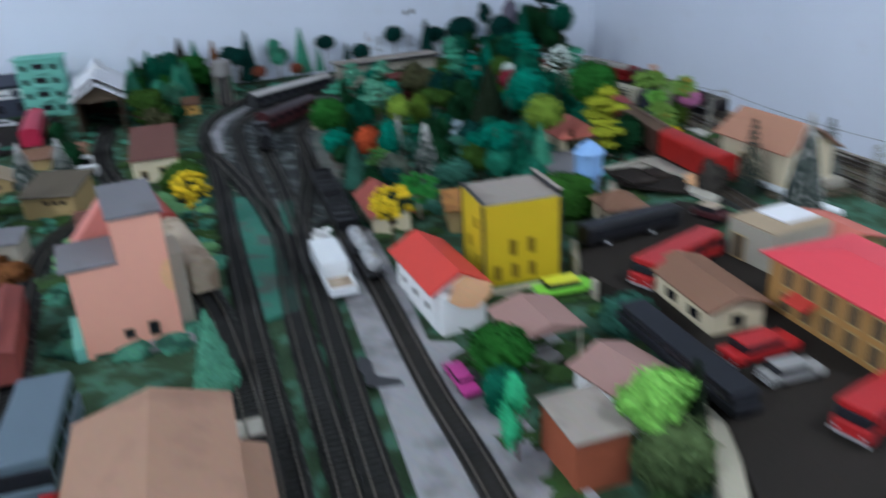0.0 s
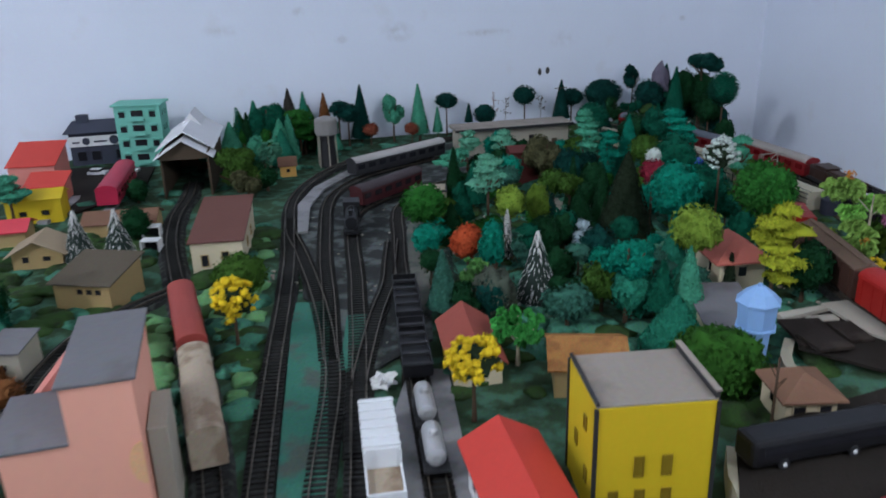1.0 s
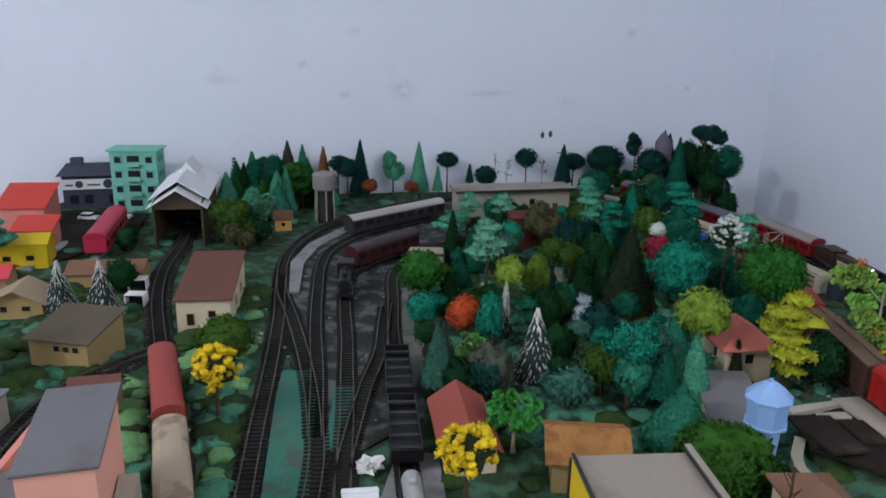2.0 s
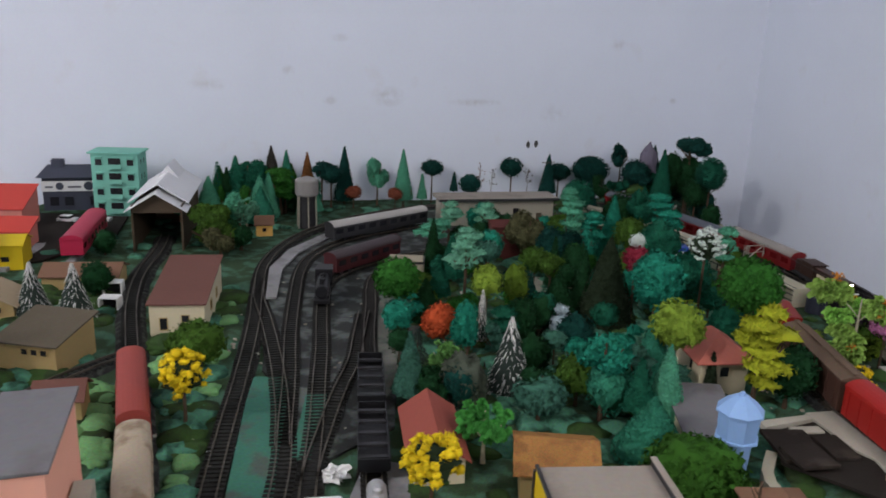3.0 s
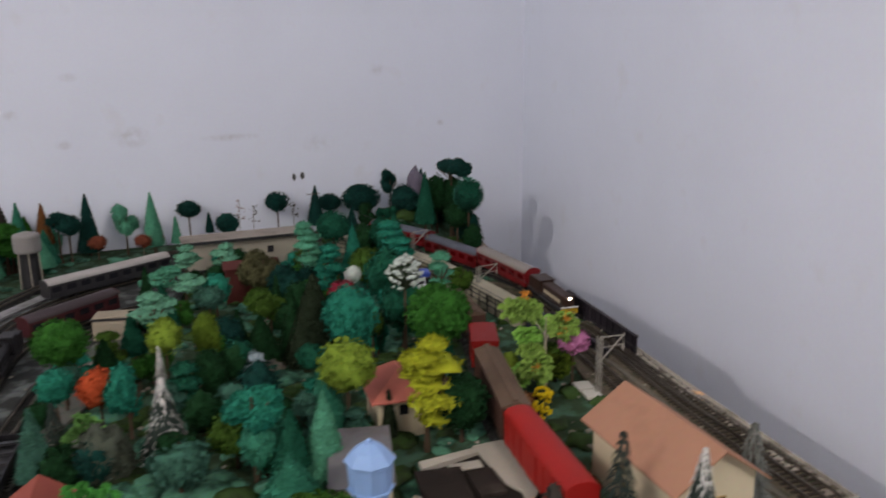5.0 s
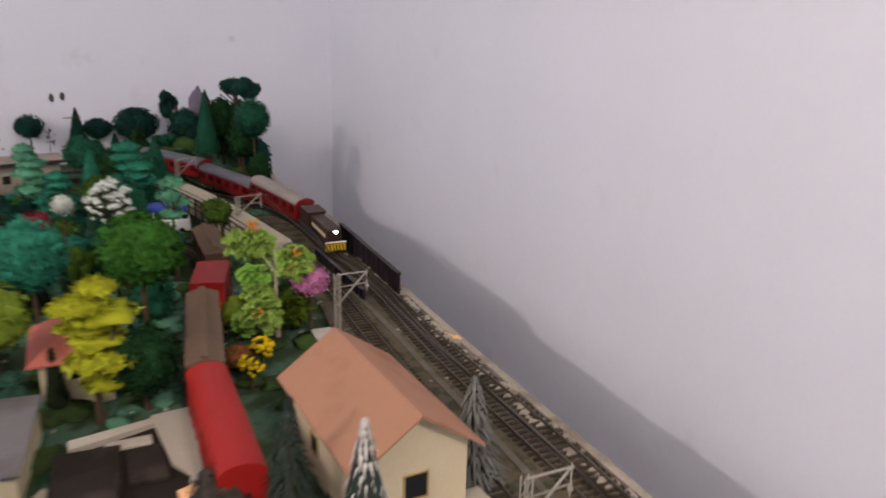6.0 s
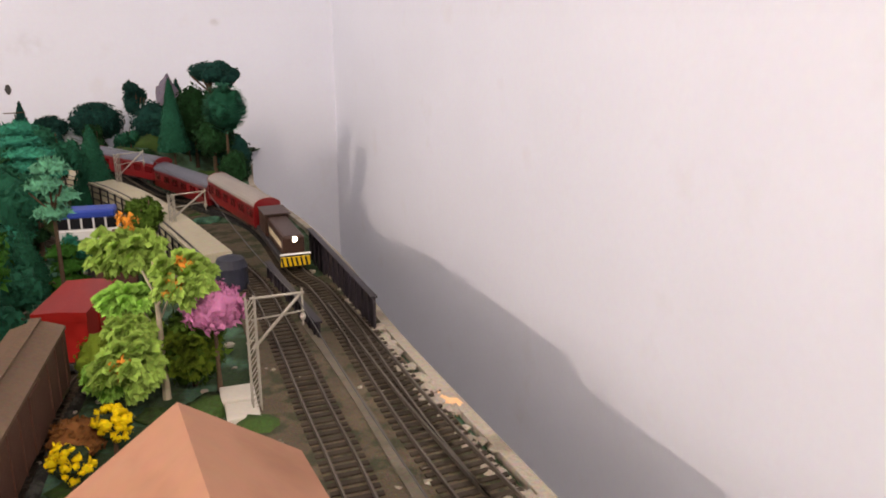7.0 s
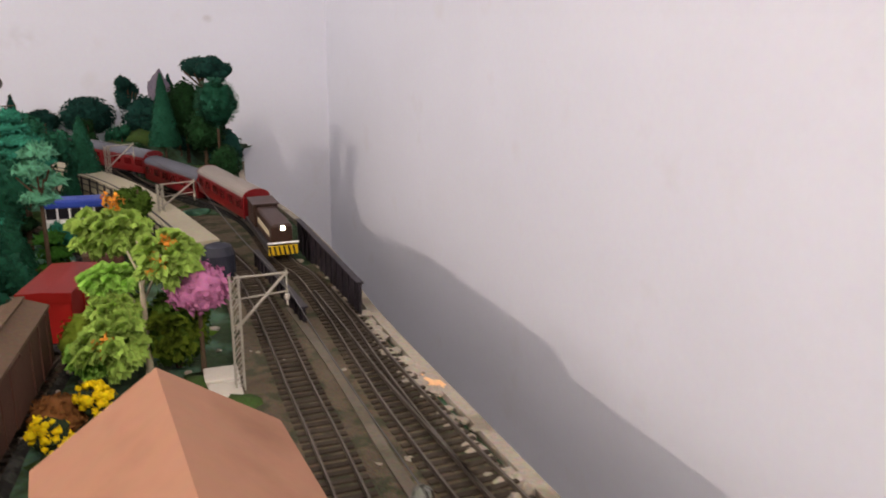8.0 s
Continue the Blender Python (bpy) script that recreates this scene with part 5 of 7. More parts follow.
# red-roofed white house by the siding
rw = house("red_roofed_house", "white card house with a red gable roof and peach gable", 0.1095, 1.160, 24, 0.060, 0.132, 0.050, 0.017, WHITEWALL, REDROOF, "gable_y", 0.008,
           windows=[("left", -0.04, 0.020, 0.012, 0.010), ("left", 0.0, 0.020, 0.012, 0.010), ("left", 0.04, 0.020, 0.012, 0.010)])
part("porch", Geo().box(-0.029, 0.026, -0.0795, -0.0665, -0.01, 0.046, b=0.001), WHITEWALL, rw, "white porch block")
gable = [(-0.020, 0.040), (-0.006, 0.029), (0.014, 0.024), (0.032, 0.036), (0.034, 0.051), (0.0, 0.0675), (-0.012, 0.0615)]
part("porch_gable", Geo().prism(gable, 0.0, 0.0014, pose(0, -0.0800, 0, 90)), PEACH, rw, "peach gable board")

house("brick_roofed_cottage", "cottage with a brick-red gable roof", 0.012, 1.452, 20, 0.056, 0.115, 0.028, 0.020, CREAMWALL, BRICKROOF, "gable_y", 0.006, windows=[("front", 0.0, 0.016, 0.012, 0.010)], category="cottage")
house("thatched_cottage", "cottage with a coarse orange-tan roof", 0.15, 1.428, 8, 0.074, 0.075, 0.036, 0.016, TANWALL, THATCH, "gable_x", 0.008, windows=[("left", 0.0, 0.018, 0.01, 0.01)], category="cottage")
house("grey_roofed_hut", "small hut with a plain grey roof", 0.315, 1.585, 10, 0.064, 0.105, 0.026, 0.012, CREAMWALL, GREYROOF, "lean", 0.004, category="hut")
house("coral_roofed_cottage", "cream cottage with a coral-red hipped roof", 0.341, 1.742, 18, 0.066, 0.082, 0.049, 0.031, CREAMWALL, CORALROOF, "hip", 0.010,
      windows=[("front", 0.0, 0.035, 0.012, 0.014), ("left", -0.012, 0.034, 0.010, 0.014)], category="cottage")
cr = house("cream_bungalow", "cream bungalow with a brown hipped roof", 0.367, 1.384, 14, 0.052, 0.056, 0.024, 0.020, CREAMWALL, BROWNROOF, "hip", 0.007,
           windows=[("front", -0.012, 0.013, 0.012, 0.010), ("front", 0.014, 0.013, 0.012, 0.010), ("left", 0.0, 0.013, 0.012, 0.010)], category="bungalow", base=0.012)
house("rose_roofed_cottage", "white cottage with a rose-brown roof", 0.30, 0.935, 33, 0.066, 0.085, 0.030, 0.012, WHITEWALL, ROSEROOF, "gable_y", 0.006,
      windows=[("left", -0.02, 0.016, 0.012, 0.012), ("left", 0.015, 0.016, 0.012, 0.012)], category="cottage")
house("brick_shop", "red brick shop with a flat grey roof", 0.243, 0.845, 20, 0.050, 0.066, 0.050, 0, BRICKWALL, PALEROOF, "flat", 0.003, category="shop")
pv = thing("pavilion", "open pavilion with a rose-brown roof on thin posts", "pavilion", pose(0.217, 1.037, 0, 0, 0, 22) @ Matrix.Diagonal((1.1, 1.1, 1.1, 1)))
part("roof", Geo().add([(-0.036, -0.036, 0.036), (0.036, -0.036, 0.036), (0.036, 0.036, 0.036), (-0.036, 0.036, 0.036), (0, -0.036, 0.046), (0, 0.036, 0.046)],
                       [(3, 2, 1, 0), (0, 1, 4), (2, 3, 5), (1, 2, 5, 4), (3, 0, 4, 5)]), ROSEROOF, pv)
for sx in (-1, 1):
    for sy in (-1, 1):
        part("post", Geo().rod((sx * 0.032, sy * 0.032, -0.01), (sx * 0.032, sy * 0.032, 0.0365), 0.0013), STONEWALL, pv)
part("plinth", Geo().box(-0.03, 0.03, -0.03, 0.03, -0.012, 0.003, b=0.001), PAVING, pv)

# street on the right
rb = house("ochre_building", "two-storey ochre brick building with a crimson roof", 0.552, 1.015, 19, 0.105, 0.17, 0.062, 0.014, ORANGEWALL, PINKROOF, "hip", 0.008, frame_mat=TANWALL, pane_mat=BROWNWALL,
           windows=[("left", u, z, 0.013, 0.019) for u in (-0.065, -0.035, -0.005, 0.025, 0.055) for z in (0.018, 0.046)] + [("front", u, z, 0.012, 0.016) for u in (-0.03, 0.0, 0.03) for z in (0.018, 0.046)], base=0.022)
part("awning", Geo().add([(-0.068, 0.012, 0.030), (-0.053, 0.012, 0.036), (-0.053, 0.045, 0.036), (-0.068, 0.045, 0.030), (-0.068, 0.012, 0.028), (-0.053, 0.012, 0.034), (-0.053, 0.045, 0.034), (-0.068, 0.045, 0.028)],
                         [(0, 1, 2, 3), (7, 6, 5, 4), (0, 4, 5, 1), (1, 5, 6, 2), (2, 6, 7, 3), (3, 7, 4, 0)]), REDROOF, rb, "small red awning")
house("brown_roofed_house", "cream house with a brown roof and dark windows", 0.407, 1.08, 17, 0.062, 0.122, 0.030, 0.010, CREAMWALL, BROWNROOF, "gable_y", 0.006, base=0.022,
      windows=[("left", -0.03, 0.014, 0.022, 0.012), ("left", 0.015, 0.014, 0.022, 0.012), ("front", 0.0, 0.014, 0.016, 0.016)])
tb = house("tan_block", "tan stone block with a white roof slab", 0.531, 1.205, 25, 0.090, 0.076, 0.050, 0, STONEWALL, TANROOF, "flat", 0.0, base=0.022, category="building",
           windows=[("left", 0.018, 0.018, 0.020, 0.030), ("front", -0.02, 0.024, 0.012, 0.014), ("front", 0.016, 0.024, 0.012, 0.014)], pane_mat=BROWNWALL, frame_mat=TANWALL)
part("roof_slab", Geo().box(-0.01, 0.04, -0.02, 0.03, 0.0528, 0.0555, b=0.0006), WHITEROOF, tb, "white roof slab")
house("orange_roofed_house", "low house with an orange-brown roof", 0.605, 1.225, 20, 0.07, 0.09, 0.026, 0.010, TANWALL, CORALROOF, "gable_y", 0.005, base=0.022)

# terracotta house by the inner track
th = house("terracotta_house", "cream house with a big plain terracotta roof", 0.639, 1.525, 21.5, 0.086, 0.150, 0.066, 0.030, CREAMWALL, PEACHROOF, "gable_y", 0.010, base=0.02,
           windows=[("front", 0.0, 0.036, 0.018, 0.020), ("left", 0.02, 0.03, 0.014, 0.016)], frame_mat=TANWALL)
part("step", Geo().box(0.02, 0.06, -0.095, -0.066, -0.004, 0.012, b=0.001), STONEWALL, th, "grey side step")

# left side: station house, cottages, shed, flats, shop
st = house("station_house", "cream station house with a brown lean-to roof", -0.468, 1.770, 20, 0.080, 0.19, 0.048, 0.018, CREAMWALL, DARKROOF, "lean", 0.004,
           windows=[("front", -0.02, 0.018, 0.010, 0.018), ("front", 0.012, 0.026, 0.010, 0.010), ("right", 0.03, 0.025, 0.012, 0.014), ("right", -0.03, 0.025, 0.012, 0.014)], frame_mat=TANWALL)
house("khaki_roofed_cottage", "tan cottage with a dull khaki roof", -0.556, 1.550, 3, 0.086, 0.088, 0.041, 0.014, TANWALL, KHAKIROOF, "lean", 0.006,
      windows=[("front", -0.002 + 0.014 * i, 0.030, 0.009, 0.008) for i in range(3)], category="cottage")
house("tan_cottage", "small cottage with a tan gable roof", -0.755, 1.680, 22, 0.078, 0.062, 0.024, 0.020, TANWALL, TANROOF, "gable_y", 0.009,
      windows=[("front", -0.018, 0.014, 0.010, 0.010), ("front", 0.015, 0.014, 0.012, 0.008)], category="cottage")
house("brown_hut", "low hut with a brown roof behind the snowy firs", -0.715, 1.85, 20, 0.125, 0.066, 0.022, 0.014, TANWALL, BROWNROOF, "gable_x", 0.005, category="hut")
house("yellow_shop", "yellow shop with a low yellow roof", -0.930, 1.893, 25, 0.10, 0.062, 0.044, 0.012, YELLOWWALL, YELLOWWALL, "gable_x", 0.004,
      windows=[("front", -0.02, 0.018, 0.014, 0.010), ("front", 0.02, 0.018, 0.014, 0.010)], category="shop")
house("red_roofed_shop", "shop with a broad red roof", -1.105, 2.125, 20, 0.098, 0.10, 0.052, 0.032, CORALWALL, REDROOF, "lean", 0.004, category="shop")
house("red_roofed_stall", "low stall with a bright red sloping roof", -0.990, 2.005, 20, 0.075, 0.055, 0.036, 0.016, CORALWALL, REDROOF, "lean", 0.004, category="stall")
house("red_roofed_cottage", "cottage with a bright red roof", -0.875, 1.735, 25, 0.085, 0.06, 0.034, 0.012, TANWALL, PINKROOF, "gable_x", 0.006, category="cottage")

sh = thing("engine_shed", "brown engine shed with a two-level white roof", "shed", pose(-0.708, 2.075, 0, 0, 0, 22))
part("wall", Geo().box(-0.05, -0.046, 0, 0.25, -0.01, 0.092).box(0.046, 0.05, 0, 0.25, -0.01, 0.092).box(-0.046, 0.046, 0.246, 0.25, -0.01, 0.092), BROWNWALL, sh)
part("gable", Geo().add([(-0.05, 0, 0.078), (0.05, 0, 0.078), (0.05, 0, 0.086), (0, 0, 0.117), (-0.05, 0, 0.086), (-0.05, 0.004, 0.078), (0.05, 0.004, 0.078), (0.05, 0.004, 0.086), (0, 0.004, 0.117), (-0.05, 0.004, 0.086)],
                        [(0, 1, 2, 3, 4), (9, 8, 7, 6, 5), (0, 5, 6, 1), (1, 6, 7, 2), (2, 7, 8, 3), (3, 8, 9, 4), (4, 9, 5, 0)]), BROWNWALL, sh)
for lift, half, y0, y1, k in ((0.0, 0.061, -0.012, 0.05, 0.038), (0.012, 0.060, 0.022, 0.262, 0.038)):
    g = Geo()
    for s in (-1, 1):
        e = [(0, y0, 0.1185 + lift), (s * half, y0, 0.1185 + lift - k), (s * half, y1, 0.1185 + lift - k), (0, y1, 0.1185 + lift)]
        g.add(e + [(p[0], p[1], p[2] + 0.0025) for p in e], [(0, 1, 2, 3), (7, 6, 5, 4), (0, 4, 5, 1), (1, 5, 6, 2), (2, 6, 7, 3), (3, 7, 4, 0)])
    part("roof", g, WHITEROOF, sh)
part("dormer", Geo().add([(-0.022, 0.16, 0.120), (0.022, 0.16, 0.120), (0, 0.16, 0.147), (-0.022, 0.255, 0.120), (0.022, 0.255, 0.120), (0, 0.255, 0.147)], [(0, 1, 2), (5, 4, 3), (1, 4, 5, 2), (0, 2, 5, 3), (0, 3, 4, 1)]), WHITEROOF, sh)

fl = thing("block_of_flats", "four-storey mint-green block of flats", "flats", pose(-0.965, 2.335, 0, 0, 0, 17))
part("wall", Geo().box(-0.054, 0.054, -0.03, 0.04, -0.01, 0.146, b=0.001), GREENWALL, fl)
part("roof", Geo().box(-0.060, 0.060, -0.036, 0.044, 0.1465, 0.151, b=0.001), GREENWALL, fl)
for row in range(4):
    z = 0.020 + row * 0.0355
    for u in (-0.036, 0.0, 0.036):
        if u:
            window(fl, pose(u, -0.0305, z), 0.015, 0.014, GREENWALL)
            part("shade_board", Geo().box(u - 0.009, u + 0.009, -0.036, -0.0302, z + 0.010, z + 0.012), GREENWALL, fl)
        else:
            part("balcony", Geo().box(-0.017, 0.017, -0.042, -0.0302, z - 0.014, z - 0.012).box(-0.017, 0.017, -0.042, -0.041, z - 0.012, z - 0.003), GREENWALL, fl)
            part("balcony_door", Geo().box(-0.014, 0.014, -0.0312, -0.0302, z - 0.012, z + 0.010), PANE, fl)
    for u in (-0.012, 0.012):
        window(fl, pose(0.0545, u, z, 0, 0, 90), 0.010, 0.014, GREENWALL)

sp = thing("corner_shop", "slate-blue two-storey shop with a white sign band", "shop", pose(-1.098, 2.35, 0, 0, 0, 27))
part("wall", Geo().box(-0.07, 0.07, -0.03, 0.03, -0.01, 0.078, b=0.001), NAVYWALL, sp)
part("sign_band", Geo().box(-0.071, 0.071, -0.0345, -0.0302, 0.045, 0.070, b=0.0005), WHITEWALL, sp, "white sign band")
for u, r in ((-0.03, 0.009), (0.035, 0.011)):
    part("sign_disc", Geo().rings([(r, 0), (r, 0.0012)], 18, pose(u, -0.0347, 0.058, 90)), NAVYROOF, sp, "dark round sign")
for u0, u1 in ((-0.062, -0.045), (-0.012, 0.018)):
    part("sign_bar", Geo().box(u0, u1, -0.0355, -0.0346, 0.054, 0.058), NAVYROOF, sp)
part("roof", Geo().add([(-0.08, -0.045, 0.08), (0.08, -0.045, 0.08), (0.08, 0.04, 0.08), (-0.08, 0.04, 0.08), (-0.06, 0.0, 0.105), (0.075, 0.0, 0.105)],
                       [(3, 2, 1, 0), (0, 1, 5, 4), (1, 2, 5), (2, 3, 4, 5), (3, 0, 4)]), NAVYROOF, sp)
part("chimney", Geo().box(-0.05, -0.022, -0.01, 0.012, 0.09, 0.118, b=0.001), NAVYROOF, sp)
for u in (-0.045, -0.012, 0.045):
    window(sp, pose(u, -0.0304, 0.020), 0.020, 0.022, NAVYWALL)

# far side: long station block, dark red store, water tank, hut
lg = thing("station_block", "long low beige station block with a grey roof", "station", pose(-0.085, 2.555, 0, 0, 0, 25))
part("wall", Geo().box(-0.142, 0.142, -0.03, 0.03, -0.01, 0.062, b=0.001), STONEWALL, lg)
part("roof", Geo().box(-0.150, 0.150, -0.042, 0.036, 0.0625, 0.070, b=0.0015), PALEROOF, lg)
part("roof_edge", Geo().box(-0.151, 0.151, -0.0435, -0.0423, 0.063, 0.069), DARKMETAL, lg)
for u in (-0.06, 0.045):
    window(lg, pose(u, -0.0305, 0.035), 0.014, 0.016, STONEWALL)
part("door", Geo().box(0.098, 0.112, -0.0312, -0.0302, 0.0, 0.03), BROWNWALL, lg)
house("maroon_store", "dark maroon store under the trees", -0.005, 2.29, 20, 0.10, 0.06, 0.066, 0.008, mat("maroon_boards", (0.085, 0.016, 0.013), 0.7, 0.2, 40, 0.2), mat("maroon_boards_roof", (0.10, 0.022, 0.018), 0.7, 0.2, 40, 0.2), "gable_x", 0.004, category="store")

tk = thing("water_tank", "round white water tank on a dark stand", "water tank", pose(-0.50, 2.365, 0))
part("stand", Geo().rings([(0.021, -0.01), (0.018, 0.06), (0.020, 0.072)], 14), DARKMETAL, tk)
for a in range(6):
    c, s = math.cos(a * math.pi / 3), math.sin(a * math.pi / 3)
    part("leg", Geo().rod((c * 0.024, s * 0.024, -0.005), (c * 0.022, s * 0.022, 0.078), 0.0015), STONEWALL, tk)
part("tank", Geo().rings([(0.025, 0.074), (0.027, 0.078), (0.027, 0.108), (0.025, 0.112), (0.004, 0.118)], 20), mat("dull_white_plastic", (0.25, 0.235, 0.225), 0.6, 0.15, 50, 0.05), tk, smooth=False)
house("orange_hut", "tiny orange hut with a dark roof beside the curve", -0.562, 2.265, 25, 0.036, 0.03, 0.026, 0.014, SUNYELLOW, BROWNROOF, "gable_x", 0.004, windows=[("front", 0.0, 0.013, 0.008, 0.008)], category="hut")

bh = thing("beige_hut", "low beige hut with a rounded body and dark eaves", "hut", pose(-0.178, 2.055, 0, 0, 0, 12))
part("wall", Geo().box(-0.034, 0.034, -0.021, 0.021, -0.006, 0.036, b=0.006), TANWALLPALE, bh)
part("eaves", Geo().box(-0.035, 0.035, -0.022, 0.022, 0.0362, 0.0385, b=0.0008), DARKMETAL, bh, "thin dark eaves")
part("roof", Geo().box(-0.032, 0.032, -0.019, 0.019, 0.0387, 0.042, b=0.0012), TANWALLPALE, bh)

# light blue water tower
bt = thing("water_tower", "pale blue eight-sided plastic water tower", "water tower", pose(0.339, 1.494, 0.004, 0, 0, 10))
part("lower_drum", Geo().rings([(0.0150, -0.010), (0.0158, 0.002), (0.0178, 0.040), (0.0170, 0.0415)], 8), LIGHTBLUE, bt)
part("tank", Geo().rings([(0.0195, 0.0417), (0.0212, 0.044), (0.0232, 0.073), (0.0225, 0.0755)], 8), LIGHTBLUE, bt)
part("band", Geo().rings([(0.0218, 0.0440), (0.0236, 0.0445), (0.0238, 0.0470), (0.0222, 0.0475)], 8), LIGHTBLUE, bt)
part("roof", Geo().rings([(0.0256, 0.0757), (0.0260, 0.0780), (0.0165, 0.088), (0.006, 0.0955)], 8), LIGHTBLUE, bt)
part("finial", Geo().rings([(0.003, 0.0955), (0.0024, 0.099)], 8), LIGHTBLUE, bt)

# dark sheets stacked in the yard, a white tube beside the tracks
bp = thing("bare_tree", "dark bare little tree in front of the bungalow", "tree", pose(0.331, 1.325, 0.012))
part("trunk", Geo().rings([(0.0022, -0.004), (0.0014, 0.04), (0.0012, 0.085)], 7), BARK, bp)
for a, z in ((0.4, 0.05), (2.3, 0.062), (4.0, 0.07), (5.2, 0.056)):
    part("twig", Geo().rod((0, 0, z), (0.010 * math.cos(a), 0.010 * math.sin(a), z + 0.012), 0.0006, 5), BARK, bp)
for x, y, z, rz, w, d in ((0.410, 1.535, 0.0242, 14, 0.052, 0.070), (0.418, 1.505, 0.0292, 22, 0.044, 0.045), (0.455, 1.545, 0.0242, 18, 0.03, 0.05)):
    bs = thing("dark_sheet", "dark brown wooden sheet lying in the asphalt yard", "sheet", pose(x, y, z, 0, 0, rz), "dark sheets")
    part("board", Geo().box(-w / 2, w / 2, -d / 2, d / 2, 0, 0.0046, b=0.0008), SHEET, bs)
pc = thing("cream_plate", "small cream plate on the yard", "plate", pose(0.432, 1.580, 0.0242, 0, 0, 18))
part("plate", Geo().box(-0.019, 0.019, -0.007, 0.007, 0, 0.003, b=0.0008), WHITEPAVE, pc)
wt = thing("white_tube", "white plastic tube lying beside the terracotta house", "tube", pose(0.634, 1.405, 0.0205, 0, 0, 25))
part("tube", Geo().rings([(0.003, -0.078), (0.0055, -0.076), (0.0055, 0.076), (0.003, 0.078)], 14, pose(0, 0, 0.0055, -90)), CARWHITE, wt, smooth=True)

# small huts beside the salmon house, white crates by the snowy firs, small odds and ends
house("grey_hut", "pale grey hut with a flat slate-grey roof", -0.528, 1.338, 12, 0.040, 0.050, 0.034, 0.006, STONEWALL, GREYROOF, "lean", 0.003, windows=[("front", 0.0, 0.016, 0.008, 0.008)], category="hut")
house("maroon_roofed_hut", "low hut with a dark maroon gable roof", -0.428, 1.412, 25, 0.050, 0.046, 0.034, 0.014, TANWALL, DARKROOF, "gable_x", 0.005, windows=[("front", 0.0, 0.016, 0.008, 0.008)], category="hut")
for x, y, rz in ((-0.640, 1.822, 20), (-0.598, 1.752, 12)):
    wc = thing("white_crate", "small white crate with an open dark side", "crate", pose(x, y, 0.0, 0, 0, rz), "white crates")
    part("top", Geo().box(-0.016, 0.016, -0.011, 0.011, 0.018, 0.020, b=0.0005), WHITEWALL, wc)
    part("back", Geo().box(-0.016, 0.016, 0.009, 0.011, -0.004, 0.0178), WHITEWALL, wc)
    for s in (-1, 1):
        part("side", Geo().box(s * 0.015 - 0.001, s * 0.015 + 0.001, -0.011, 0.0088, -0.004, 0.0178), WHITEWALL, wc)
    part("inside", Geo().box(-0.0138, 0.0138, 0.004, 0.0086, -0.004, 0.0176), PANE, wc)
mp = thing("mint_plate", "small pale mint plate behind the brown hall", "plate", pose(-0.066, 0.902, 0.0, 0, 0, 20))
part("plate", Geo().box(-0.018, 0.018, -0.014, 0.014, -0.004, 0.005, b=0.0008), WHITEPAVE, mp)
rd = thing("red_barrel", "small red barrel beside the grey-blue bus", "barrel", pose(-0.200, 0.800, 0.0))
part("barrel", Geo().rings([(0.008, -0.004), (0.0095, 0.006), (0.0095, 0.014), (0.008, 0.022), (0.002, 0.0225)], 14), CARRED, rd)
pl = thing("pink_lump", "crumpled pale pink lump on the cream paving", "lump", pose(0.499, 1.484, 0.026))
part("crumple", Geo().blob((0, 0, 0.006), (0.010, 0.012, 0.009), random.Random(8), 0.5, 2, 3), PEACH, pl)

# ---- rolling stock ----
def bogie(parent, y, w=0.022):
    g = Geo().box(-w / 2 * 0.7, w / 2 * 0.7, -0.016, 0.016, 0.004, 0.009, b=0.0006)
    b = part("bogie", g, DARKMETAL, parent, at=pose(0, y, 0))
    for yy in (-0.011, 0.011):
        for s in (-1, 1):
            part("wheel", Geo().rings([(0.0052, -0.0014), (0.0052, 0.0014)], 12, pose(s * 0.0083, yy, 0.0052, 0, 90)), DARKMETAL, b)


def coach(name, label, at, length, body, roof, windows=8, width=0.034, height=0.046, group="coaches of the red train", end_mat=None, pane=None):
    ob = thing(name, label, "railway coach", at, group)
    pane = pane or COACHPANE
    a, b = width / 2, length / 2 - 0.003
    part("body", Geo().box(-a, a, -b, b, 0.009, height - 0.010, b=0.0012), body, ob)
    prof = [(a * math.cos(t), height - 0.0103 + 0.010 * math.sin(t)) for t in [math.pi * i / 10 for i in range(11)]]
    n = len(prof)
    vs = [(x, y, z) for y in (-b - 0.0005, b + 0.0005) for x, z in prof]
    part("roof", Geo().add(vs, [(i, n + i, n + i + 1, i + 1) for i in range(n - 1)] + [tuple(range(n)), tuple(range(2 * n - 1, n - 1, -1)), (0, n - 1, 2 * n - 1, n)]), roof, ob, smooth=False)
    for s in (-1, 1):
        part("end_board", Geo().add([(x * 1.01, 0, z + 0.0004) for x, z in prof] + [(x * 1.01, 0.0016, z + 0.0004) for x, z in prof],
                                    [tuple(range(n)), tuple(range(2 * n - 1, n - 1, -1))] + [(i, i + 1, n + i + 1, n + i) for i in range(n - 1)]), end_mat or body, ob, at=pose(0, s * (b + 0.0006) - (0.0016 if s < 0 else 0), 0))
        for i in range(windows):
            y = -b + 2 * b * (i + 0.5) / windows
            part("window", Geo().box(s * a - 0.0006, s * a + 0.0006, y - b / windows * 0.6, y + b / windows * 0.6, 0.021, 0.031), pane, ob)
        bogie(ob, s * b * 0.66)
    part("underframe", Geo().box(-a * 0.6, a * 0.6, -b * 0.35, b * 0.35, 0.004, 0.0088), DARKMETAL, ob)
    return ob


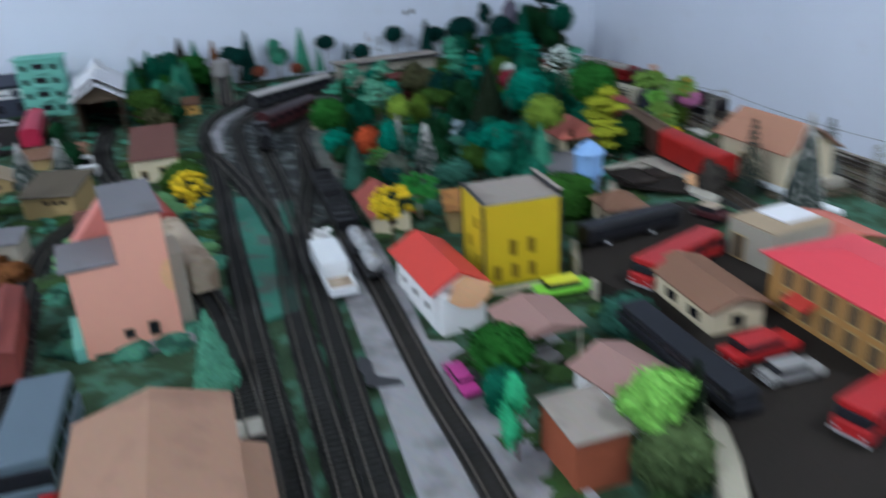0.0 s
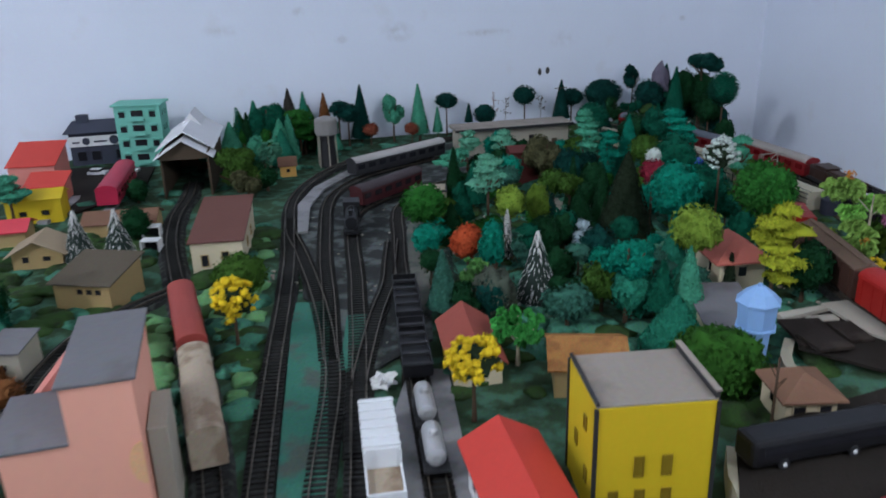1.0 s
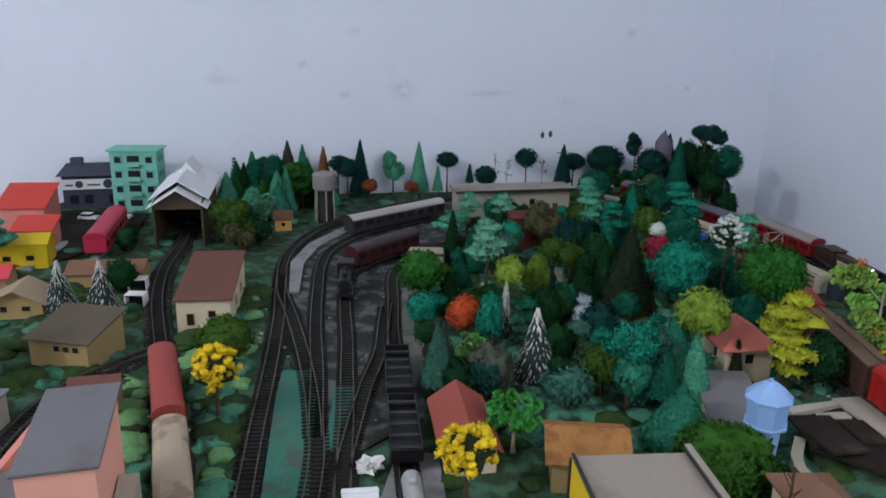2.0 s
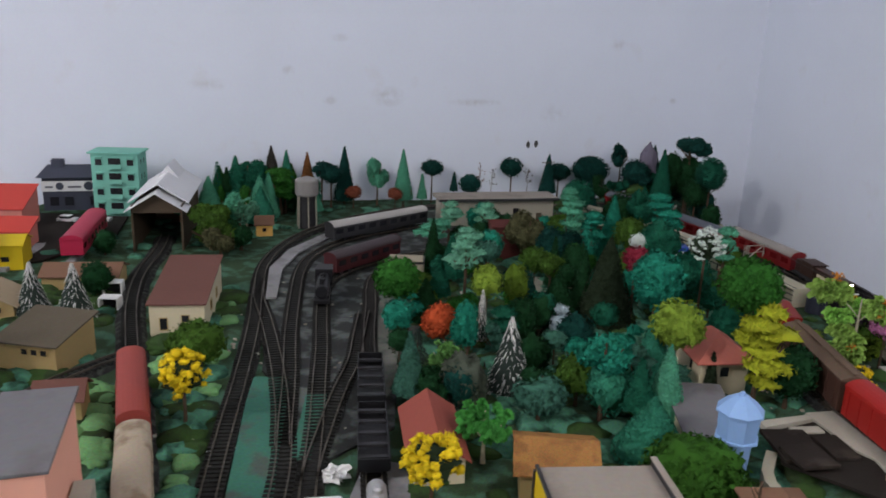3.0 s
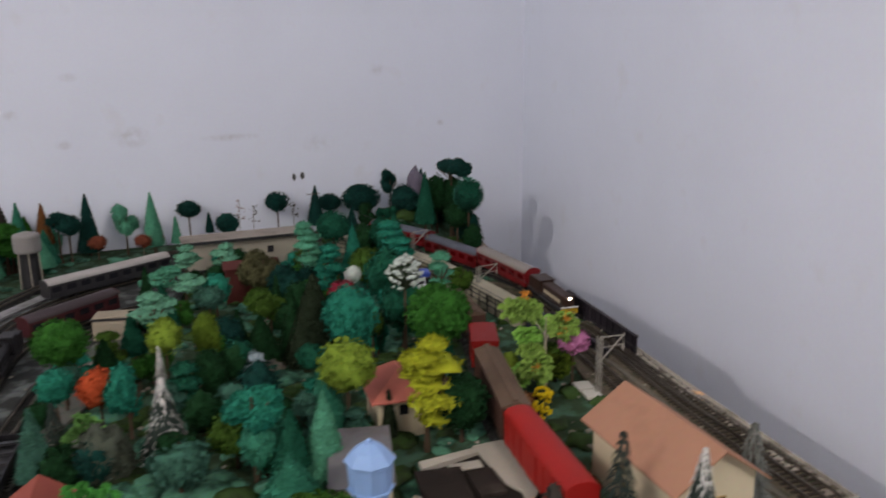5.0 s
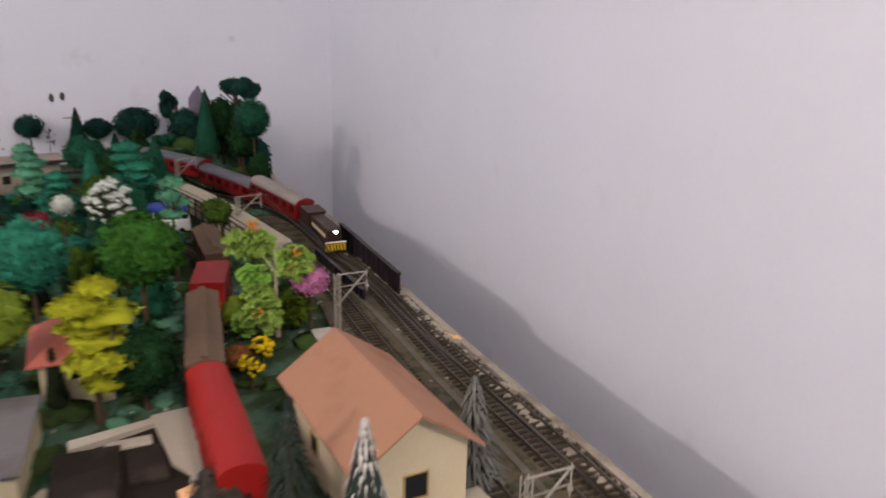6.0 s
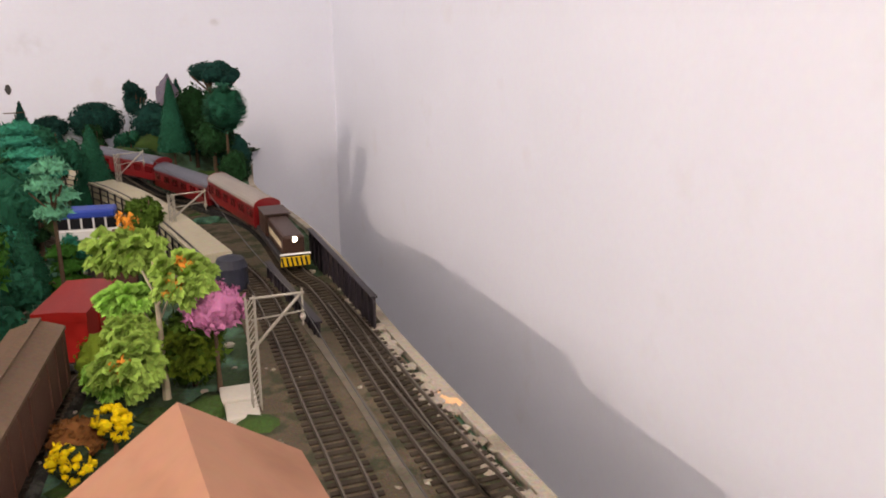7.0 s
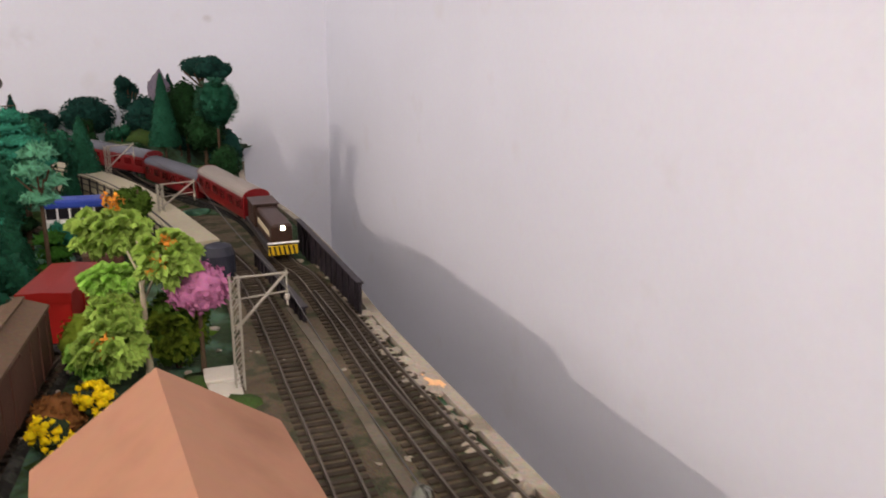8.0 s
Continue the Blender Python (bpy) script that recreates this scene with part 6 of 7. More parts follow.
right_side = lambda p: p.x > 0.3 and p.y > 1.9
LOCO = along("A", 2.166, right_side)
COACH = 0.205
first = coach("railway_coach", "dark red coach with a blue-grey roof and bright red end", ride("A", LOCO - 0.085 - COACH * 2.5, COACH), COACH, COACHRED, COACHGREY, 6)
coach("railway_coach", "dark red coach with a blue-grey roof", ride("A", LOCO - 0.085 - COACH * 1.5, COACH), COACH, COACHRED, COACHGREY, 6)
coach("railway_coach", "dark red coach with a dull cream roof", ride("A", LOCO - 0.085 - COACH * 0.5, COACH), COACH, COACHRED, COACHCREAM, 6)
part("tail_board", Geo().box(-0.0165, 0.0165, -0.0012, 0.0, 0.027, 0.0405, b=0.0008), WAGONRED, first, "bright red end board", at=pose(0, -COACH / 2 + 0.0008, 0))
part("buffer_plate", Geo().box(-0.0172, 0.0172, -0.0016, 0.0, 0.007, 0.0265, b=0.0006), BLACK, first, "black lower end", at=pose(0, -COACH / 2 + 0.0008, 0))


def locomotive(at):
    lo = thing("locomotive", "brown diesel locomotive with a lit headlight and striped front", "locomotive", at)
    part("frame", Geo().box(-0.016, 0.016, -0.075, 0.080, 0.008, 0.014, b=0.0008), DARKMETAL, lo)
    part("hood", Geo().box(-0.0125, 0.0125, -0.012, 0.082, 0.0142, 0.0395, b=0.003), LOCOBROWN, lo)
    part("cab", Geo().box(-0.0155, 0.0155, -0.052, -0.0125, 0.0142, 0.041, b=0.002), LOCOBROWN, lo)
    part("cab_roof", Geo().box(-0.017, 0.017, -0.055, -0.009, 0.0412, 0.0432, b=0.0008), LOCOBROWN, lo)
    part("rear_hood", Geo().box(-0.0125, 0.0125, -0.074, -0.0525, 0.0142, 0.038, b=0.002), LOCOBROWN, lo)
    for s in (-1, 1):
        part("cab_window", Geo().box(s * 0.0095 - 0.003, s * 0.0095 + 0.003, -0.0130, -0.0118, 0.0397, 0.0408), PANE, lo)
        part("side_stripe", Geo().box(s * 0.0127 - 0.0005, s * 0.0127 + 0.0005, 0.0, 0.07, 0.024, 0.030), CREAMWALL, lo, "pale side stripe")
        bogie(lo, s * 0.045)
    part("handrail", Geo().rod((-0.018, 0.0862, 0.020), (0.018, 0.0862, 0.020), 0.0012), CARWHITE, lo, "white front rail")
    part("buffer_beam", Geo().box(-0.017, 0.017, 0.083, 0.0855, 0.006, 0.0165, b=0.0005), HAZARD, lo, "yellow buffer beam")
    for i in range(6):
        x = -0.0145 + i * 0.0055
        part("stripe", Geo().add([(x, 0.0858, 0.0062), (x + 0.0022, 0.0858, 0.0062), (x + 0.0042, 0.0858, 0.0163), (x + 0.002, 0.0858, 0.0163), (x, 0.0862, 0.0062), (x + 0.0022, 0.0862, 0.0062), (x + 0.0042, 0.0862, 0.0163), (x + 0.002, 0.0862, 0.0163)],
                                 [(0, 1, 2, 3), (7, 6, 5, 4), (0, 4, 5, 1), (2, 6, 7, 3)]), BLACK, lo)
    hl = part("headlight", Geo().rings([(0.004, 0), (0.004, 0.004)], 14, pose(0, 0.0822, 0.0365, -90)), DARKMETAL, lo)
    part("lens", Geo().rings([(0.0026, 0.0042), (0.0022, 0.0050)], 14, pose(0, 0.0822, 0.0365, -90)), GLOW, hl, "shining headlight")
    return lo


locomotive(ride("A", LOCO, 0.16) @ Matrix.Diagonal((0.9, 1.0, 0.95, 1.0)))

coach("silver_coach", "silver-grey coach standing on the inner curve", ride("B", along("B", 2.345, lambda p: p.y > 2.2), 0.28), 0.28, DARKMETAL, COACHWHITE, 9, group="coaches in the yard", pane=PANE)
coach("maroon_coach", "dark maroon coach standing on the curve", ride("C", along("C", 2.09), 0.19), 0.19, WAGONMAROON, mat("maroon_roof", (0.050, 0.036, 0.04), 0.6, 0.15, 40, 0.1), 6, group="coaches in the yard", pane=PANE)
coach("crimson_coach", "crimson coach parked by the street", Matrix.Translation((-0.862, 2.055, 0.003)) @ Matrix.Rotation(radians(24), 4, "Z"), 0.235, mat("crimson_paint", (0.42, 0.02, 0.06), 0.45, 0.12, 40, 0.04), mat("crimson_roof_paint", (0.42, 0.03, 0.07), 0.5, 0.12, 40, 0.04), 7, width=0.042, height=0.05, group="coaches in the yard")


def steam_engine(at):
    ob = thing("steam_engine", "black steam engine with its tender", "steam locomotive", at)
    part("frame", Geo().box(-0.013, 0.013, -0.065, 0.065, 0.006, 0.012, b=0.0006), BLACK, ob)
    part("boiler", Geo().rings([(0.0105, -0.062), (0.0115, -0.058), (0.0115, 0.012)], 16, pose(0, 0, 0.025, -90)), BLACK, ob, smooth=False)
    part("cab", Geo().box(-0.015, 0.015, 0.013, 0.036, 0.0122, 0.042, b=0.0012), BLACK, ob)
    part("tender", Geo().box(-0.014, 0.014, 0.040, 0.072, 0.0122, 0.034, b=0.001), BLACK, ob)
    part("chimney", Geo().rings([(0.004, 0.034), (0.0035, 0.044), (0.0048, 0.046)], 12, pose(0, -0.05, 0)), BLACK, ob)
    for y in (-0.028, -0.008):
        part("dome", Geo().rings([(0.005, 0.034), (0.005, 0.039), (0.002, 0.042)], 12, pose(0, y, 0)), BLACK, ob)
    for s in (-1, 1):
        for y in (-0.045, -0.024, -0.003, 0.05, 0.064):
            part("wheel", Geo().rings([(0.0085 if y < 0.02 else 0.0055, -0.0014), (0.0085 if y < 0.02 else 0.0055, 0.0014)], 16, pose(s * 0.0105, y, 0.0085 if y < 0.02 else 0.0055, 0, 90)), DARKMETAL, ob)
    return ob


steam_engine(ride("C", along("C", 1.90), 0.13))


def boxcar(name, label, at, length, body, roof, rounded=False, width=0.034, height=0.050, ribs=8, group="goods wagons"):
    ob = thing(name, label, "goods wagon", at, group)
    a, b = width / 2, length / 2 - 0.003
    part("body", Geo().box(-a, a, -b, b, 0.009, height - 0.008, b=0.0008), body, ob)
    if rounded:
        prof = [(a * math.cos(t) * 1.02, height - 0.0083 + 0.010 * math.sin(t)) for t in [math.pi * i / 10 for i in range(11)]]
    else:
        rise = 0.006 if ribs else 0.001
        prof = [(a * 1.04, height - 0.0082), (a * 1.04, height - rise), (0, height), (-a * 1.04, height - rise), (-a * 1.04, height - 0.0082)]
    n = len(prof)
    vs = [(x, y, z) for y in (-b - 0.001, b + 0.001) for x, z in prof]
    part("roof", Geo().add(vs, [(i, n + i, n + i + 1, i + 1) for i in range(n - 1)] + [tuple(range(n)), tuple(range(2 * n - 1, n - 1, -1)), (0, n - 1, 2 * n - 1, n)]), roof, ob)
    for s in (-1, 1):
        for i in range(ribs):
            y = -b + 2 * b * (i + 0.5) / ribs
            part("rib", Geo().box(s * a - 0.0008, s * a + 0.0008, y - 0.0008, y + 0.0008, 0.0095, height - 0.009), body, ob)
        part("sliding_door", Geo().box(s * a - 0.0012, s * a + 0.0012, -0.013, 0.013, 0.0105, height - 0.010), body, ob)
        bogie(ob, s * b * 0.68)
    if ribs and not rounded:
        part("roof_walk", Geo().box(-0.0035, 0.0035, -b, b, height + 0.0006, height + 0.0016), roof, ob)
    return ob


boxcar("boxcar", "brick-red boxcar with a rounded roof", ride("E", along("E", 1.425), 0.185), 0.185, WAGONBRICK, WAGONBRICK, True, 0.034, 0.052)
boxcar("boxcar", "stained beige boxcar with a rounded roof", ride("E", along("E", 1.258), 0.19), 0.19, WAGONBEIGE, WAGONBEIGE, True, 0.034, 0.052)
boxcar("boxcar", "dull red boxcar on the outer siding", ride("F", along("F", 1.05), 0.185), 0.185, WAGONDULL, WAGONDULL, False, 0.036, 0.05)
boxcar("boxcar", "brown boxcar with a weathered wooden roof", ride("W", along("W", 1.722), 0.19), 0.19, WAGONBROWN, WOODTOP, False, 0.034, 0.056)
boxcar("boxcar", "bright red boxcar beside the yard", ride("W", along("W", 1.542), 0.18), 0.178, WAGONRED, WAGONRED, True, 0.036, 0.052)
boxcar("container_wagon", "short bright red container wagon", ride("W", along("W", 1.888), 0.09), 0.085, WAGONRED, WAGONRED, False, 0.038, 0.050, 0)
boxcar("flat_roofed_wagon", "grey-brown wagon behind the red one", ride("W", along("W", 2.075), 0.13), 0.13, WAGONBROWN, WOODTOP, False, 0.034, 0.046)


def gondola(at, length):
    ob = thing("gondola_wagon", "black open goods wagon with cross bars", "goods wagon", at, "goods wagons")
    a, b = 0.0165, length / 2 - 0.003
    part("floor_plate", Geo().box(-a, a, -b, b, 0.009, 0.0115), BLACK, ob)
    for s in (-1, 1):
        part("side", Geo().box(s * a - 0.0008, s * a + 0.0008, -b, b, 0.0117, 0.024), BLACK, ob)
        part("end", Geo().box(-a, a, s * b - 0.0008, s * b + 0.0008, 0.0117, 0.024), BLACK, ob)
        bogie(ob, s * b * 0.66)
    for i in range(5):
        y = -b + 2 * b * (i + 0.5) / 5
        part("cross_bar", Geo().box(-a, a, y - 0.003, y + 0.003, 0.017, 0.020), DARKMETAL, ob)
    return ob


for y in (1.575, 1.44):
    gondola(ride("D", along("D", y), 0.135), 0.135)


def tank_wagon(at):
    ob = thing("tank_wagon", "small silver tank wagon on the siding", "tank wagon", at, "goods wagons")
    part("frame", Geo().box(-0.012, 0.012, -0.028, 0.028, 0.007, 0.010), DARKMETAL, ob)
    part("tank", Geo().rings([(0.004, -0.027), (0.009, -0.025), (0.010, -0.021), (0.010, 0.021), (0.009, 0.025), (0.004, 0.027)], 18, pose(0, 0, 0.0215, -90)), SILVER, ob)
    part("dome", Geo().rings([(0.005, 0.031), (0.005, 0.036), (0.003, 0.038)], 12), SILVER, ob)
    for s in (-1, 1):
        for y in (-0.018, 0.018):
            part("wheel", Geo().rings([(0.0055, -0.0014), (0.0055, 0.0014)], 12, pose(s * 0.0085, y, 0.0055, 0, 90)), DARKMETAL, ob)
    return ob


for y in (1.305, 1.235):
    tank_wagon(ride("D", along("D", y), 0.06))


# ---- road vehicles ----
def vehicle(name, label, x, y, rz, length, width, height, body, cabin=None, cab_from=-0.2, cab_to=0.35, category="car", z=None, group="road vehicles"):
    """A small road vehicle that faces +y: rounded body, glazed upper part, four wheels."""
    ob = thing(name, label, category, pose(x, y, (ground_z(x, y) if z is None else z), 0, 0, rz), group)
    a, b = width / 2, length / 2
    box_like = category in ("bus", "van", "truck", "fire engine")
    wr = min(0.0055, height * 0.16)
    waist = height * (0.52 if box_like else 0.58)
    part("body", Geo().box(-a, a, -b, b, wr * 0.8, waist, b=min(0.003, height * 0.08)), body, ob)
    g0, g1 = (-b * 0.97, b * 0.94) if box_like else (length * cab_from, length * cab_to)
    part("glass", Geo().box(-a * 0.93, a * 0.93, g0, g1, waist, height * (0.80 if box_like else 0.92), b=0.001), PANE, ob)
    part("roof", Geo().box(-a * (0.97 if box_like else 0.88), a * (0.97 if box_like else 0.88), g0 + length * 0.01, g1 - length * 0.01, height * (0.79 if box_like else 0.91), height, b=min(0.0025, height * 0.05)), cabin or body, ob)
    if box_like:
        for i in range(5):
            y0 = g0 + (g1 - g0) * (i + 0.15) / 5
            for s in (-1, 1):
                part("pillar", Geo().box(s * a * 0.94 - 0.0006, s * a * 0.94 + 0.0006, y0 - 0.0012, y0 + 0.0012, waist, height * 0.8), body, ob)
    for s in (-1, 1):
        for yy in (-b * 0.62, b * 0.62):
            part("wheel", Geo().rings([(wr, -0.0015), (wr, 0.0015)], 12, pose(s * (a - 0.0004), yy, wr, 0, 90)), BLACK, ob)
        part("headlamp", Geo().rings([(0.0012, 0), (0.0012, 0.001)], 8, pose(s * a * 0.7, b - 0.0004, waist * 0.6, -90)), CARWHITE, ob)
    part("bumper", Geo().box(-a * 0.98, a * 0.98, b - 0.0005, b + 0.001, wr * 0.8, wr * 1.3), SILVER, ob)
    return ob


S = 0.0237
vehicle("fire_engine", "red fire engine with a long body", 0.400, 1.172, 131, 0.145, 0.032, 0.036, CARRED, category="fire engine", z=S)
bb = thing("black_bus", "long black bus with bright lamps", "bus", pose(0.364, 1.287, S, 0, 0, 116), "road vehicles")
part("body", Geo().box(-0.015, 0.015, -0.0775, 0.0775, 0.004, 0.032, b=0.005), BLACK, bb)
for s in (-1, 1):
    part("side_glass", Geo().box(s * 0.0151 - 0.0004, s * 0.0151 + 0.0004, -0.066, 0.066, 0.017, 0.025), PANE, bb)
    for y in (-0.027, 0.045):
        part("wheel", Geo().rings([(0.0055, -0.0015), (0.0055, 0.0015)], 12, pose(s * 0.0146, y, 0.0055, 0, 90)), DARKMETAL, bb)
        part("hub_cap", Geo().rings([(0.0022, 0.0), (0.0016, 0.001)], 10, pose(s * 0.0161, y, 0.0055, 0, s * 90)), CARWHITE, bb, "bright hub cap")
vehicle("navy_bus", "dark navy bus at the kerb", 0.352, 0.962, 20, 0.20, 0.030, 0.026, mat("navy_paint", (0.008, 0.009, 0.013), 0.6, 0.2, 40, 0.03), category="bus", z=S)
vehicle("red_car", "red saloon car in the street", 0.432, 0.974, 113, 0.080, 0.028, 0.022, CARRED, z=S)
vehicle("grey_car", "dull grey saloon car in the street", 0.447, 0.932, 108, 0.060, 0.022, 0.018, mat("grey_car_paint", (0.26, 0.255, 0.25), 0.45, 0.2, 40, 0.05), z=S)
vehicle("red_van", "red van with a white bumper", 0.487, 0.855, 125, 0.075, 0.034, 0.034, CARRED, category="van", z=S)
vehicle("lime_car", "lime-green car with a lemon front", 0.264, 1.163, 106, 0.078, 0.026, 0.018, CARGREEN, CARYELLOW, z=0.006)
vehicle("grey_blue_bus", "grey-blue bus with a rounded roof", -0.238, 0.862, 18, 0.15, 0.05, 0.055, BUSBLUE, category="bus")
vehicle("magenta_car", "low magenta car on the paving", 0.138, 0.970, 22, 0.062, 0.018, 0.012, MAGENTA, z=0.004)
vehicle("white_car", "small white car by the shop", -0.955, 2.24, 100, 0.045, 0.02, 0.016, CARWHITE)
vehicle("white_car", "small white car by the shop", -1.02, 2.21, 100, 0.045, 0.02, 0.016, CARWHITE)
vehicle("blue_truck", "white truck with a blue roof among the trees", 0.318, 2.298, -78, 0.075, 0.034, 0.050, CARWHITE, BLUEPAINT, category="truck")
vehicle("blue_bus", "bright blue bus beside the outer siding", -0.43, 1.02, 22, 0.13, 0.036, 0.036, BLUEPAINT, category="bus")
vehicle("brown_car", "dark car with a cream roof edge", 0.490, 1.340, 40, 0.05, 0.024, 0.02, WAGONMAROON, WAGONBEIGE, z=S)

tr = thing("white_truck", "white truck with a ribbed roof and a beige load", "truck", pose(-0.035, 1.233, 0.0032, 0, 0, 21), "road vehicles")
part("box_body", Geo().box(-0.0175, 0.0175, -0.030, 0.060, 0.008, 0.034, b=0.001), CARWHITE, tr)
for i in range(6):
    part("roof_rib", Geo().box(-0.018, 0.018, -0.028 + i * 0.0155, -0.0245 + i * 0.0155, 0.0341, 0.0362, b=0.0004), CARWHITE, tr)
part("bed", Geo().box(-0.0155, 0.0155, -0.073, -0.0305, 0.008, 0.013), WAGONBEIGE, tr, "beige load bed")
for s in (-1, 1):
    part("bed_rail", Geo().box(s * 0.0165 - 0.001, s * 0.0165 + 0.001, -0.075, -0.0305, 0.008, 0.019), CARWHITE, tr)
    part("bed_post", Geo().box(s * 0.0165 - 0.0012, s * 0.0165 + 0.0012, -0.034, -0.0312, 0.0192, 0.033), CARWHITE, tr)
    for yy in (-0.055, 0.040):
        part("wheel", Geo().rings([(0.005, -0.0015), (0.005, 0.0015)], 12, pose(s * 0.0165, yy, 0.005, 0, 90)), BLACK, tr)
part("bed_end", Geo().box(-0.0175, 0.0175, -0.0765, -0.0745, 0.008, 0.019), CARWHITE, tr)

# ---- masts, bridge, platform, wires, small things ----
def lattice_mast(x, y, rz, h, reach, base=0.021):
    ob = thing("catenary_mast", "grey lattice mast with a braced arm beside the track", "catenary mast", pose(x, y, base, 0, 0, rz), "catenary masts")
    w = 0.0028
    for sx in (-1, 1):
        for sy in (-1, 1):
            part("leg", Geo().box(sx * w - 0.0005, sx * w + 0.0005, sy * w - 0.0005, sy * w + 0.0005, -0.004, h), MASTGREY, ob)
    n = int(h / 0.008)
    for i in range(n):
        z = i * h / n
        g = Geo()
        for s in (-1, 1):
            g.rod((-w, s * w, z), (w, s * w, z + h / n), 0.0004, 4).rod((s * w, -w, z + h / n), (s * w, w, z), 0.0004, 4)
        part("lattice", g, MASTGREY, ob)
    part("arm", Geo().rod((0, 0, h - 0.001), (reach, 0, h - 0.001), 0.0009), MASTGREY, ob)
    part("arm", Geo().rod((0, 0, h - 0.016), (reach, 0, h - 0.014), 0.0006), MASTGREY, ob)
    part("brace", Geo().rod((0, 0, h * 0.55), (reach * 0.95, 0, h - 0.001), 0.0011), MASTGREY, ob)
    part("hanger", Geo().rod((reach * 0.96, 0, h + 0.002), (reach * 0.96, 0, h - 0.024), 0.0007), MASTGREY, ob)
    part("insulator", Geo().rings([(0.0016, 0), (0.0022, 0.002), (0.0016, 0.004)], 10, pose(reach * 0.96, 0, h - 0.02)), MASTGREY, ob)
    return ob


lattice_mast(0.609, 1.783, 18, 0.082, 0.036)
lattice_mast(0.45, 2.205, 32, 0.064, 0.042)
lattice_mast(0.308, 2.462, 42, 0.072, 0.042)
lattice_mast(0.732, 1.39, 18, 0.082, 0.036)

wires = thing("overhead_wire", "thin sagging overhead wires between the masts", "wire", pose(0, 0, 0))
for a, b in (((0.64, 1.79, 0.098), (0.487, 2.228, 0.084)), ((0.487, 2.228, 0.084), (0.34, 2.49, 0.09)), ((0.766, 1.40, 0.10), (0.64, 1.79, 0.098)), ((0.34, 2.49, 0.09), (0.16, 2.68, 0.09))):
    pts = [Vector(a).lerp(Vector(b), i / 12) - Vector((0, 0, 0.006 * math.sin(math.pi * i / 12))) for i in range(13)]
    g = Geo().sweep(pts, [(-0.0003, -0.0003), (-0.0003, 0.0003), (0.0003, 0.0003), (0.0003, -0.0003)])
    part("wire", g, WIRE, wires)


def plate(name, a, b, z0, z1, label):
    a, b = Vector(a), Vector(b)
    d = b - a
    ob = thing(name, label, "bridge girder", Matrix.Translation((*((a + b) / 2), 0)) @ Matrix.Rotation(math.atan2(d.y, d.x) - math.pi / 2, 4, "Z"), "bridge girders")
    h = d.length / 2
    part("web", Geo().box(-0.0012, 0.0012, -h, h, z0, z1), GIRDER, ob)
    part("top_flange", Geo().box(-0.003, 0.003, -h, h, z1, z1 + 0.0016), GIRDER, ob)
    for i in range(12):
        y = -h + 2 * h * (i + 0.5) / 12
        part("stiffener", Geo().box(-0.0028, 0.0028, y - 0.0007, y + 0.0007, z0, z1 - 0.0002), GIRDER, ob)
    return ob


plate("bridge_girder", (0.688, 1.925), (0.612, 2.165), 0.012, 0.050, "black plate girder on the rim side of the bridge")
plate("bridge_girder", (0.642, 1.905), (0.575, 2.085), 0.012, 0.036, "black plate girder between the two tracks")

# curved platform with a black fence
deck_line = smooth_line([(0.528, 2.068, 0.0), (0.44, 2.235, 0.0), (0.35, 2.385, 0.0), (0.245, 2.51, 0.0), (0.13, 2.60, 0.0)], 0.015)
pf = thing("station_platform", "long curved beige platform with a black fence", "platform", pose(0, 0, 0.018))
part("deck", Geo().sweep(deck_line, [(-0.021, 0.0), (-0.021, 0.034), (0.015, 0.034), (0.015, 0.0)]), DECK, pf)
part("edge_line", Geo().sweep(deck_line, [(-0.0165, 0.0342), (-0.0165, 0.0348), (-0.0145, 0.0348), (-0.0145, 0.0342)]), DARKMETAL, pf, "dark line along the deck")
for z in (0.012, 0.022, 0.030):
    part("fence_rail", Geo().sweep(deck_line, [(-0.0225, z), (-0.0225, z + 0.0014), (-0.0212, z + 0.0014), (-0.0212, z)]), BLACK, pf)
for i in range(2, len(deck_line) - 1, 2):
    p, d = deck_line[i], (deck_line[i + 1] - deck_line[i - 1]).normalized()
    s = Vector((d.y, -d.x, 0))
    q = p - s * 0.0232
    part("fence_post", Geo().box(-0.0009, 0.0009, -0.0009, 0.0009, 0, 0.0335), BLACK, pf, at=Matrix.Translation(q))

# black dustbin-like arch at the platform's end, white cabinets, pebble heap
ar = thing("cable_drum", "round dark cover at the platform's end", "drum", pose(0.545, 2.046, 0.019, 0, 0, 20))
part("shell", Geo().rings([(0.0165, 0.0), (0.0165, 0.026), (0.013, 0.034), (0.004, 0.037)], 20), NAVYCOVER, ar)
for y, w in ((1.805, 0.024), (1.778, 0.022)):
    cb = thing("white_slab", "white plastic slab lying beside the mast", "slab", pose(0.592 + (1.805 - y) * 0.3, y, 0.02, 0, 0, 15), "white slabs")
    part("top", Geo().box(-w / 2, w / 2, -0.012, 0.012, 0, 0.005, b=0.001), PALESLAB, cb)

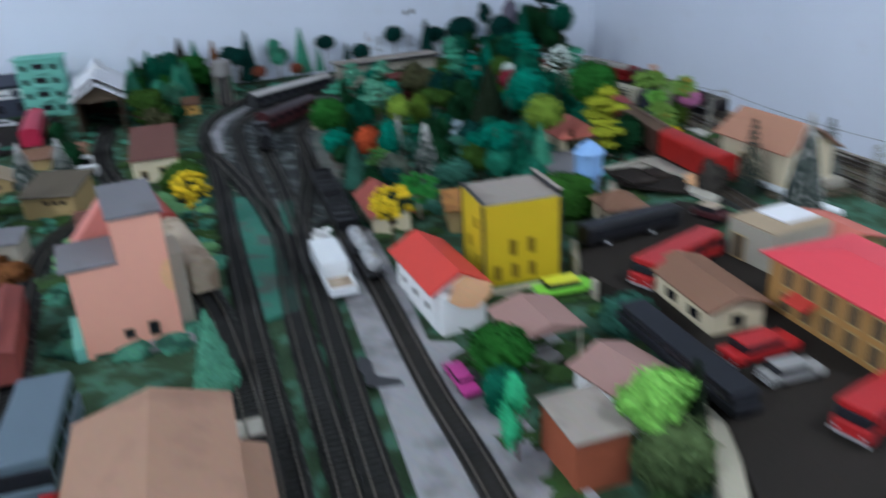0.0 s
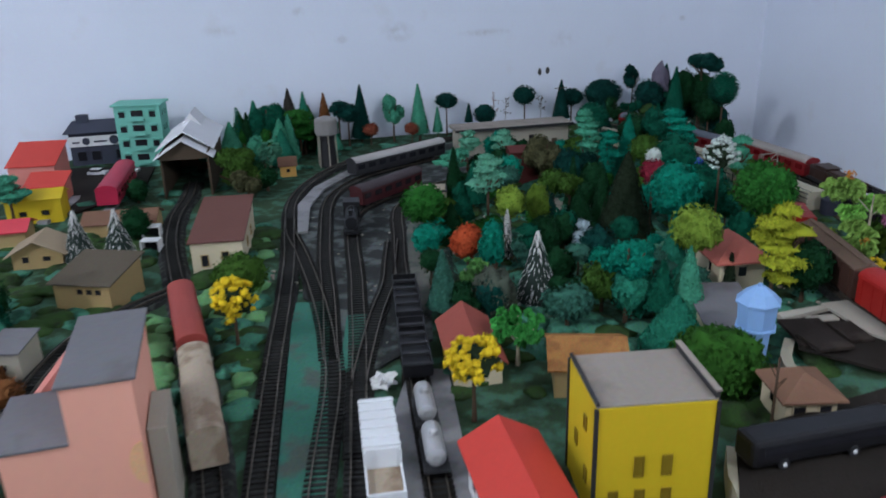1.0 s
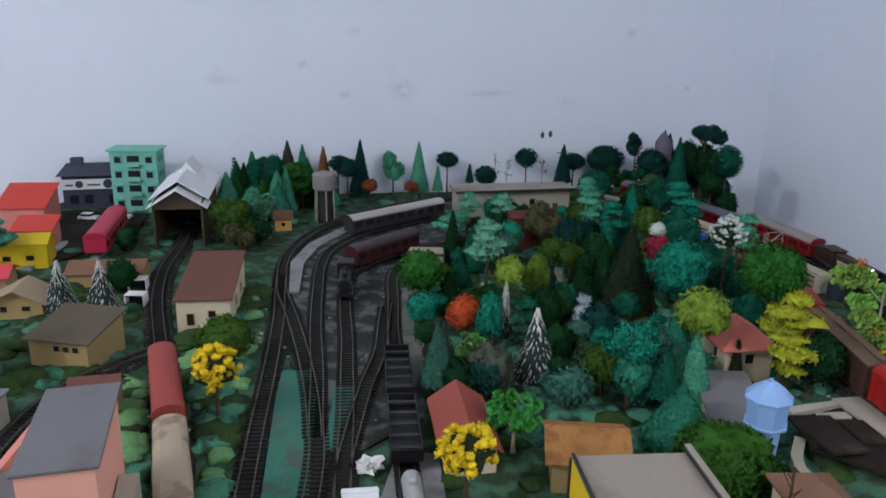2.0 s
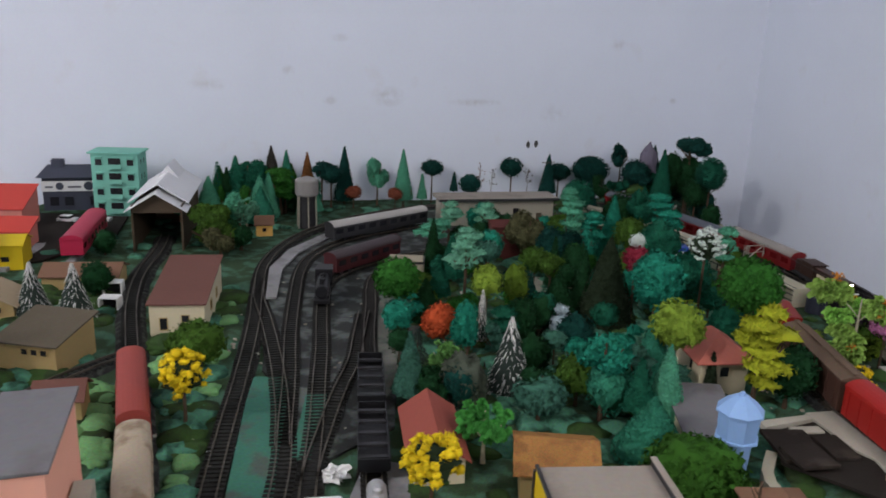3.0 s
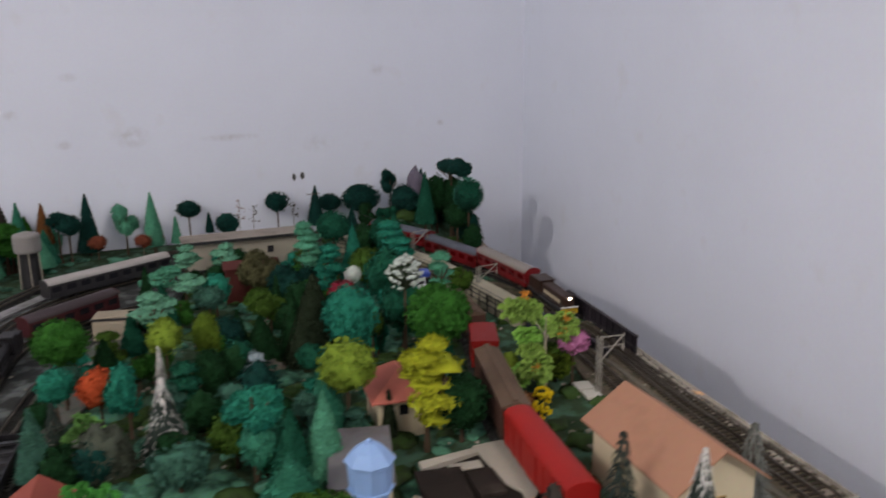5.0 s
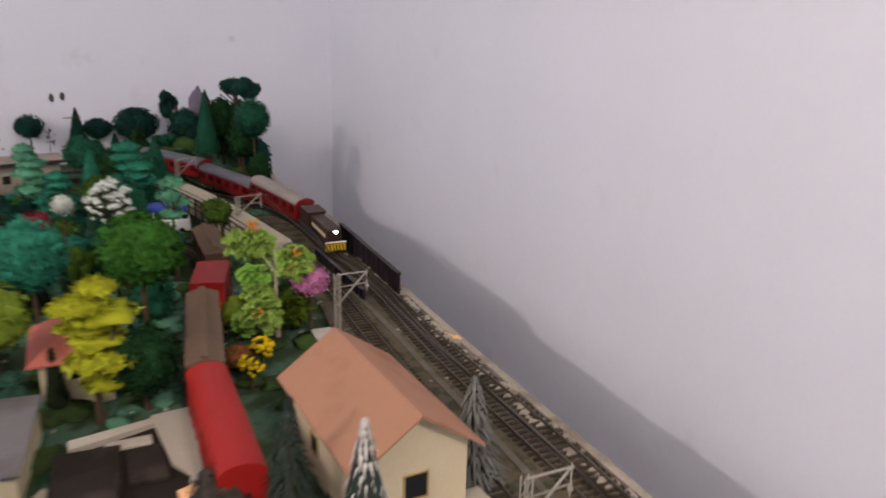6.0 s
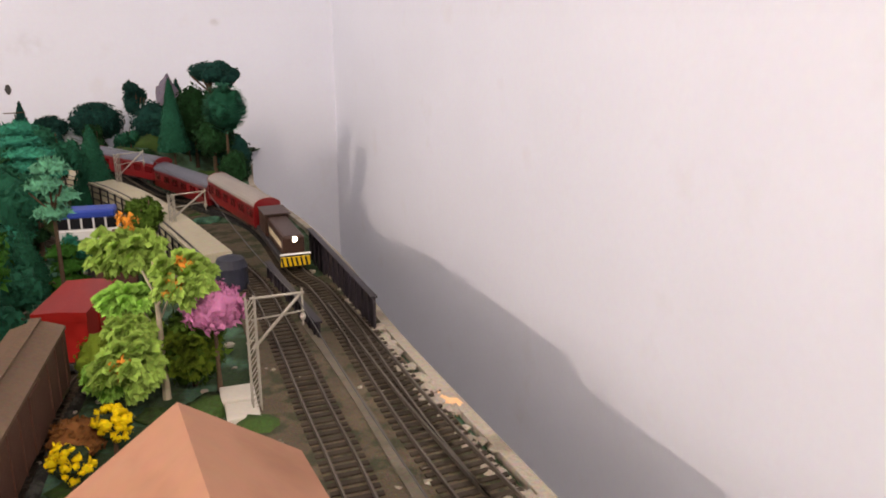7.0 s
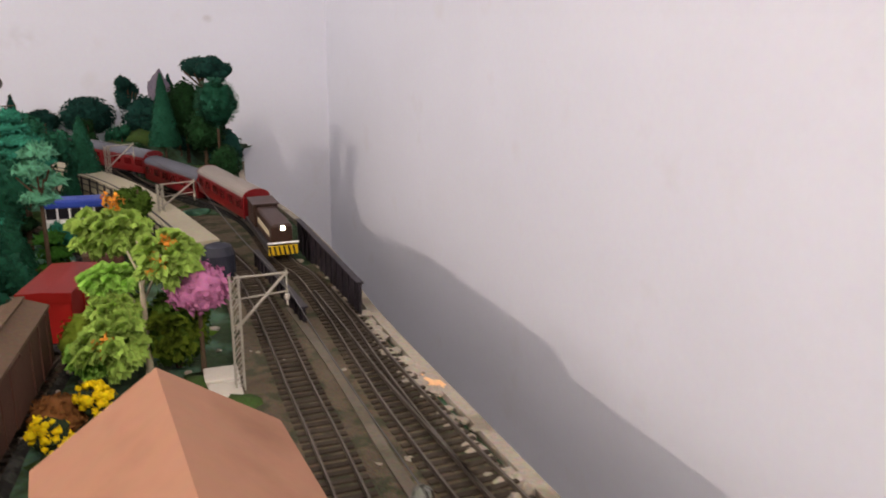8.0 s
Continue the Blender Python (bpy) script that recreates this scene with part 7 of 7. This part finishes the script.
# two butterfly-like dark marks high on the wall, faint stains
def wall_mark(x, z, w, h, name, label):
    m = pose(0.587, 3.163, 0, 0, 0, 24)
    u = (x - 0.587) / COS
    g = Geo()
    rng = random.Random(int(x * 1000))
    ring = [(w * math.cos(t) * rng.uniform(0.7, 1.1), h * math.sin(t) * rng.uniform(0.7, 1.1)) for t in [2 * math.pi * i / 14 for i in range(14)]]
    g.prism(ring, 0, 0.0012, pose(0, 0, 0, 90))
    ob = part(name, g, WIRE if "dark" in label else PLASTER, at=m @ pose(u, -0.0002, z))
    tagged(ob, label, "wall mark", kind="structure")


wall_mark(-0.045, 0.152, 0.006, 0.011, "wall_mark", "small dark mark on the wall")
wall_mark(-0.024, 0.154, 0.006, 0.010, "wall_mark_2", "small dark mark on the wall")

rk = thing("rock", "violet-grey rock on top of the hill", "rock", pose(0.284, 2.86, 0.09))
part("stone", Geo().blob((0, 0, 0.03), (0.024, 0.02, 0.056), random.Random(9), 0.2, 3, 2), ROCK, rk)

# thin sprigs that stand behind the station block
for x, y, h, seed in ((-0.155, 2.72, 0.118, 1), (-0.125, 2.74, 0.10, 2), (-0.035, 2.80, 0.098, 3)):
    rng = random.Random(seed)
    sg = thing("dry_sprig", "thin dry sprig with dark red leaves", "sprig", pose(x, y, 0), "dry sprigs")
    part("stem", Geo().rod((0, 0, -0.003), (0.004, 0, h), 0.0007, 5), BARK, sg)
    g = Geo()
    for _ in range(26):
        z = h * rng.uniform(0.55, 1.0)
        flake(g, Vector((0.004 + rng.gauss(0, 0.006), rng.gauss(0, 0.004), z)), Vector((rng.gauss(0, 1), rng.gauss(0, 1), 0.3)).normalized(), 0.004, rng)
    part("leaves", g, GREYBROWN if seed > 1 else RUST, sg)
cb = thing("cross_bar", "small dark bar across the tip of the far cone tree", "bar", pose(0.021, 2.802, 0.118, 0, 0, 24))
part("bar", Geo().rod((-0.018, 0, 0), (0.018, 0, 0.001), 0.0011, 6), BARK, cb)
part("peg", Geo().rod((0, 0, 0), (0.0, 0.022, -0.012), 0.0008, 6), BARK, cb)
